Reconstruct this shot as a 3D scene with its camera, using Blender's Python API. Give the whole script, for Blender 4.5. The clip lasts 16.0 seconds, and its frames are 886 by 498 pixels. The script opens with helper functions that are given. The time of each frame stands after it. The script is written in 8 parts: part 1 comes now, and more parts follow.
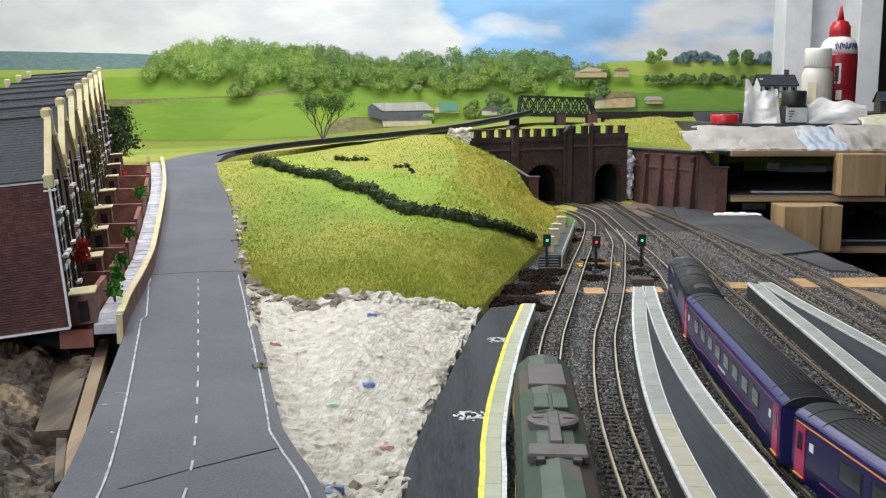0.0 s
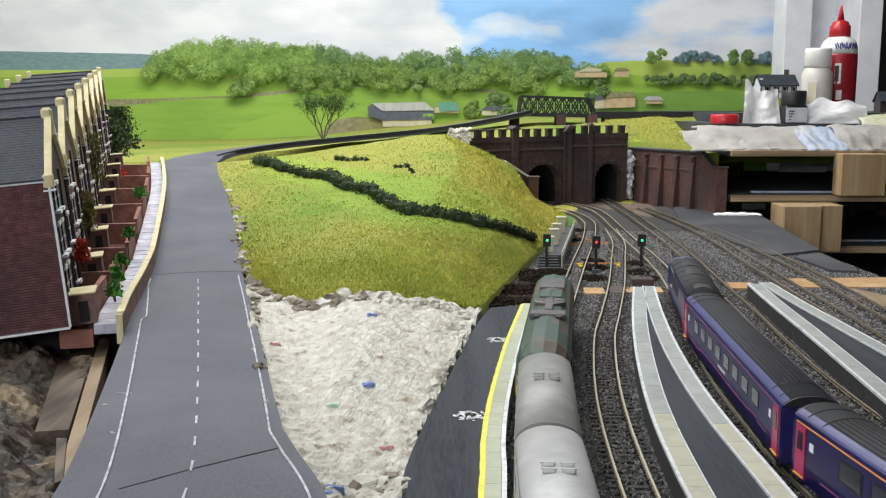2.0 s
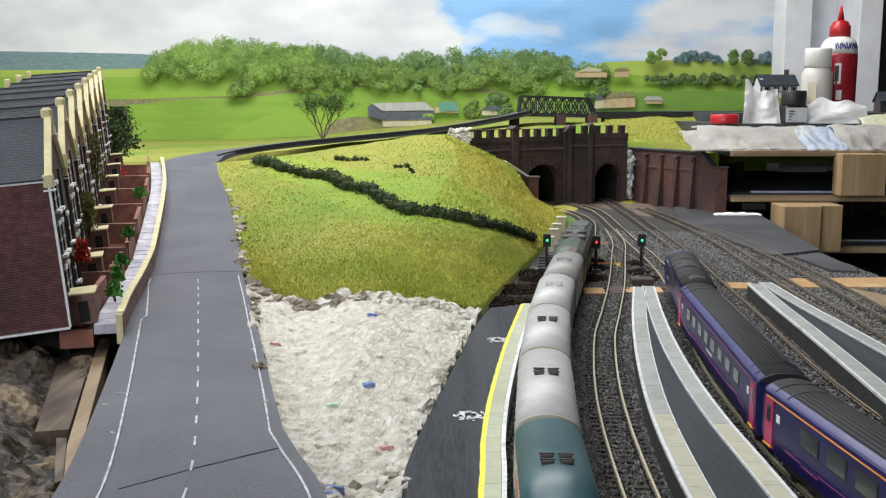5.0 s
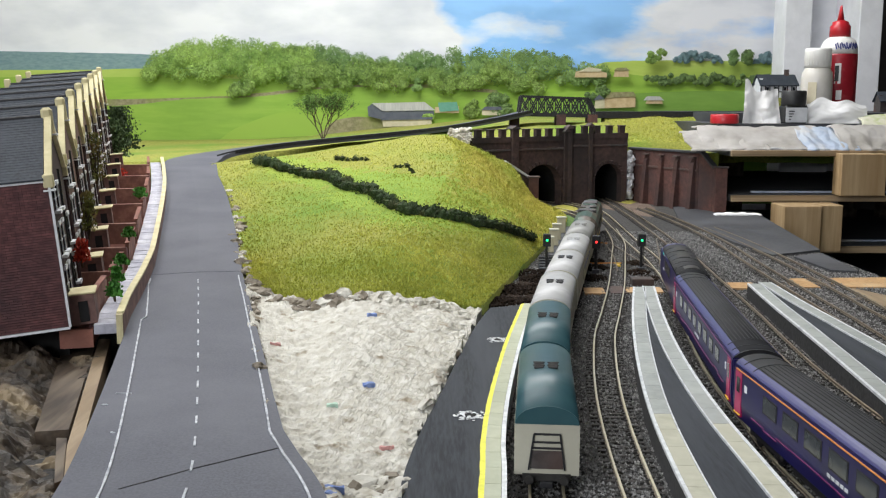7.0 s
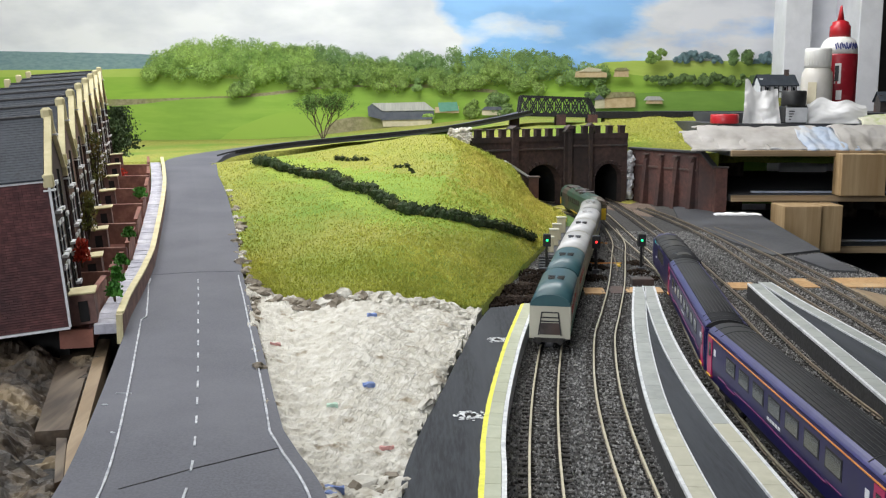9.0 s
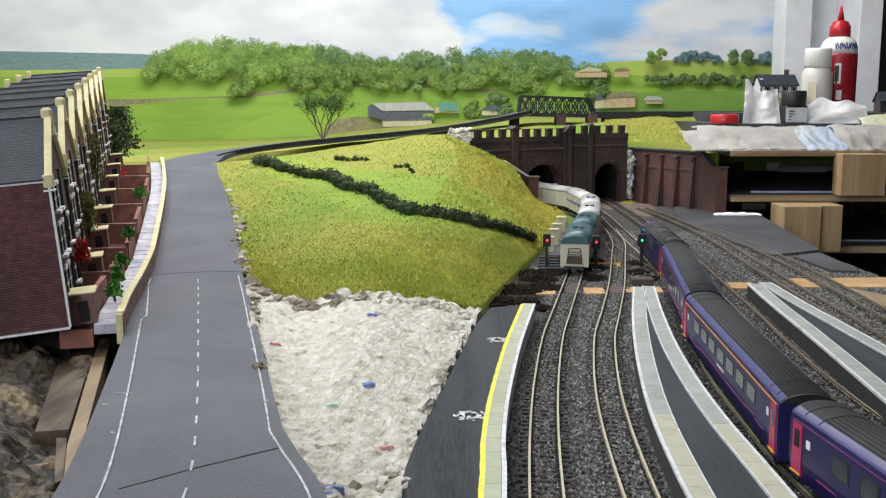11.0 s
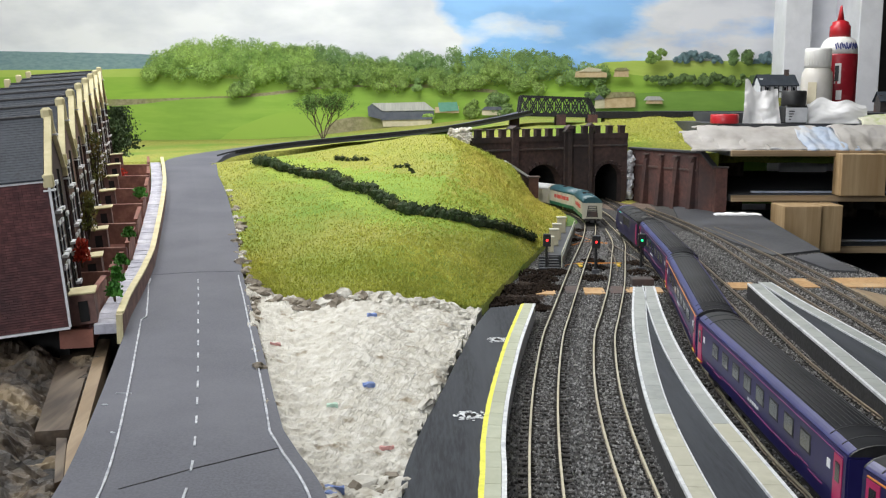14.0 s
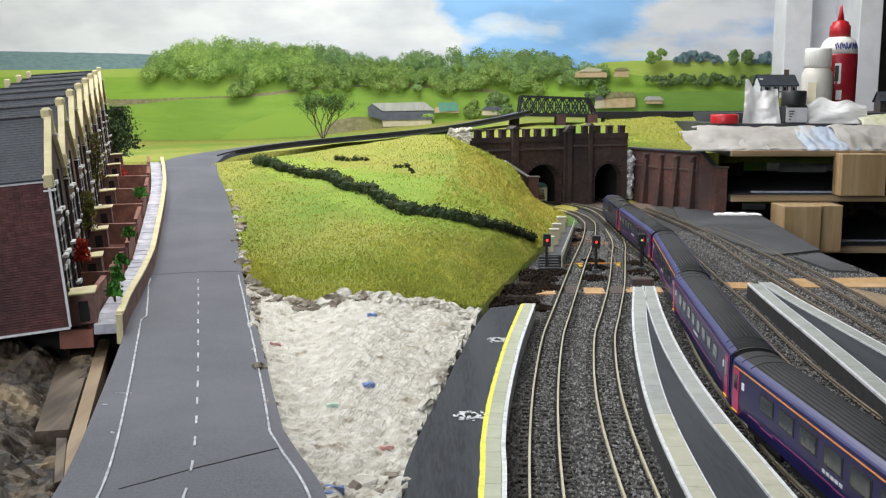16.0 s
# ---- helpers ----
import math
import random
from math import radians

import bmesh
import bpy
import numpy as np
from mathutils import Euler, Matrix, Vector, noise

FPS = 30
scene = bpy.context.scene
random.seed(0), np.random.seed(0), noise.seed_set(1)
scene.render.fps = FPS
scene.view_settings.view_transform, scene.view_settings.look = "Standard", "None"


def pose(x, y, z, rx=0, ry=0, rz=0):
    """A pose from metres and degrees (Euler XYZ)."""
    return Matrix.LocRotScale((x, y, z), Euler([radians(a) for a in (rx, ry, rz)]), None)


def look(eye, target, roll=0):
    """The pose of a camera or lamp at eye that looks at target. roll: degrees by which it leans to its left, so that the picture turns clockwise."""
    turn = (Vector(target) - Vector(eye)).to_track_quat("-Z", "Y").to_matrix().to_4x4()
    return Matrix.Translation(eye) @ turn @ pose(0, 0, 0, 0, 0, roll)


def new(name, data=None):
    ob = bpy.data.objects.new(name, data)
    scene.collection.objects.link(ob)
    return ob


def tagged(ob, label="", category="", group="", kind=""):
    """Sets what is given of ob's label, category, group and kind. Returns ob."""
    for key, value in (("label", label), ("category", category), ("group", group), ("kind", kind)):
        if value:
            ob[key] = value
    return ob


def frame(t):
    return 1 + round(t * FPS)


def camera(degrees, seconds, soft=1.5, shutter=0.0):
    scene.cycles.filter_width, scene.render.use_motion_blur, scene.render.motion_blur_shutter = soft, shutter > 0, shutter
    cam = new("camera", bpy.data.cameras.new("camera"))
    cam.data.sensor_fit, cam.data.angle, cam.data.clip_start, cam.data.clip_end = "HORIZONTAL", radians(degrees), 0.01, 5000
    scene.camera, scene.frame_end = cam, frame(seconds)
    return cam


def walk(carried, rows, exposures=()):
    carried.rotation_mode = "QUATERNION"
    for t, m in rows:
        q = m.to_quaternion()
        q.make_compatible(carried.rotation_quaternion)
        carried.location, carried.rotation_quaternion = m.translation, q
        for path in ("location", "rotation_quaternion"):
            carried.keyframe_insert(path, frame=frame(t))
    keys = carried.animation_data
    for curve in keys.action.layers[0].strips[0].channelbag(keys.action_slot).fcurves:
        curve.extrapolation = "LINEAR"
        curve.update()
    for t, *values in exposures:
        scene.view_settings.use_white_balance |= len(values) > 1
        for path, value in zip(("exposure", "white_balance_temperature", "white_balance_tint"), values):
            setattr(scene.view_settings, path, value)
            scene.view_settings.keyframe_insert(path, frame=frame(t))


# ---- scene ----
# Camera: a phone on a low stand beside a model railway (1:76), held still.
cam = camera(49.52, 16.0, soft=1.2)
EYE = look((0, 0, 0.2), (0, 1, 0.2 - 253 / 1700))
walk(cam, [(0.0, EYE), (16.0, EYE)], exposures=[(0.0, 0.0), (16.0, 0.0)])

# ------------------------------------------------------------------ light
world = bpy.data.worlds.new("room_air")
scene.world = world
world.use_nodes = True
bg = world.node_tree.nodes["Background"]
bg.inputs[0].default_value = (0.86, 0.93, 1.0, 1)
bg.inputs[1].default_value = 0.5


def area(name, x, y, z, tx, ty, tz, w, h, power, colour):
    lamp = bpy.data.lights.new(name, "AREA")
    lamp.shape, lamp.size, lamp.size_y, lamp.energy, lamp.color = "RECTANGLE", w, h, power, colour
    ob = new(name, lamp)
    ob.matrix_world = look((x, y, z), (tx, ty, tz))
    return ob


area("ceiling_panel_lamp", -0.42, 0.8, 1.37, -0.42, 0.81, 0, 1.2, 0.6, 14, (0.99, 0.98, 0.97))
area("ceiling_panel_lamp", -0.25, 2.0, 1.37, -0.25, 2.01, 0, 1.6, 0.5, 38, (0.98, 0.98, 0.98))
area("window_lamp", -1.3, -1.35, 0.75, 0.1, 1.6, 0.0, 1.4, 0.9, 33, (0.92, 0.96, 1.0))


# -------------------------------------------------------------- materials
def mat(name, a, b, scale=200.0, rough=0.8, bump=0.3, metal=0.0, fine=4.0, c=None, cscale=8.0, cwidth=0.12, cpos=0.55,
        depth=0.0006, rand=0.0, stretch=(1, 1, 1), spec=0.5, coat=0.0):
    """Two colours mixed by fine noise, a third in broad stains, relief from both scales."""
    m = bpy.data.materials.new(name)
    m.use_nodes = True
    nt = m.node_tree
    N, L = nt.nodes, nt.links
    p = N["Principled BSDF"]
    tc, mp = N.new("ShaderNodeTexCoord"), N.new("ShaderNodeMapping")
    mp.inputs["Scale"].default_value = stretch
    L.new(tc.outputs["Object"], mp.inputs["Vector"])
    n1 = N.new("ShaderNodeTexNoise")
    n1.inputs["Scale"].default_value, n1.inputs["Detail"].default_value, n1.inputs["Roughness"].default_value = scale, fine, 0.6
    L.new(mp.outputs[0], n1.inputs["Vector"])
    r1 = N.new("ShaderNodeValToRGB")
    r1.color_ramp.elements[0].position, r1.color_ramp.elements[1].position = 0.36, 0.64
    r1.color_ramp.elements[0].color, r1.color_ramp.elements[1].color = (*a, 1), (*b, 1)
    L.new(n1.outputs["Fac"], r1.inputs["Fac"])
    out = r1.outputs["Color"]
    n2 = N.new("ShaderNodeTexNoise")
    n2.inputs["Scale"].default_value, n2.inputs["Detail"].default_value = cscale, 3
    L.new(mp.outputs[0], n2.inputs["Vector"])
    if c is not None:
        r2 = N.new("ShaderNodeValToRGB")
        r2.color_ramp.elements[0].position, r2.color_ramp.elements[1].position = cpos - cwidth / 2, cpos + cwidth / 2
        L.new(n2.outputs["Fac"], r2.inputs["Fac"])
        mx = N.new("ShaderNodeMix")
        mx.data_type = "RGBA"
        L.new(r2.outputs["Color"], mx.inputs[0])
        L.new(out, mx.inputs[6])
        mx.inputs[7].default_value = (*c, 1)
        out = mx.outputs[2]
    if rand:
        oi, hs = N.new("ShaderNodeObjectInfo"), N.new("ShaderNodeHueSaturation")
        gi, add = N.new("ShaderNodeNewGeometry"), N.new("ShaderNodeMath")
        mr = N.new("ShaderNodeMapRange")
        add.operation = "ADD"
        L.new(oi.outputs["Random"], add.inputs[0])
        L.new(gi.outputs["Random Per Island"], add.inputs[1])
        L.new(add.outputs[0], mr.inputs["Value"])
        mr.inputs["From Max"].default_value = 2.0
        mr.inputs["To Min"].default_value, mr.inputs["To Max"].default_value = 1 - rand, 1 + rand
        L.new(mr.outputs[0], hs.inputs["Value"])
        L.new(out, hs.inputs["Color"])
        out = hs.outputs["Color"]
    L.new(out, p.inputs["Base Color"])
    rr = N.new("ShaderNodeMapRange")
    rr.inputs["To Min"].default_value, rr.inputs["To Max"].default_value = max(rough - 0.12, 0.04), min(rough + 0.1, 1)
    L.new(n2.outputs["Fac"], rr.inputs["Value"])
    L.new(rr.outputs[0], p.inputs["Roughness"])
    p.inputs["Metallic"].default_value = metal
    p.inputs["Specular IOR Level"].default_value = spec
    p.inputs["Coat Weight"].default_value = coat
    if bump:
        bp = N.new("ShaderNodeBump")
        bp.inputs["Strength"].default_value, bp.inputs["Distance"].default_value = bump, depth
        L.new(n1.outputs["Fac"], bp.inputs["Height"])
        L.new(bp.outputs[0], p.inputs["Normal"])
    return m


def glow(name, colour, strength):
    m = bpy.data.materials.new(name)
    m.use_nodes = True
    p = m.node_tree.nodes["Principled BSDF"]
    p.inputs["Base Color"].default_value = (*colour, 1)
    p.inputs["Emission Color"].default_value = (*colour, 1)
    p.inputs["Emission Strength"].default_value = strength
    return m


M = {}
M["asphalt"] = mat("road_grey_paint", (0.068, 0.071, 0.091), (0.1, 0.104, 0.128), 700, 0.72, 0.3, c=(0.15, 0.153, 0.178), cscale=11, cwidth=0.5, cpos=0.6, depth=0.0003, spec=0.3)
M["line"] = mat("chalky_white_line", (0.36, 0.38, 0.42), (0.62, 0.64, 0.68), 300, 0.8, 0.2, c=(0.2, 0.21, 0.24), cscale=120, cwidth=0.3, cpos=0.6)
# Near-black: the real road joint, and the shadow painted on the island platform facings.
M["seam_and_shade"] = mat("dark_seam_and_shade", (0.02, 0.02, 0.022), (0.04, 0.04, 0.042), 300, 0.9, 0.2)
M["ballast_bed"] = mat("ballast_bed", (0.010, 0.010, 0.011), (0.07, 0.067, 0.066), 520, 0.95, 0.8, c=(0.05, 0.047, 0.045), cscale=9, cwidth=0.4, depth=0.001)
M["stone"] = mat("ballast_stone", (0.03, 0.03, 0.031), (0.36, 0.355, 0.35), 330, 0.9, 0.2, rand=0.97, spec=0.2)
M["sleeper"] = mat("brown_black_sleeper", (0.018, 0.017, 0.017), (0.042, 0.039, 0.038), 400, 0.85, 0.3, c=(0.075, 0.07, 0.066), cscale=60, rand=0.35, cwidth=0.3, spec=0.2)
M["rail"] = mat("nickel_silver_rail", (0.46, 0.42, 0.31), (0.62, 0.58, 0.46), 300, 0.42, 0.1, metal=0.35, c=(0.42, 0.37, 0.25), cscale=9, cwidth=0.5)
M["rail_dull"] = mat("dull_brown_rail", (0.2, 0.165, 0.115), (0.34, 0.29, 0.21), 300, 0.5, 0.1, metal=0.3, c=(0.15, 0.11, 0.075), cscale=9, cwidth=0.5)
M["rail_side"] = mat("tarnished_rail_web", (0.13, 0.105, 0.08), (0.2, 0.165, 0.12), 300, 0.6, 0.1, metal=0.3)
M["platform"] = mat("charcoal_card", (0.016, 0.019, 0.025), (0.036, 0.041, 0.05), 420, 0.8, 0.35, c=(0.055, 0.061, 0.072), cscale=30, cwidth=0.3, stretch=(1.5, 0.14, 1), depth=0.0003, spec=0.25)
M["coping"] = mat("pale_green_coping", (0.40, 0.43, 0.33), (0.48, 0.51, 0.4), 120, 0.7, 0.15, c=(0.36, 0.37, 0.26), cscale=22, cwidth=0.5, rand=0.08)
M["coping_grey"] = mat("grey_white_coping", (0.24, 0.26, 0.25), (0.34, 0.36, 0.35), 90, 0.6, 0.15, c=(0.4, 0.42, 0.4), cscale=26, cwidth=0.5, rand=0.12)
M["coping_cream"] = mat("cream_coping", (0.40, 0.39, 0.3), (0.5, 0.49, 0.39), 90, 0.65, 0.15, c=(0.46, 0.45, 0.36), cscale=26, cwidth=0.5, rand=0.08)
M["white_edge"] = mat("white_edge_paint", (0.56, 0.58, 0.6), (0.72, 0.74, 0.76), 250, 0.55, 0.25, c=(0.42, 0.44, 0.48), cscale=90, cwidth=0.2, cpos=0.62)
M["yellow"] = mat("yellow_line_paint", (0.66, 0.64, 0.03), (0.78, 0.76, 0.06), 250, 0.6, 0.2, c=(0.5, 0.5, 0.08), cscale=80, cwidth=0.3, cpos=0.65)
M["plaster"] = mat("cream_plaster_rag", (0.47, 0.445, 0.385), (0.64, 0.625, 0.575), 110, 0.95, 0.8, c=(0.27, 0.225, 0.16), cscale=48, cwidth=0.10, cpos=0.65, depth=0.0016, fine=9)
M["plaster_dark"] = mat("grey_brown_plaster", (0.20, 0.17, 0.13), (0.38, 0.34, 0.28), 110, 0.95, 1.0, c=(0.12, 0.1, 0.075), cscale=20, cwidth=0.3, depth=0.002, fine=8)
M["soil"] = mat("dark_peat_scatter", (0.01, 0.007, 0.005), (0.035, 0.024, 0.018), 330, 0.98, 0.6, depth=0.002, rand=0.5, spec=0.1)
M["earth"] = mat("brown_painted_groundwork", (0.012, 0.009, 0.007), (0.085, 0.062, 0.042), 70, 0.55, 1.0, c=(0.27, 0.205, 0.125), cscale=24, cwidth=0.16, cpos=0.63, depth=0.003, fine=9)
M["old_wood"] = mat("stained_old_wood", (0.035, 0.024, 0.017), (0.085, 0.058, 0.038), 45, 0.7, 0.5, stretch=(3, 0.35, 3), c=(0.19, 0.15, 0.11), cscale=25, cwidth=0.3, cpos=0.62)
M["raw_wood"] = mat("raw_pine_edge", (0.2, 0.14, 0.085), (0.33, 0.245, 0.15), 40, 0.65, 0.3, stretch=(3, 0.3, 3), c=(0.24, 0.17, 0.1), cscale=12, cwidth=0.3)
M["pine"] = mat("pine_block", (0.36, 0.25, 0.13), (0.47, 0.34, 0.2), 22, 0.55, 0.2, stretch=(6, 6, 0.4), c=(0.3, 0.19, 0.09), cscale=9, cwidth=0.35, cpos=0.6)
M["ply"] = mat("plywood_edge", (0.30, 0.21, 0.12), (0.46, 0.34, 0.21), 30, 0.65, 0.3, stretch=(0.3, 0.3, 10), c=(0.2, 0.14, 0.08), cscale=8, cwidth=0.3)
M["cork"] = mat("orange_cork_strip", (0.40, 0.235, 0.1), (0.52, 0.32, 0.15), 200, 0.85, 0.4, c=(0.6, 0.42, 0.24), cscale=30, cwidth=0.3, cpos=0.63)
M["grass_bed"] = mat("grass_bed", (0.19, 0.205, 0.032), (0.36, 0.36, 0.07), 260, 0.95, 1.0, c=(0.15, 0.25, 0.025), cscale=5, cwidth=0.25, cpos=0.55, depth=0.002, fine=8)
M["bed_green"] = mat("green_grass_bed", (0.15, 0.25, 0.025), (0.25, 0.36, 0.04), 260, 0.95, 1.0, c=(0.28, 0.34, 0.045), cscale=6, cwidth=0.3, depth=0.002, fine=8)
M["bed_gold"] = mat("straw_grass_bed", (0.27, 0.25, 0.045), (0.42, 0.375, 0.075), 240, 0.95, 1.0, c=(0.25, 0.31, 0.04), cscale=9, cwidth=0.3, depth=0.002, fine=8)
M["blade_lime"] = mat("yellow_green_fibre", (0.38, 0.38, 0.06), (0.58, 0.55, 0.115), 60, 0.9, 0, c=(0.32, 0.36, 0.05), cscale=7, rand=0.35, cwidth=0.3)
M["blade_green"] = mat("fresh_green_fibre", (0.18, 0.30, 0.03), (0.29, 0.42, 0.05), 60, 0.9, 0, c=(0.36, 0.42, 0.06), cscale=7, rand=0.3, cwidth=0.3)
M["blade_gold"] = mat("straw_gold_fibre", (0.38, 0.34, 0.06), (0.56, 0.49, 0.11), 60, 0.9, 0, c=(0.31, 0.36, 0.05), cscale=9, rand=0.35, cwidth=0.3)
M["hedge"] = mat("dark_hedge_foam", (0.010, 0.022, 0.007), (0.036, 0.066, 0.016), 300, 0.95, 0.8, c=(0.055, 0.055, 0.02), cscale=60, cwidth=0.2, cpos=0.62, rand=0.5, depth=0.002)
M["leaf_dark"] = mat("dark_leaf", (0.025, 0.05, 0.014), (0.06, 0.1, 0.03), 120, 0.85, 0, rand=0.5)
M["leaf_mid"] = mat("mid_green_leaf", (0.05, 0.115, 0.02), (0.12, 0.2, 0.045), 120, 0.85, 0, rand=0.5)
M["leaf_bright"] = mat("bright_green_leaf", (0.05, 0.2, 0.025), (0.1, 0.32, 0.05), 120, 0.85, 0, rand=0.4)
M["leaf_olive"] = mat("olive_leaf", (0.1, 0.115, 0.02), (0.2, 0.19, 0.05), 120, 0.85, 0, rand=0.5, c=(0.22, 0.13, 0.05), cscale=50)
M["leaf_red"] = mat("red_flower", (0.42, 0.02, 0.01), (0.65, 0.07, 0.03), 120, 0.8, 0, rand=0.4)
M["twig"] = mat("twig_brown", (0.05, 0.036, 0.024), (0.1, 0.075, 0.05), 120, 0.9, 0.3)
M["brick_card"] = mat("dark_red_brick_card", (0.085, 0.028, 0.03), (0.16, 0.056, 0.056), 160, 0.75, 0.2, c=(0.065, 0.032, 0.036), cscale=18, cwidth=0.4, rand=0.35)
M["mortar"] = mat("dark_mortar_card", (0.035, 0.016, 0.018), (0.06, 0.03, 0.03), 200, 0.85, 0.2)
M["brick_light"] = mat("light_red_brick_card", (0.25, 0.12, 0.09), (0.36, 0.19, 0.145), 200, 0.8, 0.3, c=(0.18, 0.085, 0.07), cscale=60, cwidth=0.3, rand=0.2)
M["brick_mid"] = mat("mid_brown_brick", (0.16, 0.088, 0.076), (0.25, 0.14, 0.12), 200, 0.8, 0.3, c=(0.12, 0.07, 0.065), cscale=60, cwidth=0.3, rand=0.25)
M["slate"] = mat("blue_grey_slate", (0.020, 0.026, 0.037), (0.036, 0.044, 0.058), 420, 0.75, 0.3, c=(0.05, 0.06, 0.075), cscale=45, cwidth=0.3, rand=0.12, cpos=0.62)
M["cream"] = mat("cream_painted_card", (0.58, 0.51, 0.29), (0.68, 0.61, 0.38), 120, 0.7, 0.15, c=(0.5, 0.44, 0.25), cscale=40, cwidth=0.3)
M["white_trim"] = mat("white_card_trim", (0.66, 0.67, 0.7), (0.78, 0.79, 0.82), 160, 0.7, 0.1)
M["pave"] = mat("lilac_grey_paving", (0.33, 0.33, 0.40), (0.46, 0.46, 0.54), 160, 0.8, 0.2, c=(0.6, 0.6, 0.65), cscale=50, cwidth=0.3, rand=0.12)
M["terracotta"] = mat("red_brown_yard", (0.22, 0.085, 0.062), (0.3, 0.125, 0.092), 160, 0.85, 0.3, c=(0.16, 0.068, 0.052), cscale=40, cwidth=0.3)
M["dark_glass"] = mat("dark_window_glazing", (0.012, 0.013, 0.016), (0.022, 0.024, 0.028), 30, 0.12, 0)
M["portal"] = mat("sooty_brown_brick", (0.048, 0.030, 0.028), (0.092, 0.053, 0.046), 130, 0.85, 0.5, c=(0.02, 0.018, 0.019), cscale=9, cwidth=0.35, rand=0.3, depth=0.0006)
M["portal_cap"] = mat("sooty_stone_cap", (0.04, 0.034, 0.034), (0.075, 0.066, 0.064), 160, 0.85, 0.4, c=(0.1, 0.06, 0.05), cscale=22, cwidth=0.3, rand=0.25)
M["portal_red"] = mat("red_brown_brick", (0.075, 0.032, 0.027), (0.125, 0.055, 0.044), 130, 0.85, 0.4, c=(0.036, 0.027, 0.028), cscale=14, cwidth=0.4, rand=0.3)
# Near-black that puts the shade of recesses into the colour: tunnels, holes, footing.
M["recess_shade"] = mat("recess_shade_black", (0.004, 0.004, 0.004), (0.01, 0.01, 0.01), 60, 0.95, 0.2)
M["iron"] = mat("dark_iron", (0.02, 0.02, 0.023), (0.036, 0.036, 0.04), 200, 0.55, 0.2, metal=0.3)
M["black"] = mat("black_plastic", (0.012, 0.012, 0.013), (0.02, 0.02, 0.022), 200, 0.5, 0.1)
M["bogie"] = mat("dirty_black_underframe", (0.014, 0.013, 0.013), (0.03, 0.027, 0.025), 200, 0.7, 0.2)
M["board_black"] = mat("black_board", (0.035, 0.037, 0.043), (0.058, 0.06, 0.068), 160, 0.6, 0.3, c=(0.085, 0.088, 0.098), cscale=11, cwidth=0.3, cpos=0.6)
M["weed"] = mat("yellow_weed_scatter", (0.2, 0.19, 0.03), (0.33, 0.3, 0.06), 260, 0.95, 0.8, rand=0.3)
M["rust"] = mat("rusty_brown_ballast", (0.11, 0.078, 0.058), (0.2, 0.145, 0.11), 400, 0.9, 0.8, c=(0.09, 0.066, 0.05), cscale=14, cwidth=0.3, depth=0.001)
M["wall_white"] = mat("white_painted_wall", (0.74, 0.745, 0.78), (0.82, 0.825, 0.86), 20, 0.7, 0.05)
M["ceiling"] = mat("white_ceiling", (0.74, 0.74, 0.73), (0.8, 0.8, 0.79), 20, 0.9, 0.05)
# Lack of light in the far room is put into this wall colour.
M["unlit_room"] = mat("unlit_room_wall", (0.03, 0.028, 0.028), (0.05, 0.047, 0.045), 6, 0.8, 0.1)
M["carpet"] = mat("brown_grey_floor", (0.075, 0.065, 0.055), (0.12, 0.105, 0.09), 120, 0.95, 0.4)
M["tissue"] = mat("white_tissue", (0.86, 0.855, 0.86), (0.9, 0.895, 0.9), 40, 0.95, 0.1, depth=0.001)
M["cloth"] = mat("grey_beige_cloth", (0.25, 0.235, 0.215), (0.36, 0.34, 0.315), 26, 0.95, 0.5, c=(0.45, 0.43, 0.42), cscale=10, cwidth=0.3, depth=0.002)
M["cloth_print"] = mat("printed_pastel_cloth", (0.50, 0.49, 0.36), (0.58, 0.57, 0.48), 22, 0.95, 0.4, c=(0.34, 0.4, 0.16), cscale=26, cwidth=0.12, cpos=0.55)
M["cloth_blue"] = mat("pale_blue_cloth", (0.30, 0.36, 0.46), (0.4, 0.45, 0.55), 30, 0.95, 0.3, c=(0.5, 0.5, 0.5), cscale=14, cwidth=0.2)
M["red_plastic"] = mat("red_plastic", (0.42, 0.012, 0.022), (0.5, 0.02, 0.03), 20, 0.35, 0.02)
M["red_label"] = mat("crimson_bottle_sleeve", (0.30, 0.01, 0.022), (0.37, 0.016, 0.03), 30, 0.4, 0.05, c=(0.42, 0.06, 0.07), cscale=60, cwidth=0.2, cpos=0.66)
M["white_plastic"] = mat("white_plastic", (0.72, 0.71, 0.69), (0.8, 0.79, 0.77), 20, 0.4, 0.02)
M["ivory_plastic"] = mat("ivory_bottle_plastic", (0.60, 0.57, 0.53), (0.68, 0.65, 0.61), 20, 0.35, 0.02)
M["paper_label"] = mat("grey_paper_label", (0.50, 0.51, 0.54), (0.6, 0.61, 0.64), 60, 0.8, 0.05)
M["beige_label"] = mat("beige_label", (0.56, 0.5, 0.36), (0.62, 0.56, 0.42), 60, 0.8, 0.05)
M["blue_ink"] = mat("blue_marker", (0.03, 0.04, 0.16), (0.06, 0.07, 0.22), 60, 0.7, 0)
M["blue_rag"] = mat("blue_rag", (0.13, 0.2, 0.46), (0.24, 0.32, 0.58), 160, 0.95, 0.6, depth=0.001)
M["mint_rag"] = mat("mint_rag", (0.4, 0.58, 0.48), (0.52, 0.68, 0.57), 160, 0.95, 0.6)
M["pink_rag"] = mat("pink_rag", (0.55, 0.28, 0.27), (0.62, 0.36, 0.33), 160, 0.95, 0.6)
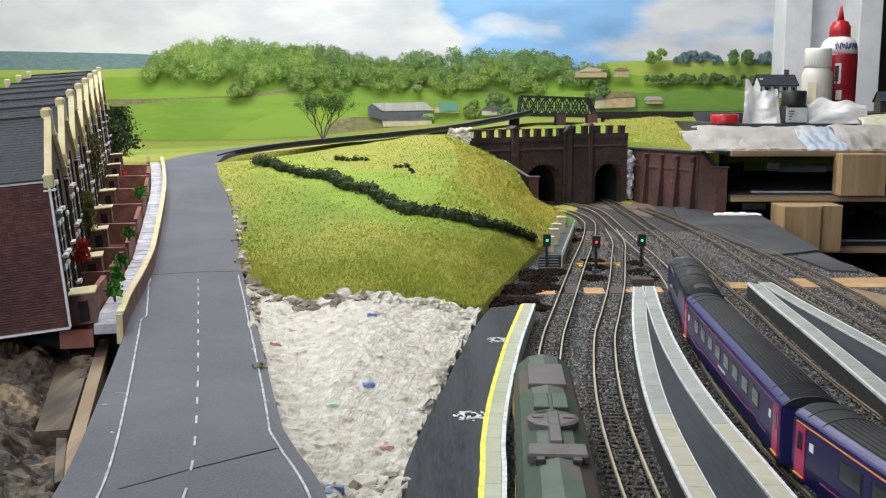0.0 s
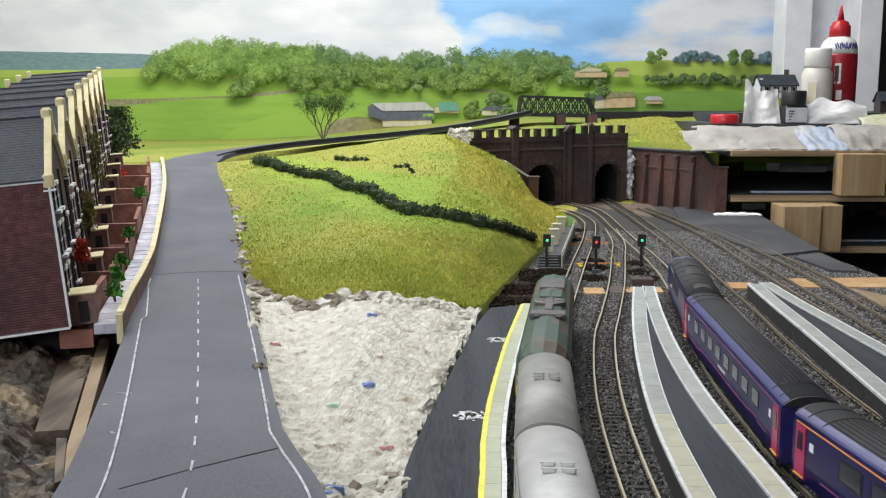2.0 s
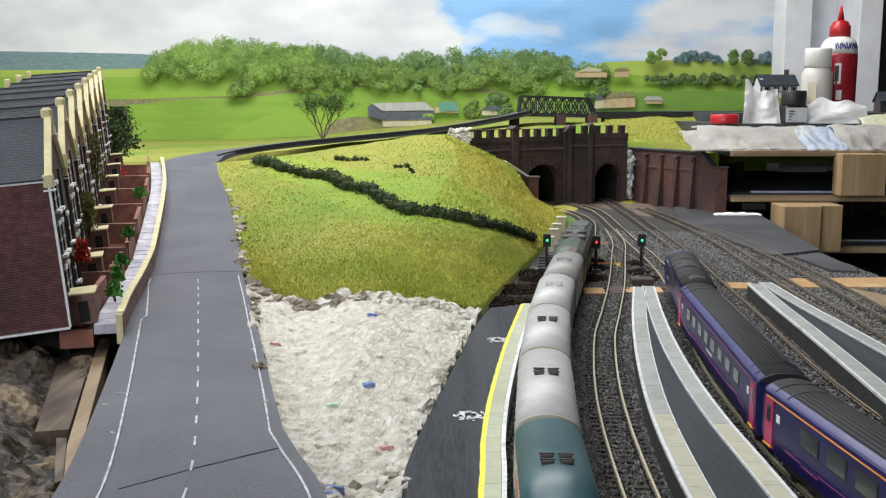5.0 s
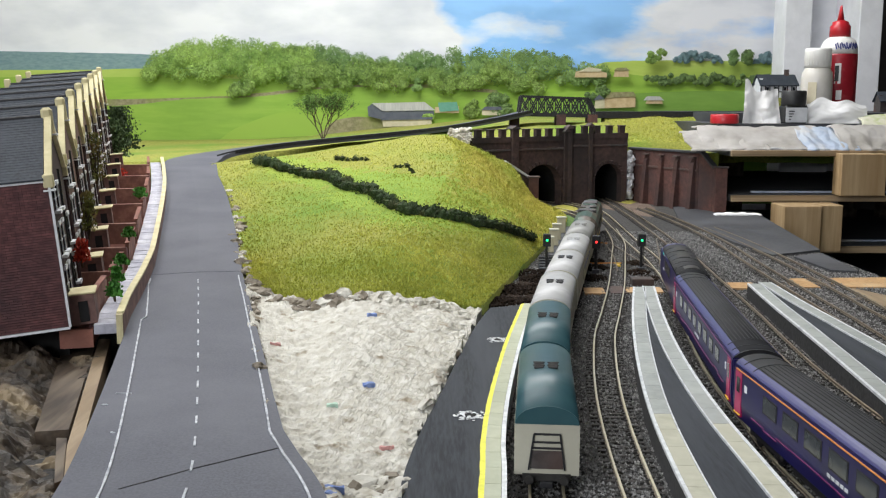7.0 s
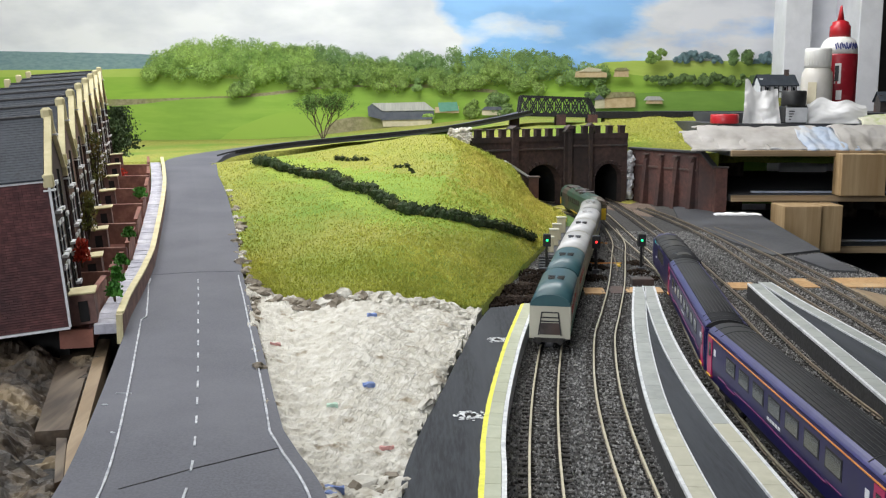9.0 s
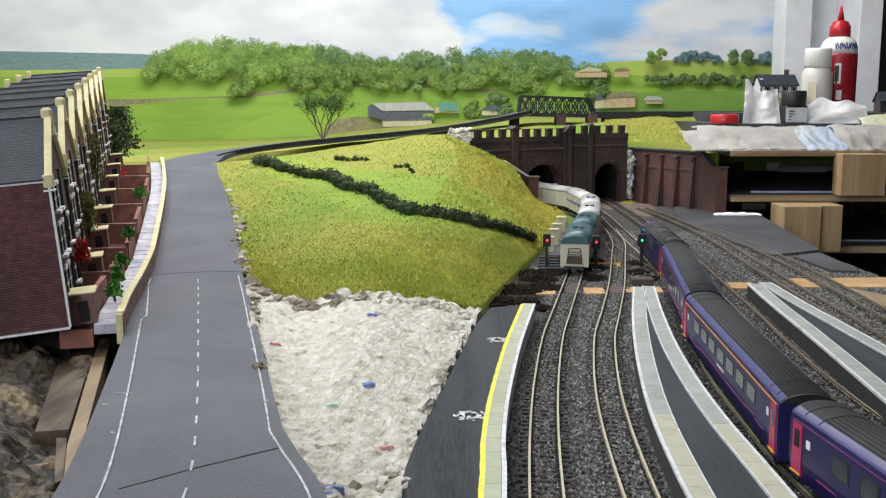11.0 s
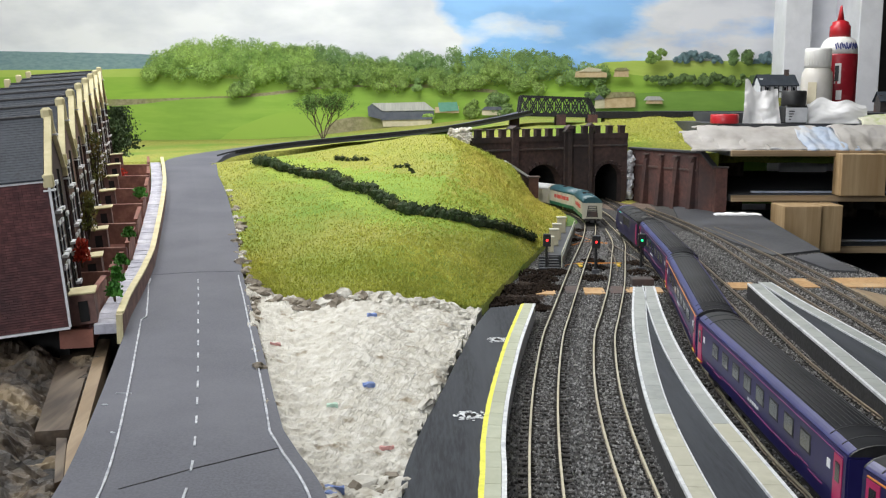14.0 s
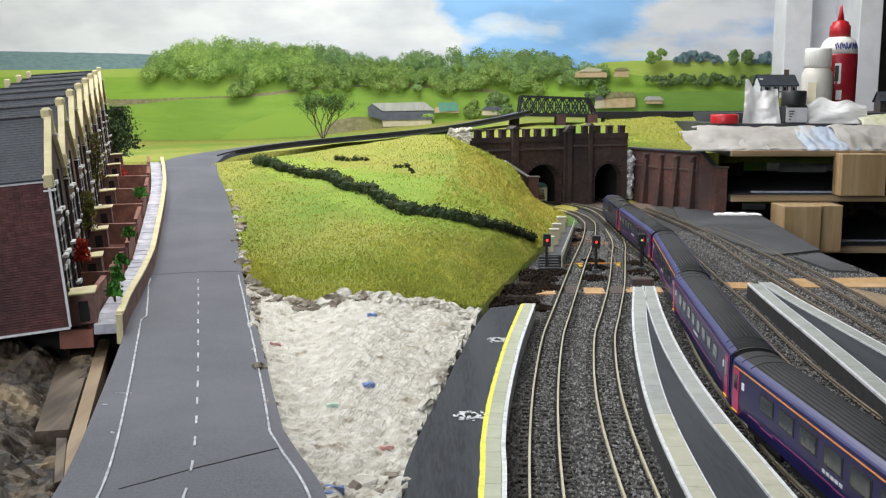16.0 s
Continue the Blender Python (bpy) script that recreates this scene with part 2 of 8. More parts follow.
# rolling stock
# One purple in two tones: sides darkened as shaded, shoulders lightened as lit.
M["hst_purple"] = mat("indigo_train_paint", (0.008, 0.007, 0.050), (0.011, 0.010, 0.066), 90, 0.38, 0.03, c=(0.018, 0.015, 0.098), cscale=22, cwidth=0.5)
M["hst_purple_lit"] = mat("lit_indigo_train_paint", (0.022, 0.021, 0.11), (0.03, 0.029, 0.14), 90, 0.42, 0.03, c=(0.036, 0.035, 0.16), cscale=22, cwidth=0.5)
M["hst_line"] = mat("muted_plum_line", (0.15, 0.02, 0.1), (0.2, 0.03, 0.13), 60, 0.45, 0.02)
M["hst_roof"] = mat("dark_grey_roof", (0.011, 0.012, 0.014), (0.019, 0.020, 0.023), 160, 0.72, 0.1, c=(0.038, 0.038, 0.042), cscale=18, cwidth=0.4, spec=0.3)
M["hst_pink"] = mat("magenta_door_paint", (0.36, 0.015, 0.085), (0.42, 0.025, 0.11), 60, 0.35, 0.02)
M["hst_orange"] = mat("orange_stripe", (0.62, 0.22, 0.04), (0.68, 0.27, 0.06), 60, 0.4, 0.02)
M["hst_window"] = mat("grey_train_window", (0.035, 0.04, 0.045), (0.06, 0.068, 0.072), 40, 0.15, 0)
M["cream_train"] = mat("cream_train_paint", (0.48, 0.46, 0.37), (0.56, 0.54, 0.45), 60, 0.5, 0.03, c=(0.42, 0.4, 0.32), cscale=30, cwidth=0.4)
M["silver"] = mat("silver_grey_roof", (0.40, 0.40, 0.41), (0.5, 0.5, 0.51), 90, 0.55, 0.05, metal=0.15, c=(0.36, 0.36, 0.35), cscale=24, cwidth=0.4)
M["grey_roof"] = mat("dull_grey_roof", (0.25, 0.25, 0.24), (0.32, 0.32, 0.31), 90, 0.55, 0.05, metal=0.1, c=(0.19, 0.19, 0.18), cscale=24, cwidth=0.4)
M["teal_roof"] = mat("teal_roof", (0.016, 0.062, 0.08), (0.024, 0.082, 0.1), 90, 0.42, 0.04, c=(0.035, 0.1, 0.115), cscale=24, cwidth=0.4)
M["loco_green"] = mat("camouflage_green_paint", (0.022, 0.05, 0.032), (0.034, 0.072, 0.046), 60, 0.5, 0.03, c=(0.085, 0.066, 0.05), cscale=19, cwidth=0.06, cpos=0.56)
M["loco_grey"] = mat("grey_brown_roof_panel", (0.07, 0.06, 0.06), (0.1, 0.086, 0.085), 90, 0.55, 0.05)
M["loco_yellow"] = mat("yellow_warning_panel", (0.62, 0.4, 0.02), (0.7, 0.47, 0.03), 60, 0.45, 0.02)
M["green_stripe"] = mat("deep_green_stripe", (0.02, 0.12, 0.06), (0.03, 0.15, 0.08), 60, 0.45, 0.02)
M["blue_stripe"] = mat("blue_stripe", (0.02, 0.06, 0.28), (0.03, 0.08, 0.33), 60, 0.45, 0.02)
M["red_mark"] = mat("red_lettering", (0.5, 0.03, 0.03), (0.58, 0.05, 0.04), 60, 0.5, 0.02)
M["lamp_red"] = glow("red_signal_light", (1.0, 0.03, 0.03), 3.5)
M["lamp_green"] = glow("green_signal_light", (0.02, 1.0, 0.25), 3.0)
M["dash_glow"] = glow("green_dash_glow", (0.05, 0.8, 0.6), 1.5)


# ------------------------------------------------------------ mesh helpers
def link(name, bm, material, parent=None, label="", smooth=False):
    me = bpy.data.meshes.new(name)
    bmesh.ops.recalc_face_normals(bm, faces=bm.faces)
    bm.to_mesh(me)
    bm.free()
    if smooth:
        me.shade_smooth()
    me.materials.append(material)
    ob = new(name, me)
    if parent is not None:
        ob.parent = parent
    if label:
        ob["label"] = label
    return ob


def part(name, bm, material, parent, label="", smooth=False):
    return link(name, bm, material, parent, label, smooth)


def thing(name, m, label, category, group="", kind=""):
    e = new(name)
    e.empty_display_size = 0.01
    e.matrix_world = m
    return tagged(e, label, category, group, kind)


def box(x0, x1, y0, y1, z0, z1, bev=0.0, bm=None):
    own = bmesh.new()
    bmesh.ops.create_cube(own, size=1)
    for v in own.verts:
        v.co = Vector((x0 + (v.co.x + 0.5) * (x1 - x0), y0 + (v.co.y + 0.5) * (y1 - y0), z0 + (v.co.z + 0.5) * (z1 - z0)))
    if bev:
        bmesh.ops.bevel(own, geom=own.edges[:], offset=bev, segments=1, affect="EDGES", profile=0.5)
    if bm is None:
        return own
    merge(bm, own)
    return bm


def merge(bm, other):
    me = bpy.data.meshes.new("joining")
    other.to_mesh(me)
    other.free()
    bm.from_mesh(me)
    bpy.data.meshes.remove(me)


def lathe(profile, n=24, bm=None):
    """Rings of (radius, z) turned about z."""
    bm = bm or bmesh.new()
    rings = []
    for r, z in profile:
        rings.append([bm.verts.new((r * math.cos(2 * math.pi * i / n), r * math.sin(2 * math.pi * i / n), z)) for i in range(n)])
    for a, b in zip(rings, rings[1:]):
        for i in range(n):
            bm.faces.new((a[i], a[(i + 1) % n], b[(i + 1) % n], b[i]))
    bm.faces.new(rings[0])
    bm.faces.new(rings[-1])
    return bm


def moved(bm, m):
    bm.transform(m)
    return bm


def bar(p, q, w, h=None, bm=None):
    """A square bar from p to q."""
    p, q, h = Vector(p), Vector(q), h or w
    d = q - p
    own = box(-w / 2, w / 2, -h / 2, h / 2, 0, d.length)
    own.transform(Matrix.Translation(p) @ d.to_track_quat("Z", "Y").to_matrix().to_4x4())
    if bm is None:
        return own
    merge(bm, own)
    return bm


def spline(pts, n=16):
    P = np.array(pts, float)
    P = np.vstack([2 * P[0] - P[1], P, 2 * P[-1] - P[-2]])
    out = []
    for i in range(1, len(P) - 2):
        a, b, c, d = P[i - 1:i + 3]
        for k in range(n):
            t = k / n
            out.append(0.5 * (2 * b + (c - a) * t + (2 * a - 5 * b + 4 * c - d) * t * t + (3 * b - a - 3 * c + d) * t ** 3))
    out.append(P[-2])
    return np.array(out)


class Line:
    """A smooth plan curve with its length."""

    def __init__(self, pts, n=16):
        self.c = spline(pts, n)
        self.s = np.r_[0, np.cumsum(np.linalg.norm(np.diff(self.c[:, :2], axis=0), axis=1))]

    def at(self, s):
        return np.array([np.interp(s, self.s, self.c[:, k]) for k in range(self.c.shape[1])])

    def way(self, s, e=0.004):
        d = (self.at(s + e) - self.at(s - e))[:2]
        return d / (np.linalg.norm(d) or 1)

    def side(self, s, off):
        """The plan point off metres to the right of the curve."""
        p, d = self.at(s), self.way(s)
        return np.array([p[0] + d[1] * off, p[1] - d[0] * off])

    def near(self, x, y):
        return float(self.s[np.argmin((self.c[:, 0] - x) ** 2 + (self.c[:, 1] - y) ** 2)])


def sweep(line, profile, s0, s1, step, z=None, bm=None, closed=True):
    """Carry a cross-section, (right, up) pairs, along a curve; z: height as a function of s."""
    bm = bm or bmesh.new()
    n = max(2, int((s1 - s0) / step) + 1)
    rows = []
    for s in np.linspace(s0, s1, n):
        zz = z(s) if z else 0
        rows.append([bm.verts.new((*line.side(s, o), u + zz)) for o, u in profile])
    m = len(profile)
    for a, b in zip(rows, rows[1:]):
        for i in range(m if closed else m - 1):
            bm.faces.new((a[i], a[(i + 1) % m], b[(i + 1) % m], b[i]))
    if closed:
        bm.faces.new(rows[0])
        bm.faces.new(rows[-1])
    return bm


def raw(name, verts, faces, material, parent=None, smooth=False):
    me = bpy.data.meshes.new(name)
    me.from_pydata(verts, [], faces)
    me.update()
    if smooth:
        me.shade_smooth()
    me.materials.append(material)
    ob = new(name, me)
    if parent is not None:
        ob.parent = parent
    return ob


def shared(name, mesh, parent, m):
    ob = new(name, mesh)
    ob.parent = parent
    ob.matrix_local = m
    return ob


def fbm(x, y, k, seed=0.0):
    return noise.fractal(Vector((x * k + seed, y * k - seed, seed * 1.7)), 1.0, 2.0, 5)


# -------------------------------------------------------------------- room
def structure(name, bm, material, label, category, smooth=False):
    return tagged(link(name, bm, material, smooth=smooth), label, category, kind="structure")


structure("floor", box(-2.6, 3.2, -2.2, 4.4, -1.02, -1.0), M["carpet"], "brown-grey carpeted floor of the railway room", "floor")
structure("ceiling", box(-2.6, 3.2, -2.2, 4.4, 1.4, 1.45), M["ceiling"], "plain white ceiling over the layout", "ceiling")
# North and east walls are coloured near-black to read as unlit.
structure("wall_north", box(-2.6, 3.2, 4.3, 4.4, -1.0, 1.4), M["unlit_room"], "end wall behind the layout, coloured dark as unlit", "wall")
structure("wall_west", box(-2.6, -2.5, -2.2, 4.3, -1.0, 1.4), M["wall_white"], "white painted side wall", "wall")
structure("wall_east", box(3.1, 3.2, -2.2, 4.3, -1.0, 1.4), M["unlit_room"], "side wall of the room, coloured dark as unlit", "wall")
structure("wall_south", box(-2.5, 3.1, -2.2, -2.1, -1.0, 1.4), M["wall_white"], "white painted wall behind the camera", "wall")

# --------------------------------------------------------------- baseboard
EDGE = [(0.50, -2.0), (0.50, 0.4), (0.507, 1.1), (0.528, 1.35), (0.545, 1.62), (0.56, 1.86), (0.56, 2.3)]


def slab(outline, z0, z1):
    bm = bmesh.new()
    a = [bm.verts.new((x, y, z0)) for x, y in outline]
    b = [bm.verts.new((x, y, z1)) for x, y in outline]
    n = len(outline)
    for i in range(n):
        bm.faces.new((a[i], a[(i + 1) % n], b[(i + 1) % n], b[i]))
    bm.faces.new(a[::-1])
    bm.faces.new(b)
    return bm


structure("ground", slab([(-0.9, -2.0)] + EDGE + [(0.3, 2.3), (-0.9, 2.3)], -0.03, -0.0052), M["ballast_bed"],
          "grey ballasted baseboard of the model railway", "ground")

# ------------------------------------------------------------------- track
TRACK = {
    "main": Line([(0.62, -2.2), (0.32, -1.5), (0.15, -0.9), (0.065, -0.35), (0.042, 0.1), (0.0485, 0.37), (0.0557, 0.495), (0.0715, 0.649),
                  (0.0950, 0.814), (0.1172, 0.930), (0.1474, 1.084), (0.1754, 1.225), (0.2224, 1.455), (0.2518, 1.631), (0.2565, 1.703),
                  (0.2545, 1.77), (0.2440, 1.835), (0.222, 1.895), (0.192, 1.945), (0.15, 2.0), (0.02, 2.09), (-0.8, 2.25)]),
    "second": Line([(0.3, -0.9), (0.17, -0.4), (0.11, 0.1), (0.1015, 0.35), (0.1042, 0.495), (0.1163, 0.649), (0.1405, 0.814), (0.166, 0.930),
                    (0.1994, 1.084), (0.2385, 1.29), (0.262, 1.42), (0.278, 1.58)]),
    "third": Line([(0.95, -1.7), (0.62, -1.0), (0.41, -0.5), (0.283, -0.1), (0.2155, 0.28), (0.1993, 0.491), (0.2022, 0.6),
                   (0.2092, 0.7), (0.2212, 0.8), (0.2365, 0.9), (0.2522, 1.0), (0.2655, 1.1), (0.2745, 1.2), (0.2800, 1.3), (0.2830, 1.4),
                   (0.287, 1.5), (0.294, 1.65), (0.299, 1.77), (0.297, 1.875), (0.278, 1.96), (0.232, 2.035), (0.06, 2.17), (-0.8, 2.31)]),
    "fourth": Line([(0.28, 0.45), (0.277, 0.6), (0.281, 0.722), (0.289, 0.814), (0.301, 0.930), (0.314, 1.084), (0.332, 1.297), (0.344, 1.5), (0.353, 1.75),
                    (0.356, 1.95), (0.352, 2.1), (0.33, 2.28)]),
    "fifth": Line([(0.36, 0.45), (0.37, 0.68), (0.378, 0.808), (0.386, 0.922), (0.393, 1.067), (0.403, 1.239), (0.415, 1.42), (0.418, 1.6), (0.41, 1.78), (0.398, 1.92)]),
    "sixth": Line([(0.425, 0.5), (0.43, 0.75), (0.434, 0.922), (0.439, 0.995), (0.446, 1.121), (0.451, 1.272), (0.452, 1.45), (0.445, 1.6)]),
}
SPAN = {"main": (1.95, 4.75), "second": (0.95, 2.62), "third": (1.9, 4.75), "fourth": (0.0, 1.86), "fifth": (0.0, 1.49), "sixth": (0.0, 1.11)}
LABEL = {"main": "curved model track beside the pale green platform edge", "second": "empty model track running between two platforms",
         "third": "model track under the purple train", "fourth": "dull siding track beside the purple train",
         "fifth": "siding track behind the far platform", "sixth": "outermost rusty siding along the board edge"}
GAUGE = 0.0165
RAIL_HEAD = [(-0.0007, -0.0009), (0.0007, -0.0009), (0.0007, -0.0001), (0.0005, 0.0), (-0.0005, 0.0), (-0.0007, -0.0001)]
RAIL_WEB = [(-0.0009, -0.0028), (0.0009, -0.0028), (0.0009, -0.0023), (0.0003, -0.002), (0.0003, -0.001), (-0.0003, -0.001), (-0.0003, -0.002), (-0.0009, -0.0023)]
sleeper_mesh = bpy.data.meshes.new("sleeper")
_b = box(-0.0150, 0.0150, -0.0017, 0.0017, -0.0046, -0.0028, 0.0003)
for _o in (-GAUGE / 2, GAUGE / 2):
    box(_o - 0.0019, _o + 0.0019, -0.001, 0.001, -0.0029, -0.0021, 0, _b)
_b.to_mesh(sleeper_mesh)
_b.free()
sleeper_mesh.materials.append(M["sleeper"])


def track(key):
    line, (a, b) = TRACK[key], SPAN[key]
    b = min(b, line.s[-1] - 0.005)
    t = thing("railway_track", pose(0, 0, 0), LABEL[key], "track", group="tracks of the layout")
    for off in (-GAUGE / 2 - 0.0006, GAUGE / 2 + 0.0006):
        rail = part("rail", sweep(line, [(o + off, u) for o, u in RAIL_HEAD], a, b, 0.012), M["rail" if key in ("main", "second", "third") else "rail_dull"], t, "bright nickel-silver rail" if key in ("main", "second", "third") else "dull brown rail")
        part("web", sweep(line, [(o + off, u) for o, u in RAIL_WEB], a, b, 0.012), M["rail_side"], rail)
    n = int((b - a) / 0.0078)
    near = line.near(line.at(a)[0], 0.40) if key in ("main", "second", "third") else a
    bm = None
    rest = []
    count = 0
    rng = random.Random(len(key))
    for i in range(n):
        s = a + 0.004 + i * 0.0078
        p, d = line.at(s), line.way(s)
        if p[1] < 0.3:
            continue
        m = Matrix.Translation((p[0], p[1], rng.uniform(-0.0003, 0.0002))) @ Matrix.Rotation(math.atan2(-d[0], d[1]) + rng.uniform(-0.03, 0.03), 4, "Z")
        if count < 240 and p[1] > 0.38:
            shared("sleeper", sleeper_mesh, t, m)
            count += 1
        else:
            rest.append(m)
    if rest:
        bm = bmesh.new()
        for m in rest:
            box(-0.0150, 0.0150, -0.0017, 0.0017, -0.0046, -0.0028, 0, bm)
            for v in bm.verts[-8:]:
                v.co = m @ v.co
        tagged(part("far_sleepers", bm, M["sleeper"], t), kind="stuff")
    return t


for _k in TRACK:
    track(_k)

# Crossing check rails where the second road joins the third.
t_ = thing("point_blades", pose(0, 0, 0), "thin rails of a turnout between the running lines", "turnout")
for pts in ([(0.214, 1.16), (0.232, 1.30), (0.240, 1.44)], [(0.262, 1.17), (0.253, 1.30), (0.247, 1.42)], [(0.275, 1.2), (0.30, 1.32), (0.325, 1.45)],
            [(0.291, 1.2), (0.316, 1.32), (0.339, 1.42)]):
    part("rail", sweep(Line(pts), [(o, u + 0.0002) for o, u in RAIL_HEAD + []], 0, Line(pts).s[-1], 0.01), M["rail_side"], t_)


# Loose ballast: small stones lying between and outside the rails.
def ballast():
    rng = np.random.default_rng(3)
    V, Fc = [], []
    base = np.array([(1, 0, 0), (-0.5, 0.87, 0), (-0.5, -0.87, 0), (0, 0, 1), (0.1, 0, -0.6)])
    tri = np.array([(0, 1, 3), (1, 2, 3), (2, 0, 3), (1, 0, 4), (2, 1, 4), (0, 2, 4)])
    n = 150000
    y = 0.42 + 1.15 * rng.random(n) ** 1.5
    x = -0.005 + (0.535) * rng.random(n)
    lines = [TRACK[k].c for k in TRACK]
    keep = np.ones(n, bool)
    lift = np.zeros(n)
    for c in lines:
        m = (c[:, 1] > 0.3) & (c[:, 1] < 1.7)
        o = np.argsort(c[m, 1])
        d = np.abs(np.interp(y, c[m, 1][o], c[m, 0][o]) - x)
        keep &= np.abs(d - GAUGE / 2) > 0.0016
        lift = np.where(d < GAUGE / 2, 0.0015, np.where(d < 0.016, 0.0009, lift))
    for px, py, up in zip(x[keep], y[keep], lift[keep]):
        r = rng.uniform(0.0006, 0.0013)
        a = rng.uniform(0, 6.28)
        ca, sa = math.cos(a), math.sin(a)
        q = base * r * rng.uniform(0.65, 1.3, (5, 3))
        q = np.c_[q[:, 0] * ca - q[:, 1] * sa + px, q[:, 0] * sa + q[:, 1] * ca + py, q[:, 2] - 0.0049 + up + rng.uniform(0, 0.0006)]
        k = len(V)
        V.extend(q.tolist())
        Fc.extend((tri + k).tolist())
    tagged(raw("ballast", V, Fc, M["stone"]), "loose grey ballast stones between the rails", "ballast", kind="stuff")


ballast()

# --------------------------------------------------------------- platforms
def flat(outline, z0, z1, material, name, parent, label=""):
    return part(name, slab(outline, z0, z1), material, parent, label)


PZ = 0.012


def strip(line, off0, off1, s0, s1, z0, z1, step=0.02):
    """A flat bar that follows a curve."""
    return sweep(line, [(off0, z0), (off1, z0), (off1, z1), (off0, z1)], s0, s1, step)


def slabs(line, off0, off1, s0, s1, z0, z1, length, name, material, parent):
    n = max(1, int(round((s1 - s0) / length)))
    for i in range(n):
        a, b = s0 + (s1 - s0) * i / n, s0 + (s1 - s0) * (i + 1) / n
        part(name, strip(line, off0, off1, a + 0.0002, b - 0.0002, z0, z1, 0.02), material, parent)


def platform_west():
    t = thing("station_platform", pose(0, 0, 0), "curved charcoal platform with pale green coping and yellow line", "platform", "platforms")
    e = Line([(0.0306, 0.4374), (0.0335, 0.4809), (0.0356, 0.5238), (0.0414, 0.5861), (0.0511, 0.6641), (0.0655, 0.7649), (0.0891, 0.9054)])
    b = Line([(-0.0223, 0.4276), (-0.0201, 0.4809), (-0.013, 0.5431), (-0.0008, 0.6228), (0.012, 0.7111), (0.0285, 0.8162), (0.045, 0.8922)])
    L = e.s[-1]
    bm = bmesh.new()
    rows = []
    for i in range(25):
        u = i / 24
        p, q = e.side(L * u, -0.0045), b.at(b.s[-1] * u)
        rows.append([bm.verts.new((q[0], q[1], -0.005)), bm.verts.new((q[0], q[1], PZ - 0.001)), bm.verts.new((p[0], p[1], PZ - 0.001)), bm.verts.new((p[0], p[1], -0.005))])
    for r, s in zip(rows, rows[1:]):
        for i in range(4):
            bm.faces.new((r[i], r[(i + 1) % 4], s[(i + 1) % 4], s[i]))
    for r in (rows[0], rows[-1]):
        bm.faces.new(r)
    deck = part("deck", bm, M["platform"], t, "charcoal grey platform surface")
    slabs(e, -0.0112, -0.0028, 0, L, PZ - 0.0015, PZ + 0.0002, 0.022, "coping_slab", M["coping"], t)
    part("white_edge", strip(e, -0.0026, 0.0, 0, L, PZ - 0.0015, PZ + 0.0003, 0.01), M["white_edge"], t)
    part("facing", strip(e, -0.0024, -0.0006, 0, L, -0.005, PZ - 0.0016, 0.02), M["white_edge"], t)
    part("yellow_line", ragged(e, -0.0142, -0.0110, L), M["yellow"], t)
    part("end_face", sweep(Line([(*b.at(b.s[-1])[:2],), (*e.side(L, -0.006),)]), [(-0.002, -0.005), (0.002, -0.005), (0.002, PZ - 0.0014), (-0.002, PZ - 0.0014)], 0,
                           np.linalg.norm(b.at(b.s[-1]) - e.side(L, -0.006)), 0.02), M["platform"], t)
    return t


def ragged(line, off0, off1, length):
    """A hand-painted line with an uneven outer edge."""
    bm = bmesh.new()
    rows = []
    for s in np.linspace(0, length, 140):
        k = off0 + 0.0005 * noise.noise(Vector((s * 90, 0, 3))) + 0.0003 * noise.noise(Vector((s * 400, 1, 3)))
        rows.append([bm.verts.new((*line.side(s, o), z)) for o, z in ((k, PZ - 0.0012), (off1, PZ - 0.0012), (off1, PZ + 0.0001), (k, PZ - 0.0004))])
    for a, b in zip(rows, rows[1:]):
        for i in range(4):
            bm.faces.new((a[i], a[(i + 1) % 4], b[(i + 1) % 4], b[i]))
    return bm


def torn_hole(x, y, r, seed):
    """A ragged ring of torn white card round a hole."""
    rng = random.Random(seed)
    t = thing("torn_patch", pose(x, y, PZ - 0.001), "torn white card round a hole in the platform", "torn card", "holes in the platform")
    bm = bmesh.new()
    for i in range(120):
        a, d = rng.uniform(0, 6.28), r * (0.28 + 0.95 * rng.random() ** 1.6)
        s = r * rng.uniform(0.04, 0.15)
        own = bmesh.new()
        bmesh.ops.create_icosphere(own, subdivisions=1, radius=s)
        for v in own.verts:
            v.co = Vector((v.co.x * rng.uniform(0.7, 1.4), v.co.y * rng.uniform(0.7, 1.4), v.co.z * 0.2))
        own.transform(Matrix.Translation((d * math.cos(a), d * math.sin(a), rng.uniform(0, 0.0006))))
        merge(bm, own)
    part("torn_edge", bm, M["white_edge"], t)
    # A black disc paints the shade inside the hole.
    part("hole", lathe([(r * 0.4, 0.0001), (r * 0.4, 0.0007), (r * 0.2, 0.0008)], 9), M["recess_shade"], t, "black disc painted as the shade in a hole")
    return t


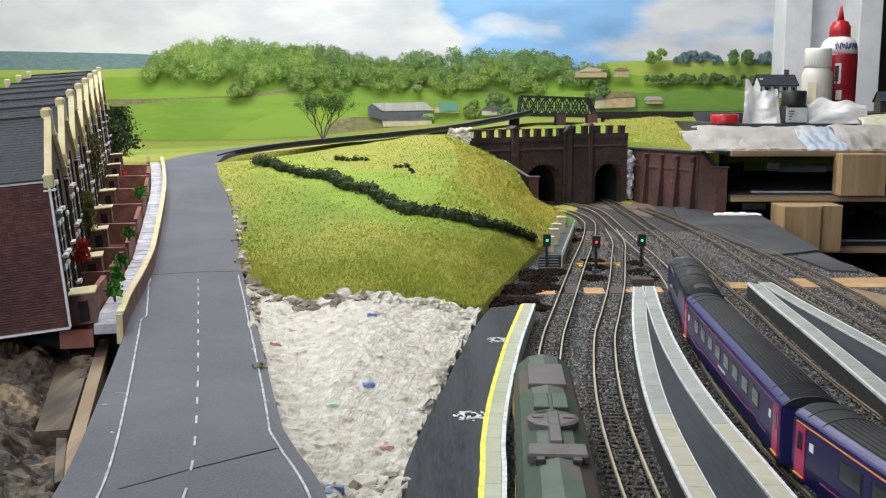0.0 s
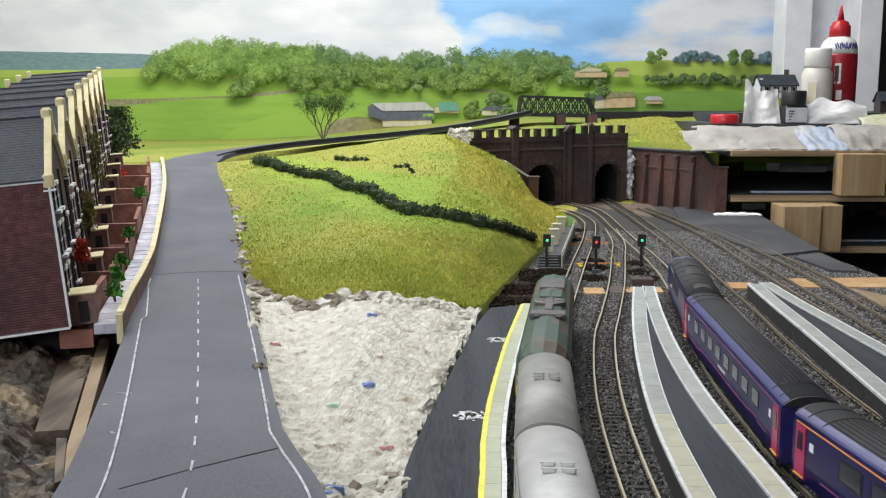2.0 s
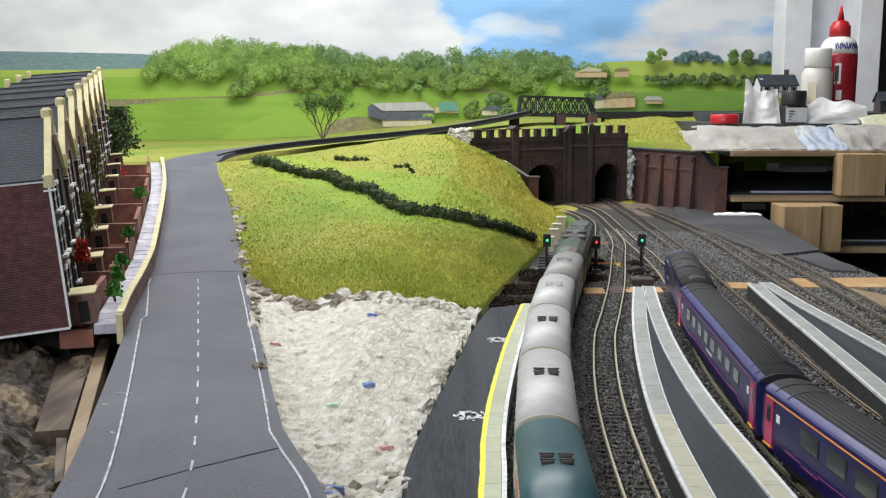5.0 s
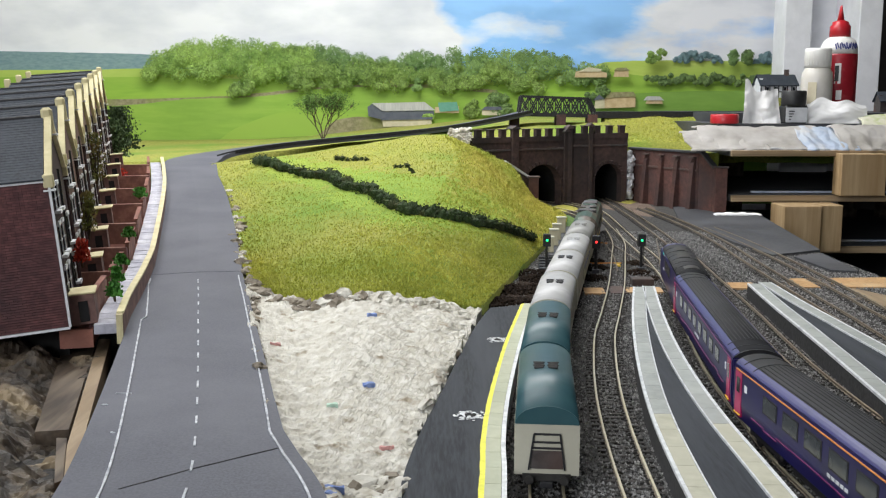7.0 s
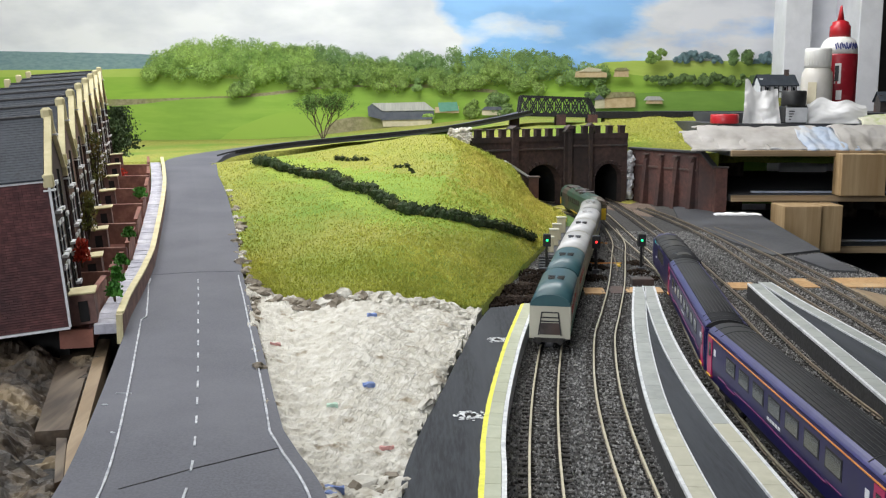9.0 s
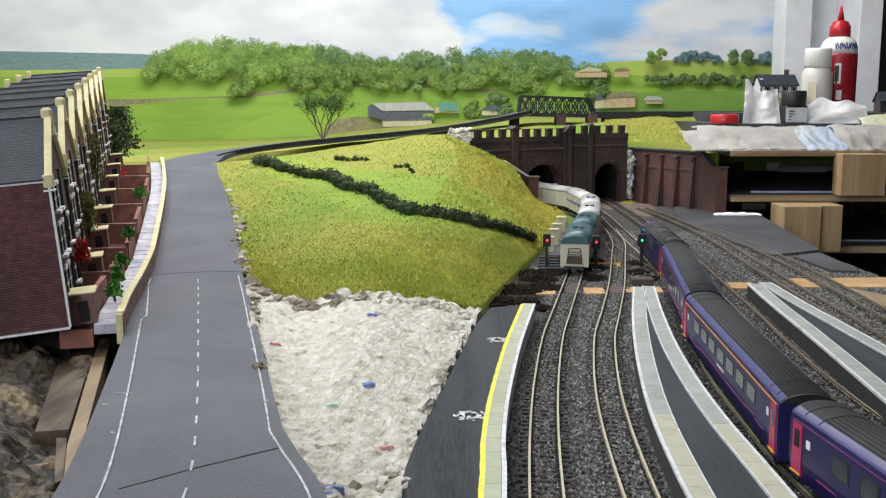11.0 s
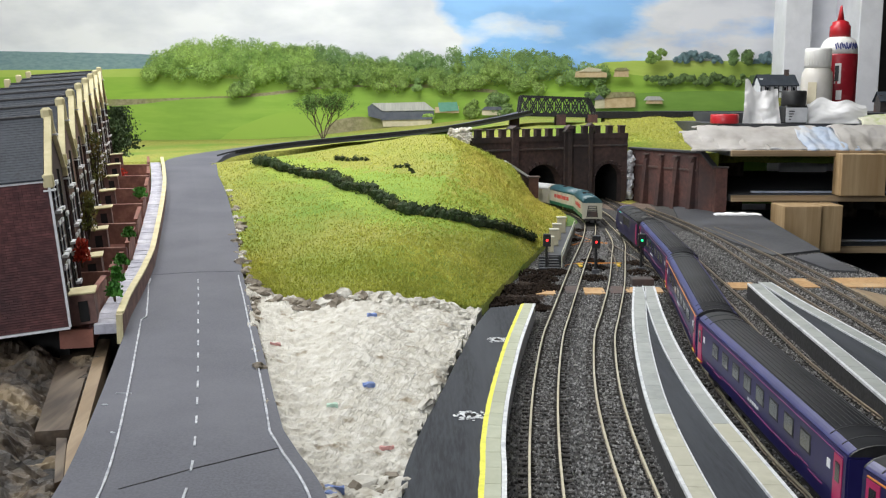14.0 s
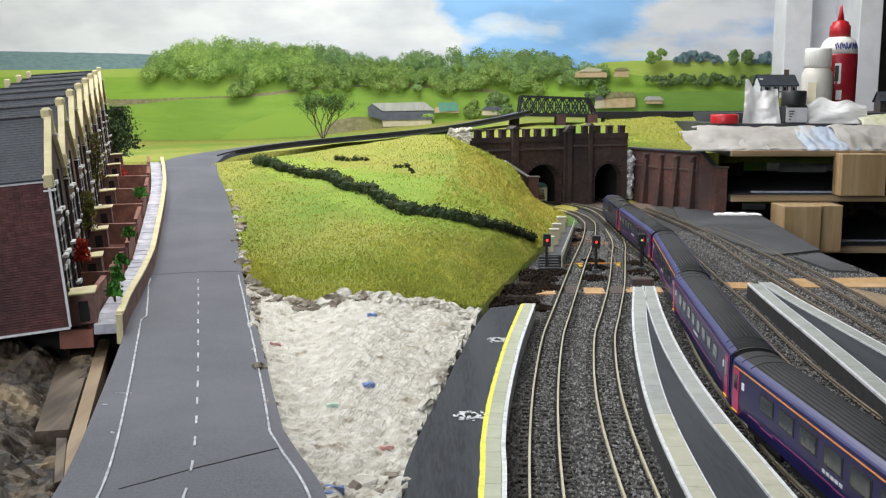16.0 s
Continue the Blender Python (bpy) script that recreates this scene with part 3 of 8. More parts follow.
def platform_island(name, label, west, east, copL, copR, wl, wr, mats):
    """Two curved edges, coping along both, dark surface between, tapering to the far end."""
    t = thing(name, pose(0, 0, 0), label, "platform", "platforms")
    n = 28
    bm = bmesh.new()
    rows = []
    for i in range(n + 1):
        u = i / n
        p, q = west.at(west.s[-1] * u), east.at(east.s[-1] * u)
        rows.append([bm.verts.new((p[0] + 0.001, p[1], -0.005)), bm.verts.new((p[0] + 0.001, p[1], PZ - 0.001)), bm.verts.new((q[0] - 0.001, q[1], PZ - 0.001)), bm.verts.new((q[0] - 0.001, q[1], -0.005))])
    for r, s in zip(rows, rows[1:]):
        for i in range(4):
            bm.faces.new((r[i], r[(i + 1) % 4], s[(i + 1) % 4], s[i]))
    bm.faces.new(rows[0])
    bm.faces.new(rows[-1])
    part("deck", bm, M["platform"], t, "charcoal grey platform surface")
    for line, sgn, w, cop in ((west, 1, wl, copL), (east, -1, wr, copR)):
        L = line.s[-1]
        cuts = [0.0, cop, L] if cop else [0.0, L]
        for k, (a, b) in enumerate(zip(cuts, cuts[1:])):
            lo, hi = sorted((sgn * 0.0022, sgn * w))
            slabs(line, lo, hi, a, b, PZ - 0.0014, PZ + 0.0002, 0.03, "coping_slab", M[mats[k if cop else -1]], t)
        lo, hi = sorted((0.0, sgn * 0.0021))
        part("white_edge", strip(line, lo, hi, 0, L, PZ - 0.0016, PZ + 0.0003, 0.01), M["white_edge"], t)
        # Facing coloured near-black as the shadow under the platform edge.
        part("facing", strip(line, lo + 0.0004, hi - 0.0004, 0, L, -0.005, PZ - 0.0017, 0.02), M["seam_and_shade"], t)
        lo, hi = sorted((sgn * (w + 0.0002), sgn * (w + 0.0011)))
        part("inner_line", strip(line, lo, hi, 0, L, PZ - 0.0012, PZ + 0.0005, 0.01), M["white_edge"], t, "thin white painted line")
    return t


platform_west()
torn_hole(*(0.0443, 0.7649), 0.0075, 4)
torn_hole(*(0.0171, 0.5714), 0.0095, 5)
PLAT_MID_W = Line([(0.1182, 0.4276), (0.1211, 0.4849), (0.1266, 0.5585), (0.1356, 0.636), (0.1522, 0.7461), (0.173, 0.8622), (0.1996, 0.9929)])
PLAT_MID_E = Line([(0.1718, 0.4276), (0.1727, 0.4873), (0.1736, 0.5617), (0.1782, 0.6498), (0.1882, 0.7554), (0.2042, 0.8744), (0.2234, 0.9961)])
platform_island("station_platform", "tapering island platform with grey-white coping on both sides", PLAT_MID_W, PLAT_MID_E, 0.145, 0.125, 0.0125, 0.0120, ["coping_cream", "coping_grey"])
PLAT_EAST_W = Line([(0.2772, 0.5285), (0.2853, 0.6039), (0.2953, 0.7012), (0.3052, 0.8033), (0.3137, 0.9001), (0.3257, 1.012)])
PLAT_EAST_E = Line([(0.3575, 0.6428), (0.3522, 0.6791), (0.3515, 0.7425), (0.3513, 0.8272), (0.3511, 0.9135), (0.3539, 1.019)])
platform_island("station_platform", "far island platform with pale coping and dark centre", PLAT_EAST_W, PLAT_EAST_E, 0, 0, 0.013, 0.0125, ["coping_grey"])

# -------------------------------------------------------------------- road
ROAD = Line([(-0.1165, 0.36, 0.021), (-0.1275, 0.47, 0.0225), (-0.2105, 0.81, 0.028), (-0.246, 0.95, 0.031), (-0.30, 1.17, 0.05), (-0.365, 1.42, 0.07),
             (-0.435, 1.66, 0.089), (-0.475, 1.83, 0.098), (-0.46, 1.97, 0.106), (-0.37, 2.06, 0.118), (-0.23, 2.13, 0.131), (-0.02, 2.22, 0.15),
             (0.12, 2.27, 0.172), (0.2, 2.30, 0.189)])


def road_z(s):
    return float(np.interp(s, ROAD.s, ROAD.c[:, 2]))


def half_west(s):
    y = ROAD.at(s)[1]
    return float(np.interp(y, [0.36, 0.8, 1.0, 1.6, 1.85, 2.0], [0.062, 0.054, 0.044, 0.043, 0.05, 0.03]))


def half_east(s):
    y = ROAD.at(s)[1]
    return float(np.interp(y, [0.36, 0.42, 0.465, 0.5, 0.56, 1.0, 1.6, 1.85, 2.0], [0.078, 0.064, 0.053, 0.047, 0.0455, 0.044, 0.043, 0.05, 0.03]))


MARKS = [((-0.2018, 0.5727), (-0.1920, 0.5727)), ((-0.2033, 0.5513), (-0.1993, 0.5513)), ((-0.1815, 0.5043), (-0.1788, 0.5034))]


def road():
    t = thing("road", pose(0, 0, 0), "grey painted model road climbing past the terrace", "road", kind="structure")
    n = 90
    L = ROAD.s[-1]
    for a, b in ((0.0, 0.62), (0.62, L)):
        bm = bmesh.new()
        rows = []
        for s in np.linspace(a, b - 0.0012 if b < L else b, n):
            z = road_z(s)
            p, q = ROAD.side(s, -half_west(s)), ROAD.side(s, half_east(s))
            c = ROAD.at(s)
            rows.append([bm.verts.new((*p, z - 0.009)), bm.verts.new((*p, z)), bm.verts.new((c[0], c[1], z + 0.001)), bm.verts.new((*q, z)), bm.verts.new((*q, z - 0.009))])
        for r, q in zip(rows, rows[1:]):
            for i in range(5):
                bm.faces.new((r[i], r[(i + 1) % 5], q[(i + 1) % 5], q[i]))
        bm.faces.new(rows[0])
        bm.faces.new(rows[-1])
        part("road_panel", bm, M["asphalt"], t)
    up = lambda s: road_z(s) + 0.0003
    for sgn in (-1, 1):
        bm = bmesh.new()
        rows = []
        for s in np.linspace(0.0, 0.60, 160):
            y = ROAD.at(s)[1]
            o = -min(half_west(s) - 0.0015, float(np.interp(y, [0.40, 0.775, 0.785, 0.96], [0.039, 0.0450, 0.0415, 0.0475]))) if sgn < 0 else min(half_east(s) - 0.0045, 0.0395 + max(0.0, half_east(s) - 0.0475))
            w = 0.0006 + 0.0003 * noise.noise(Vector((s * 60, sgn, 0)))
            rows.append([bm.verts.new((*ROAD.side(s, o + q), up(s) + u)) for q, u in ((-w, 0.0), (w, 0.0), (w, 0.0008), (-w, 0.0008))])
        for p, q in zip(rows, rows[1:]):
            for i in range(4):
                bm.faces.new((p[i], p[(i + 1) % 4], q[(i + 1) % 4], q[i]))
        part("edge_line", bm, M["line"], t, "white painted edge line")
    k = 0.02
    while k < 0.58:
        part("dash", sweep(ROAD, [(-0.0006, 0.0008), (0.0006, 0.0008), (0.0006, 0.0013), (-0.0006, 0.0013)], k, k + 0.0135, 0.007, up), M["line"], t)
        k += 0.0345
    bm = bmesh.new()
    last = None
    for k in range(13):
        x, y = -0.152 + 0.0665 * k / 12, 0.4285 + 0.0545 * k / 12
        q = ROAD.near(x, y)
        d = np.linalg.norm(ROAD.at(q)[:2] - (x, y)) / 0.05
        p = Vector((x, y + 0.0006 * noise.noise(Vector((k * 0.7, 0, 0))), road_z(q) + 0.001 * max(0.0, 1 - d)))
        if last:
            bar(last, p, 0.0007, 0.0007, bm)
        last = p
    part("panel_joint", bm, M["seam_and_shade"], t, "dark joint between road panels")
    for (x0, y0), (x1, y1) in MARKS:
        part("paint_mark", bar((x0, y0, road_z(ROAD.near(x0, y0)) + 0.0004), (x1, y1, road_z(ROAD.near(x1, y1)) + 0.0004), 0.0007, 0.0007), M["line"], t, "stray white paint mark")
    # black edge strip of the bridge approach
    s0, s1 = ROAD.near(-0.46, 1.9), L
    part("kerb_strip", sweep(ROAD, [(0.0295, -0.004), (0.032, -0.004), (0.032, 0.003), (0.0295, 0.003)], s0, s1, 0.02, road_z), M["iron"], t, "black edging along the climbing road")
    return t


road()

# ----------------------------------------------------------------- terrain
HILL = dict(
    south=[(-0.1932, 0.9401, 0.03), (-0.1397, 0.8824, 0.02), (-0.0758, 0.8793, 0.026), (-0.0235, 0.8923, 0.018), (0.0364, 0.9181, 0.006)],
    north=[(-0.4435, 1.791, 0.095), (-0.3175, 1.781, 0.106), (-0.1435, 1.83, 0.130), (-0.0152, 1.85, 0.1462), (0.048, 1.845, 0.1265), (0.0905, 1.842, 0.1075),
           (0.1331, 1.842, 0.0844), (0.161, 1.851, 0.041), (0.181, 1.86, 0.001)],
    west=[(-0.1932, 0.9401, 0.03), (-0.2458, 1.118, 0.041), (-0.324, 1.449, 0.063), (-0.4435, 1.791, 0.095)],
    east=[(0.0364, 0.9181, 0.006), (0.0794, 1.099, 0.004), (0.1345, 1.322, 0.004), (0.2214, 1.708, 0.002), (0.181, 1.86, 0.001)],
)


class Patch:
    """A sheet stretched between four edge curves."""

    def __init__(self, e):
        self.e = {k: spline(v) for k, v in e.items()}

    def edge(self, k, u):
        c = self.e[k]
        return np.array([np.interp(u * (len(c) - 1), np.arange(len(c)), c[:, i]) for i in range(3)])

    def at(self, u, v):
        S, N, W, E = self.edge("south", u), self.edge("north", u), self.edge("west", v), self.edge("east", v)
        a, b, c, d = self.e["south"][0], self.e["south"][-1], self.e["north"][0], self.e["north"][-1]
        return (1 - v) * S + v * N + (1 - u) * W + u * E - ((1 - u) * (1 - v) * a + u * (1 - v) * b + (1 - u) * v * c + u * v * d)


hill = Patch(HILL)
PLASTER = dict(
    south=[(-0.0562, 0.414, 0.018), (-0.0491, 0.4308, 0.012), (-0.0362, 0.4354, 0.01), (-0.022, 0.4322, 0.01)],
    north=[(-0.196, 0.9456, 0.029), (-0.1374, 0.868, 0.024), (-0.0746, 0.8647, 0.031), (-0.0233, 0.8832, 0.022), (0.037, 0.9065, 0.009)],
    west=[(-0.0562, 0.414, 0.018), (-0.0906, 0.4955, 0.019), (-0.1396, 0.6817, 0.024), (-0.196, 0.9456, 0.029)],
    east=[(-0.022, 0.4322, 0.01), (-0.0122, 0.554, 0.01), (0.0137, 0.7324, 0.01), (0.037, 0.9065, 0.009)],
)
plaster = Patch(PLASTER)


def hill_at(u, v):
    p = hill.at(u, v)
    rim = min(1.0, 8 * u, 8 * (1 - u), 10 * v, 10 * (1 - v))
    dry = min(1.0, max(0.0, 4 * (u - 0.42))) * min(1.0, max(0.0, 4 * (v - 0.55)))
    lump = fbm(p[0], p[1], 7.0, 3.1) * 0.006 + dry * 0.009 * fbm(p[0], p[1], 26, 6.0) - 0.008 * math.exp(-((u - 0.3) / 0.16) ** 2 - ((v - 0.43) / 0.1) ** 2)
    q, w = max(0.0, (u - 0.4) / 0.6), max(0.0, (v - 0.4) / 0.6) ** 2
    p[2] -= 0.055 * math.sin(math.pi * q ** 1.2) ** 2 * math.sin(math.pi * w) ** 1.2
    p[2] += rim * lump + 0.0012 * fbm(p[0], p[1], 60, 1.0)
    return p


def sheet(fn, nu, nv, depth, down=True):
    """A closed sheet from fn(u, v) with a skirt depth metres deep."""
    V, Fc = [], []
    for j in range(nv + 1):
        for i in range(nu + 1):
            V.append(tuple(fn(i / nu, j / nv)))
    k = nu + 1
    for j in range(nv):
        for i in range(nu):
            Fc.append((j * k + i, j * k + i + 1, (j + 1) * k + i + 1, (j + 1) * k + i))
    ring = [i for i in range(k)] + [j * k + nu for j in range(1, nv + 1)] + [nv * k + i for i in range(nu - 1, -1, -1)] + [j * k for j in range(nv - 1, 0, -1)]
    n0 = len(V)
    for r in ring:
        x, y, z = V[r]
        V.append((x, y, min(z - depth, -0.005) if down else z - depth))
    for a in range(len(ring)):
        b = (a + 1) % len(ring)
        Fc.append((ring[b], ring[a], n0 + a, n0 + b))
    return V, Fc


V_, F_ = sheet(hill_at, 90, 80, 0.02)
bank = tagged(raw("grass_bank", V_, F_, M["grass_bed"], smooth=True), "rounded embankment covered in yellow-green static grass", "hill", kind="structure")
bank.data.materials.append(M["bed_green"])
bank.data.materials.append(M["bed_gold"])


def sward(u, v, k):
    """Which grass grows at a place of the bank: 0 lime, 1 green, 2 gold."""
    if u + 0.6 * k > 0.42 and v + 0.8 * k > 0.57 + 0.25 * max(0.0, 0.5 - u):
        return 2
    line = np.interp(u, [0.09, 0.17, 0.225, 0.36, 0.54, 0.67, 0.93], [0.967, 0.76, 0.61, 0.46, 0.425, 0.44, 0.52])
    if -0.11 * min(1.0, 1.4 - 1.6 * u) < v + 0.5 * k - line < 0.17 and u > 0.1:
        return 1
    return 0


for _i, _p in enumerate(bank.data.polygons):
    if _i < 90 * 80:
        _u, _v = (_i % 90 + 0.5) / 90, (_i // 90 + 0.5) / 80
        _p.material_index = sward(_u, _v, 0.12 * noise.noise(Vector((_p.center.x * 9, _p.center.y * 6, 2.2))) + 0.16 * noise.noise(_p.center * 170))
    elif _p.center.y > 1.5:
        _p.material_index = 2


def rough(u, v):
    p = plaster.at(u, v)
    rim = max(0.0, 1 - min(u, 1 - u, 1.3 * (1 - v)) * 9)
    r = 0.0030 * fbm(p[0], p[1], 38, 2.0) + 0.0017 * (0.5 - noise.turbulence(Vector((p[0] * 70, p[1] * 120, 0.3)), 3, True)) + 0.0012 * fbm(p[0], p[1], 170, 5.0)
    r *= 1 + 1.5 * rim + 1.2 * max(0, 1 - v * 4)
    e = noise.noise(Vector((p[0] * 60, p[1] * 60, 4))) * 0.004 * rim
    sag = -0.006 * math.sin(math.pi * u) * (1 - v) - 0.003 * math.sin(math.pi * u) * math.sin(math.pi * v)
    return np.array([p[0] + e, p[1] + e, p[2] + r + sag - 0.004 * rim * max(0, 0.4 + noise.noise(Vector((p[0] * 25, p[1] * 25, 9))))])


V_, F_ = sheet(rough, 200, 230, 0.02)
tagged(raw("plaster_bank", V_, F_, M["plaster"]), "bare cream plaster-cloth ground, lumpy and torn at the edges", "plaster ground", kind="structure")


def clod(name, label, u0, u1, v0, v1, n, size, material, seed, patch=rough, flatten=0.6):
    """A ridge of torn lumps lying along part of a patch."""
    rng = random.Random(seed)
    bm = bmesh.new()
    for _ in range(n):
        u, v = rng.uniform(u0, u1), rng.uniform(v0, v1)
        p = patch(u, v)
        own = bmesh.new()
        bmesh.ops.create_icosphere(own, subdivisions=2, radius=size * rng.uniform(0.5, 1.2))
        k = rng.uniform(0, 50)
        for w in own.verts:
            w.co *= 1 + 0.8 * noise.noise(w.co * (1.3 / size) + Vector((k, 0, 0)))
            w.co.z *= flatten
        own.transform(Matrix.Translation((p[0], p[1], p[2] - size * 0.15)) @ Euler((rng.uniform(-0.5, 0.5), rng.uniform(-0.5, 0.5), rng.uniform(0, 6))).to_matrix().to_4x4())
        merge(bm, own)
    return tagged(link(name, bm, material), label, "plaster lumps", kind="stuff")


clod("torn_plaster", "grey-brown torn plaster lumps along the grass edge", 0.02, 0.5, 0.94, 1.0, 46, 0.0075, M["plaster_dark"], 1)
clod("torn_plaster", "cream torn plaster lumps under the grass", 0.3, 0.95, 0.95, 1.0, 42, 0.006, M["plaster"], 2)
clod("torn_plaster", "brown torn plaster along the road edge", 0.02, 0.05, 0.05, 0.95, 80, 0.0044, M["plaster_dark"], 3)
clod("torn_plaster", "lumpy plaster along the platform back", 0.93, 0.985, 0.1, 0.95, 46, 0.0046, M["plaster"], 4)
clod("torn_plaster", "torn cream and brown folds beside the road", 0.15, 0.9, 0.02, 0.2, 24, 0.007, M["plaster"], 6, flatten=0.4)
clod("torn_plaster", "brown folds in torn plaster", 0.05, 0.95, 0.03, 0.22, 20, 0.0055, M["plaster_dark"], 7, flatten=0.4)
clod("torn_plaster", "brown rough cliff between road and grass", 0.0, 0.02, 0.0, 0.6, 30, 0.0075, M["plaster_dark"], 8, patch=lambda u, v: hill.at(u, v))
clod("torn_plaster", "pale crumbled edge between road and grass", 0.0, 0.012, 0.1, 0.95, 30, 0.005, M["plaster"], 9, patch=lambda u, v: hill.at(u, v))
clod("bare_plaster_patch", "white bare plaster beside the castle portal", 0.0, 1.0, 0.0, 1.0, 70, 0.0065, M["plaster"], 12, patch=lambda u, v: np.array([0.010 + 0.042 * u, 1.868 + 0.01 * v, 0.125 + 0.033 * v]))


def rag(name, label, u, v, a, b, turn, material, seed):
    """A scrap of coloured cloth set in the plaster."""
    p = rough(u, v)
    bm = bmesh.new()
    n = 10
    grid = {}
    rng = random.Random(seed)
    for i in range(n + 1):
        for j in range(5):
            x, y = (i / n - 0.5) * a, (j / 4 - 0.5) * b * (0.7 + 0.3 * noise.noise(Vector((i * 0.6, seed, 0))))
            c, s = math.cos(turn), math.sin(turn)
            X, Y = p[0] + x * c - y * s, p[1] + x * s + y * c
            grid[i, j] = bm.verts.new((X, Y, p[2] + 0.0019 + 0.0016 * noise.noise(Vector((X * 300, Y * 300, seed)))))
    for i in range(n):
        for j in range(4):
            bm.faces.new((grid[i, j], grid[i + 1, j], grid[i + 1, j + 1], grid[i, j + 1]))
    r = bmesh.ops.extrude_face_region(bm, geom=bm.faces[:])
    for w in r["geom"]:
        if isinstance(w, bmesh.types.BMVert):
            w.co.z -= 0.004
    return tagged(link(name, bm, material), label, "cloth scrap", "cloth scraps in the plaster")


rag("cloth_scrap", "blue cloth scrap in the torn plaster", 0.24, 0.16, 0.026, 0.0045, 0.1, M["blue_rag"], 1)
rag("cloth_scrap", "smaller blue cloth scrap in the plaster", 0.22, 0.105, 0.016, 0.004, -0.4, M["blue_rag"], 2)
rag("cloth_scrap", "faded blue scrap set in plaster", 0.57, 0.56, 0.008, 0.004, 0.5, M["blue_rag"], 3)
rag("cloth_scrap", "mint green scrap set in plaster", 0.4, 0.51, 0.007, 0.0035, 0.2, M["mint_rag"], 4)
rag("cloth_scrap", "pale blue scrap near the grass edge", 0.55, 0.86, 0.008, 0.004, 0.3, M["blue_rag"], 5)
rag("cloth_scrap", "faded pink scrap set in plaster", 0.15, 0.75, 0.008, 0.003, 0.2, M["pink_rag"], 6)
rag("cloth_scrap", "pink-brown scrap in the torn plaster", 0.78, 0.3, 0.008, 0.004, 0.4, M["pink_rag"], 7)


def grass():
    """Upright fibres in three colours over the bank."""
    rng = np.random.default_rng(8)
    sets = {"blade_lime": ([], []), "blade_green": ([], []), "blade_gold": ([], [])}
    n = 105000
    for u, v, w, h, a in zip(np.where(np.arange(n) % 5 == 0, 0.4 + 0.6 * rng.random(n), rng.random(n)), np.where(np.arange(n) % 5 == 0, 0.5 + 0.5 * rng.random(n), rng.random(n) ** 1.25), rng.random(n), rng.random(n), rng.random(n) * 6.283):
        if w < 0.1 and v > 0.5:
            continue
        p = hill_at(u, v)
        k = noise.noise(Vector((p[0] * 9, p[1] * 6, 2.2))) * 0.12 + 0.25 * (h - 0.5)
        key = ("blade_lime", "blade_green", "blade_gold")[sward(u, v, k)]
        if w > (0.55 if key == "blade_gold" else 0.8):
            key = "blade_lime"
        V, Fc = sets[key]
        size = (0.0013 + 0.0016 * h) * (1.7 if key == "blade_gold" else 1.0 if key == "blade_lime" else 0.55)
        wd = 0.00030 * (1 + p[1])
        c, s = math.cos(a), math.sin(a)
        q = len(V)
        V += [(p[0] - c * wd, p[1] - s * wd, p[2] - 0.0004), (p[0] + c * wd, p[1] + s * wd, p[2] - 0.0004), (p[0] + s * size * 0.6, p[1] - c * size * 0.6, p[2] + size)]
        Fc.append((q, q + 1, q + 2))
    names = {"blade_lime": "yellow-green static grass fibres on the bank", "blade_green": "fresh green grass fibres beside the hedge", "blade_gold": "straw-gold dry grass near the tunnel"}
    for key, (V, Fc) in sets.items():
        tagged(raw("static_grass", V, Fc, M[key]), names[key], "grass", kind="stuff")


grass()


def tuft(bm, p, r, rng, n, leaf):
    """Small leaf triangles in a rough ball."""
    for _ in range(n):
        d = Vector((rng.gauss(0, 1), rng.gauss(0, 1), rng.gauss(0, 1))).normalized()
        c = Vector(p) + d * r * rng.uniform(0.45, 1.05)
        q = Euler((rng.uniform(0, 6), rng.uniform(0, 6), rng.uniform(0, 6))).to_matrix()
        s = leaf * rng.uniform(0.6, 1.3)
        bm.faces.new([bm.verts.new(c + q @ Vector(w)) for w in ((-s, -s * 0.6, 0), (s, -s * 0.5, 0), (s * 0.7, s * 0.6, s * 0.3), (-s * 0.6, s * 0.7, s * 0.2))])


def foam(name, label, pts, material, seed, category="hedge", leaf=0.0012):
    """A hedge of ragged clumps: points of (x, y, z, radius)."""
    rng = random.Random(seed)
    bm = bmesh.new()
    for x, y, z, r in pts:
        own = bmesh.new()
        bmesh.ops.create_icosphere(own, subdivisions=1, radius=r * 0.8)
        for v in own.verts:
            v.co *= rng.uniform(0.6, 1.2)
        own.transform(Matrix.Translation((x, y, z)))
        merge(bm, own)
        tuft(bm, (x, y, z), r * 1.1, rng, 70, leaf)
    return tagged(link(name, bm, material), label, category)


def on_hill(path, n, r0, r1, spread, seed, jitter=0.5):
    rng = random.Random(seed)
    P = spline([(u, v) for u, v in path], 12)
    out = []
    for i in range(n):
        k = i / (n - 1) * (len(P) - 1)
        u, v = [float(np.interp(k, np.arange(len(P)), P[:, j])) for j in (0, 1)]
        p = hill_at(min(max(u, 0), 1), min(max(v, 0), 1))
        r = (r0 + (r1 - r0) * i / n) * rng.uniform(0.7, 1.25)
        out.append((p[0] + rng.uniform(-1, 1) * spread, p[1] + rng.uniform(-1, 1) * spread, p[2] + r * 0.5, r))
    return out


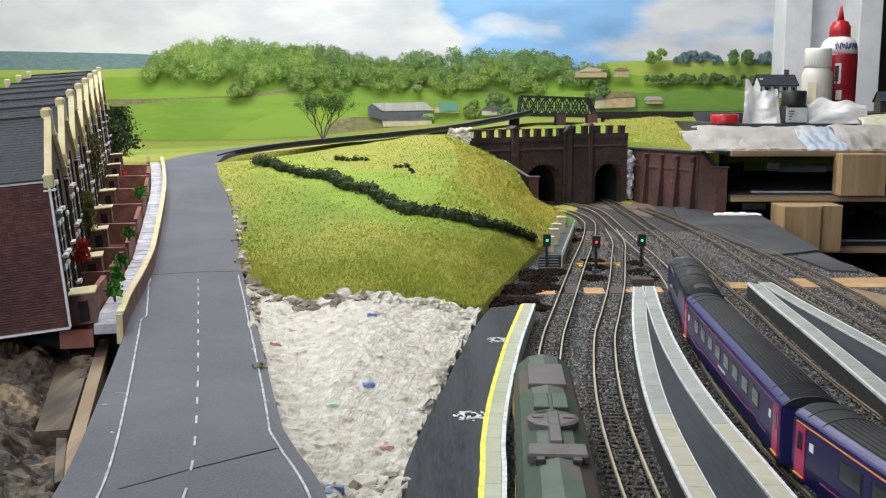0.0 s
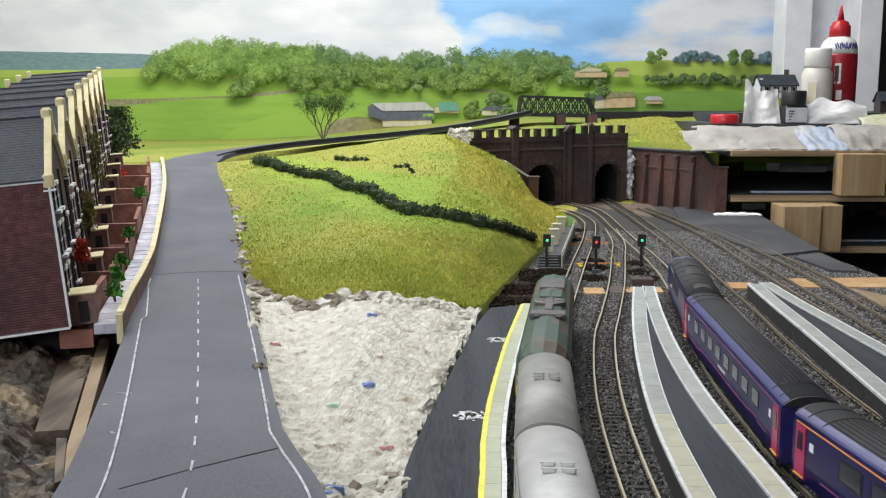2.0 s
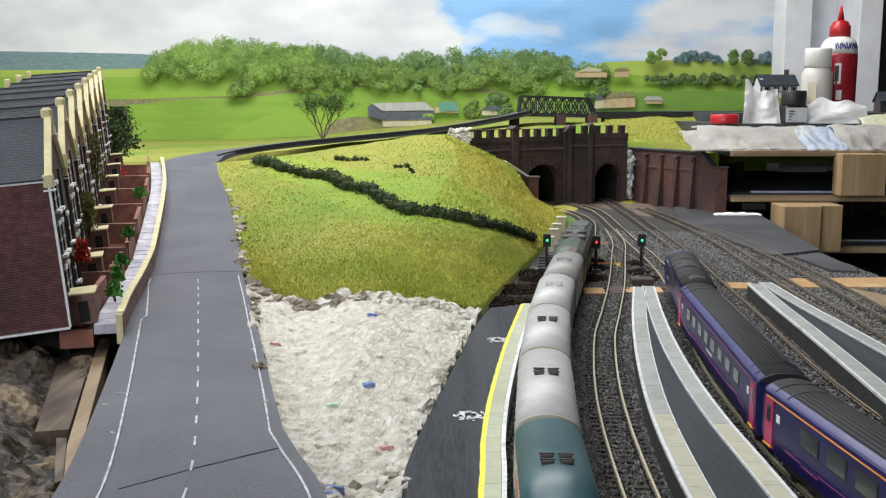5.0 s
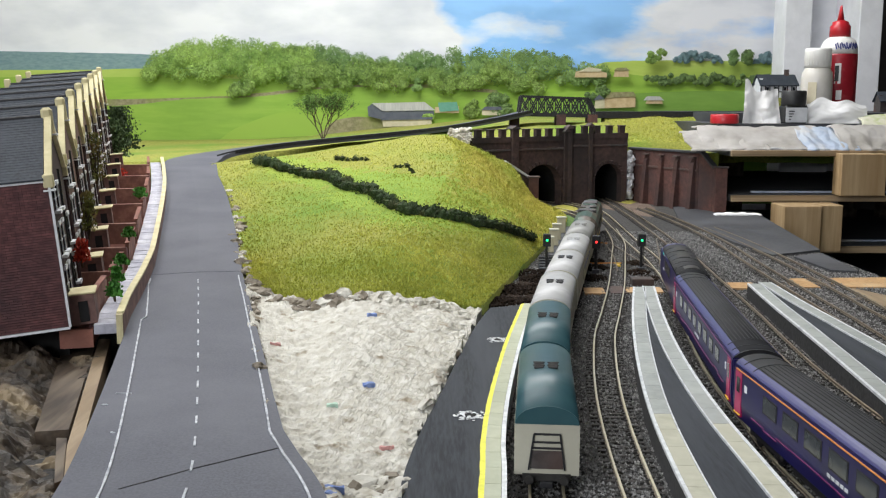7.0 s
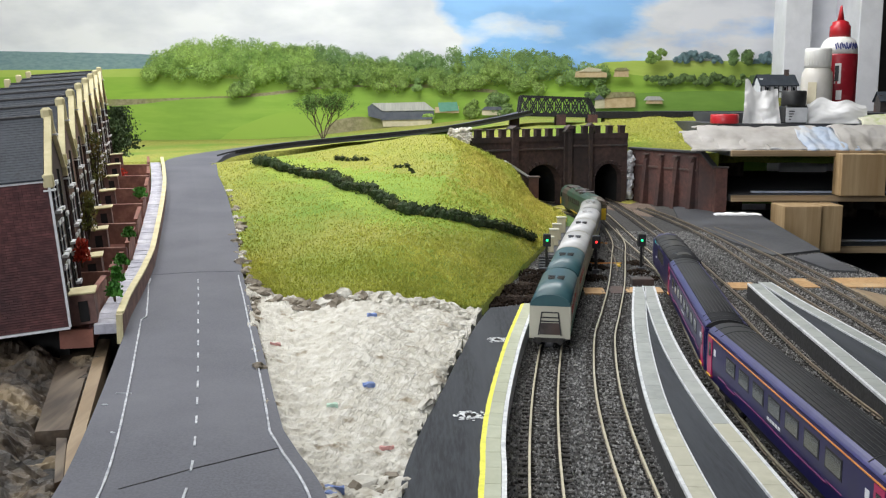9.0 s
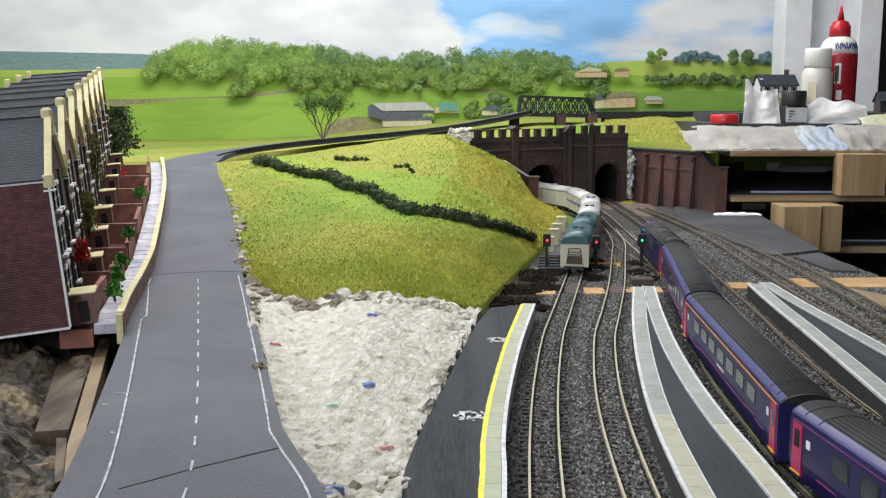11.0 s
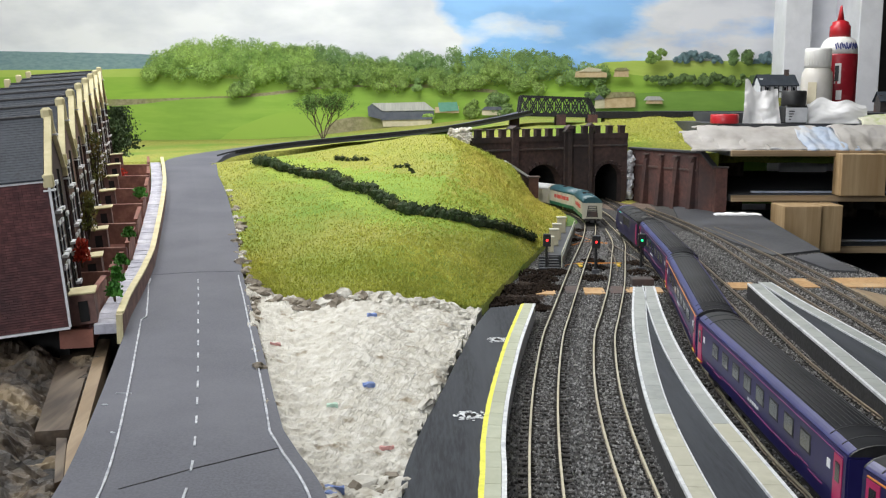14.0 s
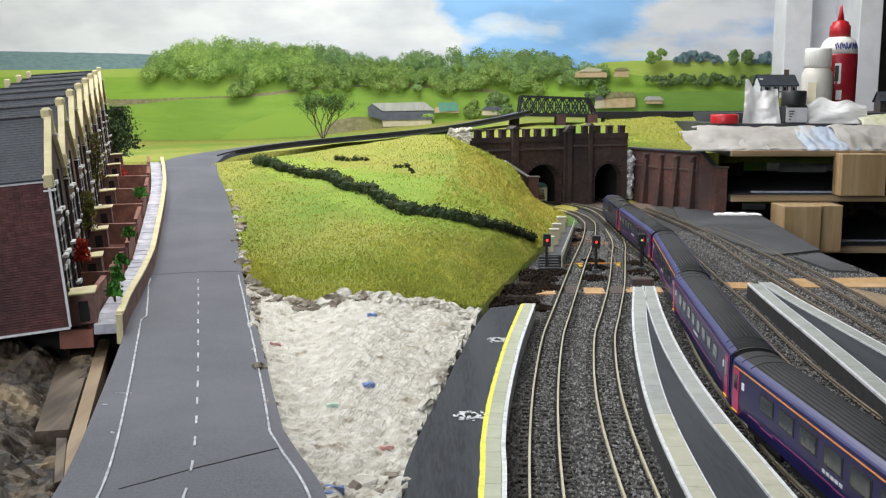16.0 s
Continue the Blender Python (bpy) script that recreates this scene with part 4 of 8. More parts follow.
foam("hedge", "dark green scrubby hedge crossing the bank", on_hill([(0.092, 0.967), (0.167, 0.758), (0.225, 0.608), (0.358, 0.458), (0.542, 0.425), (0.667, 0.442)], 120, 0.0125, 0.0085, 0.006, 1), M["hedge"], 1)
foam("hedge", "dark green shorter hedge near the signals", on_hill([(0.642, 0.425), (0.767, 0.45), (0.858, 0.475), (0.933, 0.517)], 36, 0.008, 0.0075, 0.004, 2), M["hedge"], 2)
foam("shrub", "small dark shrub on the bank", on_hill([(0.2, 0.9), (0.217, 0.875), (0.233, 0.858)], 7, 0.0075, 0.005, 0.003, 3), M["hedge"], 3, "shrub")
foam("shrub", "tiny dark shrub on the bank", on_hill([(0.275, 0.742), (0.292, 0.725), (0.308, 0.683)], 5, 0.005, 0.004, 0.002, 4), M["hedge"], 4, "shrub")


def peat(name, label, outline, n, seed, z=0.0):
    """Loose dark crumbs heaped inside an outline (x, y, r)."""
    rng = random.Random(seed)
    bm = bmesh.new()
    for _ in range(n):
        x, y, r = rng.choice(outline)
        a, d = rng.uniform(0, 6.28), r * math.sqrt(rng.random())
        s = rng.uniform(0.001, 0.0024)
        h = max(0.0, 0.5 * (r - d)) * 0.35
        own = bmesh.new()
        bmesh.ops.create_icosphere(own, subdivisions=1, radius=s)
        for v in own.verts:
            v.co *= rng.uniform(0.6, 1.3)
        own.transform(Matrix.Translation((x + d * math.cos(a), y + d * math.sin(a), z - 0.004 + h + s * 0.4)))
        merge(bm, own)
    return tagged(link(name, bm, M["soil"]), label, "soil", kind="stuff")


PEAT_BED = [(0.0223, 0.9805), (0.0543, 1.056), (0.081, 1.121), (0.1083, 1.203), (0.1452, 1.211), (0.151, 1.16), (0.1243, 1.033), (0.0978, 0.9146), (0.0863, 0.9864), (0.0487, 0.9437)]
peat("peat_scatter", "dark brown peat crumbs at the foot of the grass", [(*(0.0356, 0.9725), 0.022), (*(0.0599, 0.9905), 0.022), (*(0.0885, 1.05), 0.022), (*(0.1145, 1.121), 0.024), (*(0.1401, 1.169), 0.018), (*(0.0982, 0.9575), 0.012), (*(0.0868, 0.9924), 0.014), (*(0.0764, 1.056), 0.03), (*(0.1155, 1.067), 0.024), (*(0.108, 1.16), 0.026)], 1900, 21)
peat("peat_scatter", "dark brown peat round the middle signal", [(*(0.1922, 1.203), 0.02), (*(0.1806, 1.129), 0.018), (*(0.1992, 1.257), 0.014)], 330, 22)
peat("peat_scatter", "dark brown peat by the third signal", [(*(0.2399, 1.169), 0.016), (*(0.2516, 1.239), 0.014), (*(0.248, 1.129), 0.012)], 220, 23)
peat("peat_scatter", "dark soil heap beside the cabinets", [(*(0.2218, 1.572), 0.016), (*(0.1996, 1.455), 0.014)], 110, 24)

# ------------------------------------------------------- near corner, west
def scrap_ground():
    """Brown painted groundwork beside and below the road."""
    def f(u, v):
        y = 0.36 + v * 0.36
        x = -0.62 + u * (0.62 - (0.155 + 0.11 * v))
        z = 0.008 + 0.010 * fbm(x, y, 14, 6.0) + 0.007 * fbm(x, y, 45, 2.0) + 0.005 * (0.5 - noise.turbulence(Vector((x * 50, y * 70, 3)), 3, True)) + 0.0025 * fbm(x, y, 180, 4.0) + 0.022 * v * (1 - u) + 0.018 * max(0, v - 0.75) * 2
        z -= 0.014 * min(1.0, max(0.0, (u - 0.87) / 0.05))
        return np.array([x, y, z])
    V, Fc = sheet(f, 150, 150, 0.02)
    tagged(raw("brown_groundwork", V, Fc, M["earth"]), "rough brown painted groundwork beside the road", "groundwork", kind="structure")


scrap_ground()
t_ = thing("plank", pose(0, 0, 0), "dark stained wooden plank lying beside the road", "plank")
part("board", slab([(-0.2446, 0.5532), (-0.2258, 0.5572), (-0.29, 0.7855), (-0.3125, 0.7739)], -0.006, 0.007), M["old_wood"], t_)
t_ = thing("wood_batten", pose(0, 0, 0), "raw pine batten under the road edge", "batten")
part("strip", slab([(-0.1871, 0.4488), (-0.1904, 0.4704), (-0.2742, 0.7731), (-0.2839, 0.7731), (-0.2125, 0.5202)], -0.006, 0.010), M["raw_wood"], t_)
t_ = thing("wood_offcut", pose(0, 0, 0), "short dark offcut leaning beside the road", "offcut")
part("strip", slab([(-0.2044, 0.4814), (-0.2012, 0.4853), (-0.2248, 0.551), (-0.2309, 0.551)], -0.008, 0.004), M["old_wood"], t_)

# ----------------------------------------------------------------- terrace
ORIGIN = Vector((-0.2806, 0.7063, 0.036))
HEAD = math.atan2(0.301, 1.0)
LEAN = -0.085  # the card terrace leans back from the road
UNIT, EAVES, APEX, DEEP = 0.124, 0.111, 0.155, 0.107
UNITS = 8


def step_z(i):
    return 0.0092 * i


def terrace_house(i):
    """One gabled unit; local x away from the camera, y towards the road, z up."""
    m = Matrix.Translation(ORIGIN) @ Matrix.Rotation(HEAD + math.pi / 2, 4, "Z") @ Matrix.Translation((i * UNIT, 0, step_z(i))) @ Matrix.Rotation(LEAN, 4, "X")
    t = thing("terraced_house", m, "dark brick card terraced house with slate roof and cream gable coping", "house", "terrace beside the road")
    # walls: y runs away from the road
    bm = bmesh.new()
    pts = [(0, 0), (UNIT, 0), (UNIT, EAVES), (UNIT / 2, APEX - 0.003), (0, EAVES)]
    low = 0.0 if i == 0 else -0.02
    a = [bm.verts.new((x, 0.0, z if z else low)) for x, z in pts]
    b = [bm.verts.new((x, DEEP, z if z else low)) for x, z in pts]
    for k in range(5):
        bm.faces.new((a[k], a[(k + 1) % 5], b[(k + 1) % 5], b[k]))
    bm.faces.new(a)
    bm.faces.new(b)
    part("wall", bm, M["mortar"] if i == 0 else M["brick_mid"], t)
    slope = math.atan2(APEX - EAVES, UNIT / 2)
    run = math.hypot(APEX - EAVES, UNIT / 2)
    # roof slopes with slate courses
    for sgn in (1, -1):
        nrow = 24
        for r in range(nrow):
            u0, u1 = run * r / nrow - 0.001, run * (r + 1) / nrow + 0.0012
            v = []
            for u, hgt in ((u0, 0.0016), (u1, 0.0011)):
                x = u * math.cos(slope) - 0.002
                v.append((x if sgn > 0 else UNIT - x, EAVES + u * math.sin(slope) + hgt))
            ob = bmesh.new()
            q = [(v[0][0], 0.0028, v[0][1]), (v[0][0], DEEP - 0.002, v[0][1]), (v[1][0], DEEP - 0.002, v[1][1]), (v[1][0], 0.0028, v[1][1])]
            vs = [ob.verts.new(w) for w in q]
            lo = [ob.verts.new((w[0], w[1], w[2] - 0.0012)) for w in q]
            ob.faces.new(vs)
            for k in range(4):
                ob.faces.new((vs[k], vs[(k + 1) % 4], lo[(k + 1) % 4], lo[k]))
            part("slate_course", ob, M["slate"], t)
    part("ridge", box(UNIT / 2 - 0.0025, UNIT / 2 + 0.0025, 0.004, DEEP, APEX - 0.001, APEX + 0.0034, 0.0008), M["iron"], t)
    # cream coping up both verges of the road gable, with kneelers and an apex block
    for sgn in (1, -1):
        x0, x1 = (0.001, UNIT / 2) if sgn > 0 else (UNIT - 0.001, UNIT / 2)
        part("coping", bar((x0, -0.0005, EAVES + 0.002), (x1, -0.0005, APEX + 0.002), 0.0052, 0.0036), M["cream"], t, "cream gable coping")
        part("kneeler", box(x0 - 0.003, x0 + 0.003, -0.0040, 0.0035, EAVES - 0.006, EAVES + 0.004, 0.0008), M["cream"], t)
        part("kneeler_band", box(x0 - 0.0034, x0 + 0.0034, -0.0045, 0.004, EAVES - 0.0085, EAVES - 0.0072), M["white_trim"], t)
    part("apex_block", box(UNIT / 2 - 0.0042, UNIT / 2 + 0.0042, -0.0042, 0.0042, APEX - 0.014, APEX + 0.0085, 0.0022), M["cream"], t)
    part("apex_band", box(UNIT / 2 - 0.0055, UNIT / 2 + 0.0055, -0.006, 0.006, APEX - 0.0135, APEX - 0.0122), M["white_trim"], t)
    part("rear_apex_block", box(UNIT / 2 - 0.004, UNIT / 2 + 0.004, DEEP - 0.004, DEEP + 0.004, APEX - 0.012, APEX + 0.009, 0.0015), M["cream"], t)
    # openings on the road front
    for x in (0.024, 0.048, 0.100):
        for z, h in ((0.018, 0.022), (0.052, 0.022), (0.086, 0.018)):
            if z > 0.08 and x > 0.09:
                continue
            w = part("window", box(x - 0.0050, x + 0.0050, -0.0009, 0.001, z, z + h), M["dark_glass"], t, "dark sash window")
            part("frame", box(x - 0.0054, x + 0.0054, -0.0014, -0.0004, z + h * 0.48, z + h * 0.53), M["white_trim"], w)
            part("frame", box(x - 0.0004, x + 0.0004, -0.0014, -0.0004, z, z + h), M["white_trim"], w)
            part("sill", box(x - 0.0082, x + 0.0082, -0.0042, 0.0, z - 0.0022, z), M["white_trim"], w)
            part("lintel", box(x - 0.0078, x + 0.0078, -0.0018, 0.0, z + h, z + h + 0.003), M["white_trim"], w)
    for x in (0.062,):
        part("downpipe", bar((x, -0.002, -0.01), (x, -0.002, EAVES + 0.004), 0.0018), M["black"], t)
    for x in (0.0012, UNIT - 0.0012):
        part("quoin_strip", box(x - 0.0012, x + 0.0012, -0.0016, 0.0, 0.0, EAVES - 0.008), M["mortar"], t)
    # outhouse in the yard
    part("outhouse", box(0.010, 0.036, -0.019, -0.0002, -0.002 if i == 0 else -0.02, 0.021), M["brick_mid"], t)
    part("outhouse_roof", box(0.0085, 0.0375, -0.0205, -0.0002, 0.0211, 0.0228, 0.0005), M["cream"], t)
    part("outhouse_door", box(0.0093, 0.0101, -0.014, -0.007, 0.0, 0.016), M["dark_glass"], t)
    if i == 0:
        # end gable wall, in courses of thin card bricks
        bm = bmesh.new()
        rng = random.Random(5)
        course, blen = 0.0020, 0.0058
        k = 0
        z = 0.0004
        while z < EAVES - course:
            y = 0.0012 - (blen / 2 if k % 2 else 0)
            while y < DEEP:
                y0, y1 = max(y, 0.0004), min(y + blen - 0.0002, DEEP)
                if y1 - y0 > 0.001:
                    d = -0.0007 - rng.uniform(0, 0.0003)
                    vs = [bm.verts.new(w) for w in ((d, y0, z), (d, y1, z), (d, y1, z + course - 0.0003), (d, y0, z + course - 0.0003))]
                    lo = [bm.verts.new((0.0001, w.co.y, w.co.z)) for w in vs]
                    bm.faces.new(vs)
                    for q in range(4):
                        bm.faces.new((vs[q], vs[(q + 1) % 4], lo[(q + 1) % 4], lo[q]))
                y += blen
            z += course
            k += 1
        tagged(part("end_bricks", bm, M["brick_card"], t, "courses of dark red brick card"), kind="stuff")
        part("eaves_strip", box(-0.0016, 0.0, 0.0, DEEP, EAVES - 0.0018, EAVES + 0.0012), M["white_trim"], t, "pale eaves edge")
        part("corner_strip", box(-0.0016, 0.0, -0.0012, 0.0006, 0.0, EAVES - 0.002), M["white_trim"], t, "pale card edge at the corner")
        part("base_strip", box(-0.0016, 0.006, 0.0, DEEP, -0.0018, -0.0001), M["white_trim"], t)
        # The footing is black to keep the shadow gap under the house.
        part("footing", box(0.03, UNIT - 0.002, 0.006, DEEP - 0.004, -0.05, -0.0002), M["recess_shade"], t, "recessed footing coloured black as the shaded gap")
    return t


for _i in range(UNITS):
    terrace_house(_i)

# yards, pavement and the cream-topped wall follow the road
S_WALL0, S_WALL1 = ROAD.near(-0.185, 0.742), ROAD.near(-0.46, 1.72)


def yard():
    t = thing("yard_floor", pose(0, 0, 0), "red-brown back yards behind the terrace", "yard", kind="structure")
    bm = bmesh.new()
    rows = []
    for s in np.linspace(S_WALL0 + 0.004, S_WALL1, 30):
        z = road_z(s)
        p = ROAD.side(s, -half_west(s) - 0.023)
        q = ROAD.side(s, -half_west(s) - 0.047 - 0.06 * (s - S_WALL0))
        rows.append([bm.verts.new((*p, z + 0.004)), bm.verts.new((*q, z + 0.004)), bm.verts.new((*q, z - 0.01)), bm.verts.new((*p, z - 0.01))])
    for r, q in zip(rows, rows[1:]):
        for i in range(4):
            bm.faces.new((r[i], r[(i + 1) % 4], q[(i + 1) % 4], q[i]))
    bm.faces.new(rows[0])
    bm.faces.new(rows[-1])
    part("surface", bm, M["terracotta"], t)
    return t


yard()


def along(s0, s1, off0, off1, z0, z1, step=0.03):
    """A wall or strip that follows the road's west edge at that distance behind it."""
    bm = bmesh.new()
    rows = []
    for s in np.linspace(s0, s1, max(2, int((s1 - s0) / step))):
        z = road_z(s)
        a, b = ROAD.side(s, -half_west(s) - off0), ROAD.side(s, -half_west(s) - off1)
        rows.append([bm.verts.new((*a, z + z0)), bm.verts.new((*b, z + z0)), bm.verts.new((*b, z + z1)), bm.verts.new((*a, z + z1))])
    for r, q in zip(rows, rows[1:]):
        for i in range(4):
            bm.faces.new((r[i], r[(i + 1) % 4], q[(i + 1) % 4], q[i]))
    bm.faces.new(rows[0])
    bm.faces.new(rows[-1])
    return bm


t_ = thing("boundary_wall", pose(0, 0, 0), "low dark wall with cream coping between pavement and road", "wall")
part("wall", along(S_WALL0, S_WALL1, 0.0, 0.0035, -0.008, 0.0165), M["brick_mid"], t_)
part("coping", along(S_WALL0 - 0.002, S_WALL1, -0.0008, 0.0046, 0.0168, 0.0185), M["cream"], t_, "cream coping")
part("end_post", along(S_WALL0 - 0.006, S_WALL0 - 0.0022, 0.0002, 0.0048, -0.006, 0.0168, 0.001), M["cream"], t_)
t_ = thing("pavement", pose(0, 0, 0), "lilac-grey paved footway behind the low wall", "pavement", kind="structure")
_n = 56
for _i in range(_n):
    _a, _b = S_WALL0 + (S_WALL1 - S_WALL0) * _i / _n, S_WALL0 + (S_WALL1 - S_WALL0) * (_i + 1) / _n
    for _k in (0, 1):
        part("paving_slab", along(_a + 0.00008, _b - 0.00008, 0.0048 + _k * 0.0085, 0.0132 + _k * 0.0085, 0.001, 0.0085 + 0.0002 * ((_i * 7 + _k * 3) % 3), 0.01), M["pave"], t_)
# yard walls between pavement and yards, one run a house, and the cross walls
for _i in range(UNITS):
    _x = 0.118 * _i
    _s = S_WALL0 + 0.004 + _x * 1.02
    if _s + 0.1 > S_WALL1:
        break
    t_ = thing("yard_wall", pose(0, 0, 0), "light brick yard wall with an open gateway", "wall", "yard walls of the terrace")
    part("front_wall", along(_s + 0.02, _s + 0.098, 0.0235, 0.027, 0.002, 0.026, 0.02), M["brick_light"], t_)
    part("front_coping", along(_s + 0.02, _s + 0.098, 0.0230, 0.0275, 0.0262, 0.0278, 0.02), M["terracotta"], t_)
    part("cross_wall", along(_s + (0.010 if _i == 0 else 0), _s + (0.014 if _i == 0 else 0.004), 0.0235, 0.048 + 0.006 * _i, -0.006, 0.027, 0.002), M["brick_light"], t_)
    part("gate", along(_s + 0.006, _s + 0.019, 0.0245, 0.0262, 0.004, 0.022, 0.006), M["brick_card"], t_, "dark red gate")


# --------------------------------------------------- castle portal and walls
PA, PB, PC = Vector((0.057, 1.869, 0)), Vector((0.256, 2.007, 0)), Vector((0.392, 2.05, 0))


def arch_wall(length, height, x0, x1, spring, rise, thick):
    """A wall along x with an arched opening cut through it."""
    n = 14
    r = (x1 - x0) / 2
    arc = [(x0, 0.0), (x0, spring)] + [((x0 + x1) / 2 - r * math.cos(math.pi * k / n), spring + rise * math.sin(math.pi * k / n)) for k in range(1, n)] + [(x1, spring), (x1, 0.0)]
    bm = bmesh.new()

    def rim(y):
        low = [bm.verts.new((x, y, z if z else -0.006)) for x, z in arc]
        top = [bm.verts.new((x, y, height)) for x, z in arc]
        a0, a1 = bm.verts.new((0, y, -0.006)), bm.verts.new((0, y, height))
        b0, b1 = bm.verts.new((length, y, -0.006)), bm.verts.new((length, y, height))
        return [a0] + low + [b0], [a1] + top + [b1]
    f, g = rim(0), rim(thick)
    m = len(arc) + 2
    for low, top in (f, g):
        for k in range(m - 1):
            if (top[k].co - top[k + 1].co).length > 1e-7:
                bm.faces.new([low[k], low[k + 1], top[k + 1], top[k]])
    for k in range(m - 1):
        bm.faces.new((f[0][k], f[0][k + 1], g[0][k + 1], g[0][k]))
        if (f[1][k].co - f[1][k + 1].co).length > 1e-7:
            bm.faces.new((f[1][k], f[1][k + 1], g[1][k + 1], g[1][k]))
    bmesh.ops.remove_doubles(bm, verts=bm.verts[:], dist=1e-6)
    return bm, arc


def portal_face(t, a, b, x0, x1, spring, rise, h, merlons, piers):
    """One brick face of the castle portal in its own part, standing from a to b."""
    d = b - a
    m = Matrix.Translation(a) @ Matrix.Rotation(math.atan2(d.y, d.x), 4, "Z")
    L = d.length
    bm, arc = arch_wall(L, h - 0.027, x0, x1, spring, rise, 0.02)
    face = part("portal_wall", moved(bm, m), M["portal"], t)
    # voussoirs
    cx, r = (x0 + x1) / 2, (x1 - x0) / 2
    for k in range(17):
        g = math.pi * (k + 0.5) / 17
        p = Vector((cx - (r + 0.0035) * math.cos(g), -0.0006, spring + (rise + 0.0035) * math.sin(g)))
        b_ = box(-0.0017, 0.0017, -0.002, 0.002, -0.0035, 0.0035, 0.0003)
        b_.transform(m @ Matrix.Translation(p) @ Matrix.Rotation(g - math.pi / 2, 4, "Y"))
        part("voussoir", b_, M["portal"], face)
    # The darkness inside the tunnel is put into the lining's colour.
    part("tunnel_lining", moved(tube(x0, x1, spring, rise, 0.3), m), M["recess_shade"], t, "tunnel interior coloured black as deep shade")
    part("string_course", moved(box(0.0, L, -0.003, 0.0, h - 0.044, h - 0.040, 0.0006), m), M["portal_cap"], t)
    part("parapet", moved(box(0.0, L, -0.002, 0.02, h - 0.0269, h - 0.0165), m), M["portal"], t)
    for k in range(merlons):
        x = (k + 0.5) * L / merlons
        part("merlon", moved(box(x - L / merlons * 0.22, x + L / merlons * 0.22, -0.002, 0.008, h - 0.0164, h - 0.002, 0.0004), m), M["portal"], t)
        part("merlon_cap", moved(box(x - L / merlons * 0.27, x + L / merlons * 0.27, -0.004, 0.010, h - 0.0019, h, 0.0005), m), M["portal_cap"], t)
    for x, w, top in piers:
        part("pilaster", moved(box(x - w, x + w, -0.008, -0.0031, -0.006, h + top, 0.0008), m), M["portal_red"] if w > 0.009 else M["portal"], t)
        bm = bmesh.new()
        pts = [(x - w - 0.002, h + top), (x + w + 0.002, h + top), (x + w + 0.002, h + top + 0.002), (x, h + top + 0.0075), (x - w - 0.002, h + top + 0.002)]
        f = [bm.verts.new((px, -0.010, pz)) for px, pz in pts]
        g = [bm.verts.new((px, 0.012, pz)) for px, pz in pts]
        for k in range(5):
            bm.faces.new((f[k], f[(k + 1) % 5], g[(k + 1) % 5], g[k]))
        bm.faces.new(f)
        bm.faces.new(g)
        part("pilaster_cap", moved(bm, m), M["portal_cap"], t)


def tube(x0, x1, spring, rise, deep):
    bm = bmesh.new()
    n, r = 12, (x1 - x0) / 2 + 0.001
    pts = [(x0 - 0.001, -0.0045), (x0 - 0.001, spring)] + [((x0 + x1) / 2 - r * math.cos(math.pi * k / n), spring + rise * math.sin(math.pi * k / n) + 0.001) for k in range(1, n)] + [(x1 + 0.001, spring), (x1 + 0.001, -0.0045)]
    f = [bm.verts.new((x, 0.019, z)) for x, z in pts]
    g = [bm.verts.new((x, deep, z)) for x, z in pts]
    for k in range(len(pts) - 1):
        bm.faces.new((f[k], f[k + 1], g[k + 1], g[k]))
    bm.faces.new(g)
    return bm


t_ = thing("tunnel_portal", pose(0, 0, 0), "sooty brown castellated brick tunnel portal with two arches", "tunnel portal")
_L = (PB - PA).length
portal_face(t_, PA, PB, 0.131, 0.2305, 0.038, 0.044, 0.155, 8, [(0.102, 0.0085, -0.001), (_L - 0.005, 0.0055, -0.008)])
portal_face(t_, PB, PC, 0.068, 0.130, 0.046, 0.034, 0.160, 5, [(0.006, 0.0055, -0.006), (0.054, 0.0045, -0.002)])

# wing wall and pier in front of the arch
t_ = thing("wing_wall", pose(0, 0, 0), "sloping brick wing wall with pale coping and end pier", "wing wall")
part("pier", box(0.1665, 0.1855, 1.860, 1.878, -0.006, 0.062, 0.0006), M["portal_red"], t_, "red-brown brick pier")
part("pier_cap", box(0.164, 0.188, 1.8575, 1.8805, 0.0621, 0.0652, 0.0006), M["portal_cap"], t_)
part("coping", bar((0.172, 1.879, 0.060), (0.118, 1.852, 0.095), 0.007, 0.004), M["paper_label"], t_, "pale grey sloping coping")
bm = bmesh.new()
for (x, y, z) in ((0.168, 1.877, 0.058), (0.116, 1.851, 0.092)):
    for dy in (-0.004, 0.004):
        bm.verts.new((x, y + dy, -0.006)), bm.verts.new((x, y + dy, z))
bm.verts.ensure_lookup_table()
bmesh.ops.convex_hull(bm, input=bm.verts[:])
part("wall", bm, M["portal"], t_)

# retaining wall east of the portal, in panels with buttresses
t_ = thing("retaining_wall", pose(0, 0, 0), "red-brown panelled retaining wall with sloping buttresses", "retaining wall")
RA, RB = Vector((0.405, 2.09, 0)), Vector((0.500, 1.885, 0))
_d = RB - RA
_m = Matrix.Translation(RA) @ Matrix.Rotation(math.atan2(_d.y, _d.x), 4, "Z")
_L = _d.length
part("wall", moved(box(0, _L, 0.0, 0.012, -0.006, 0.108), _m), M["portal_red"], t_)
part("coping", moved(box(-0.002, _L + 0.003, -0.004, 0.014, 0.1081, 0.1125, 0.0008), _m), M["board_black"], t_)
part("string_course", moved(box(0, _L, -0.0025, 0.0, 0.073, 0.0765), _m), M["portal_cap"], t_)
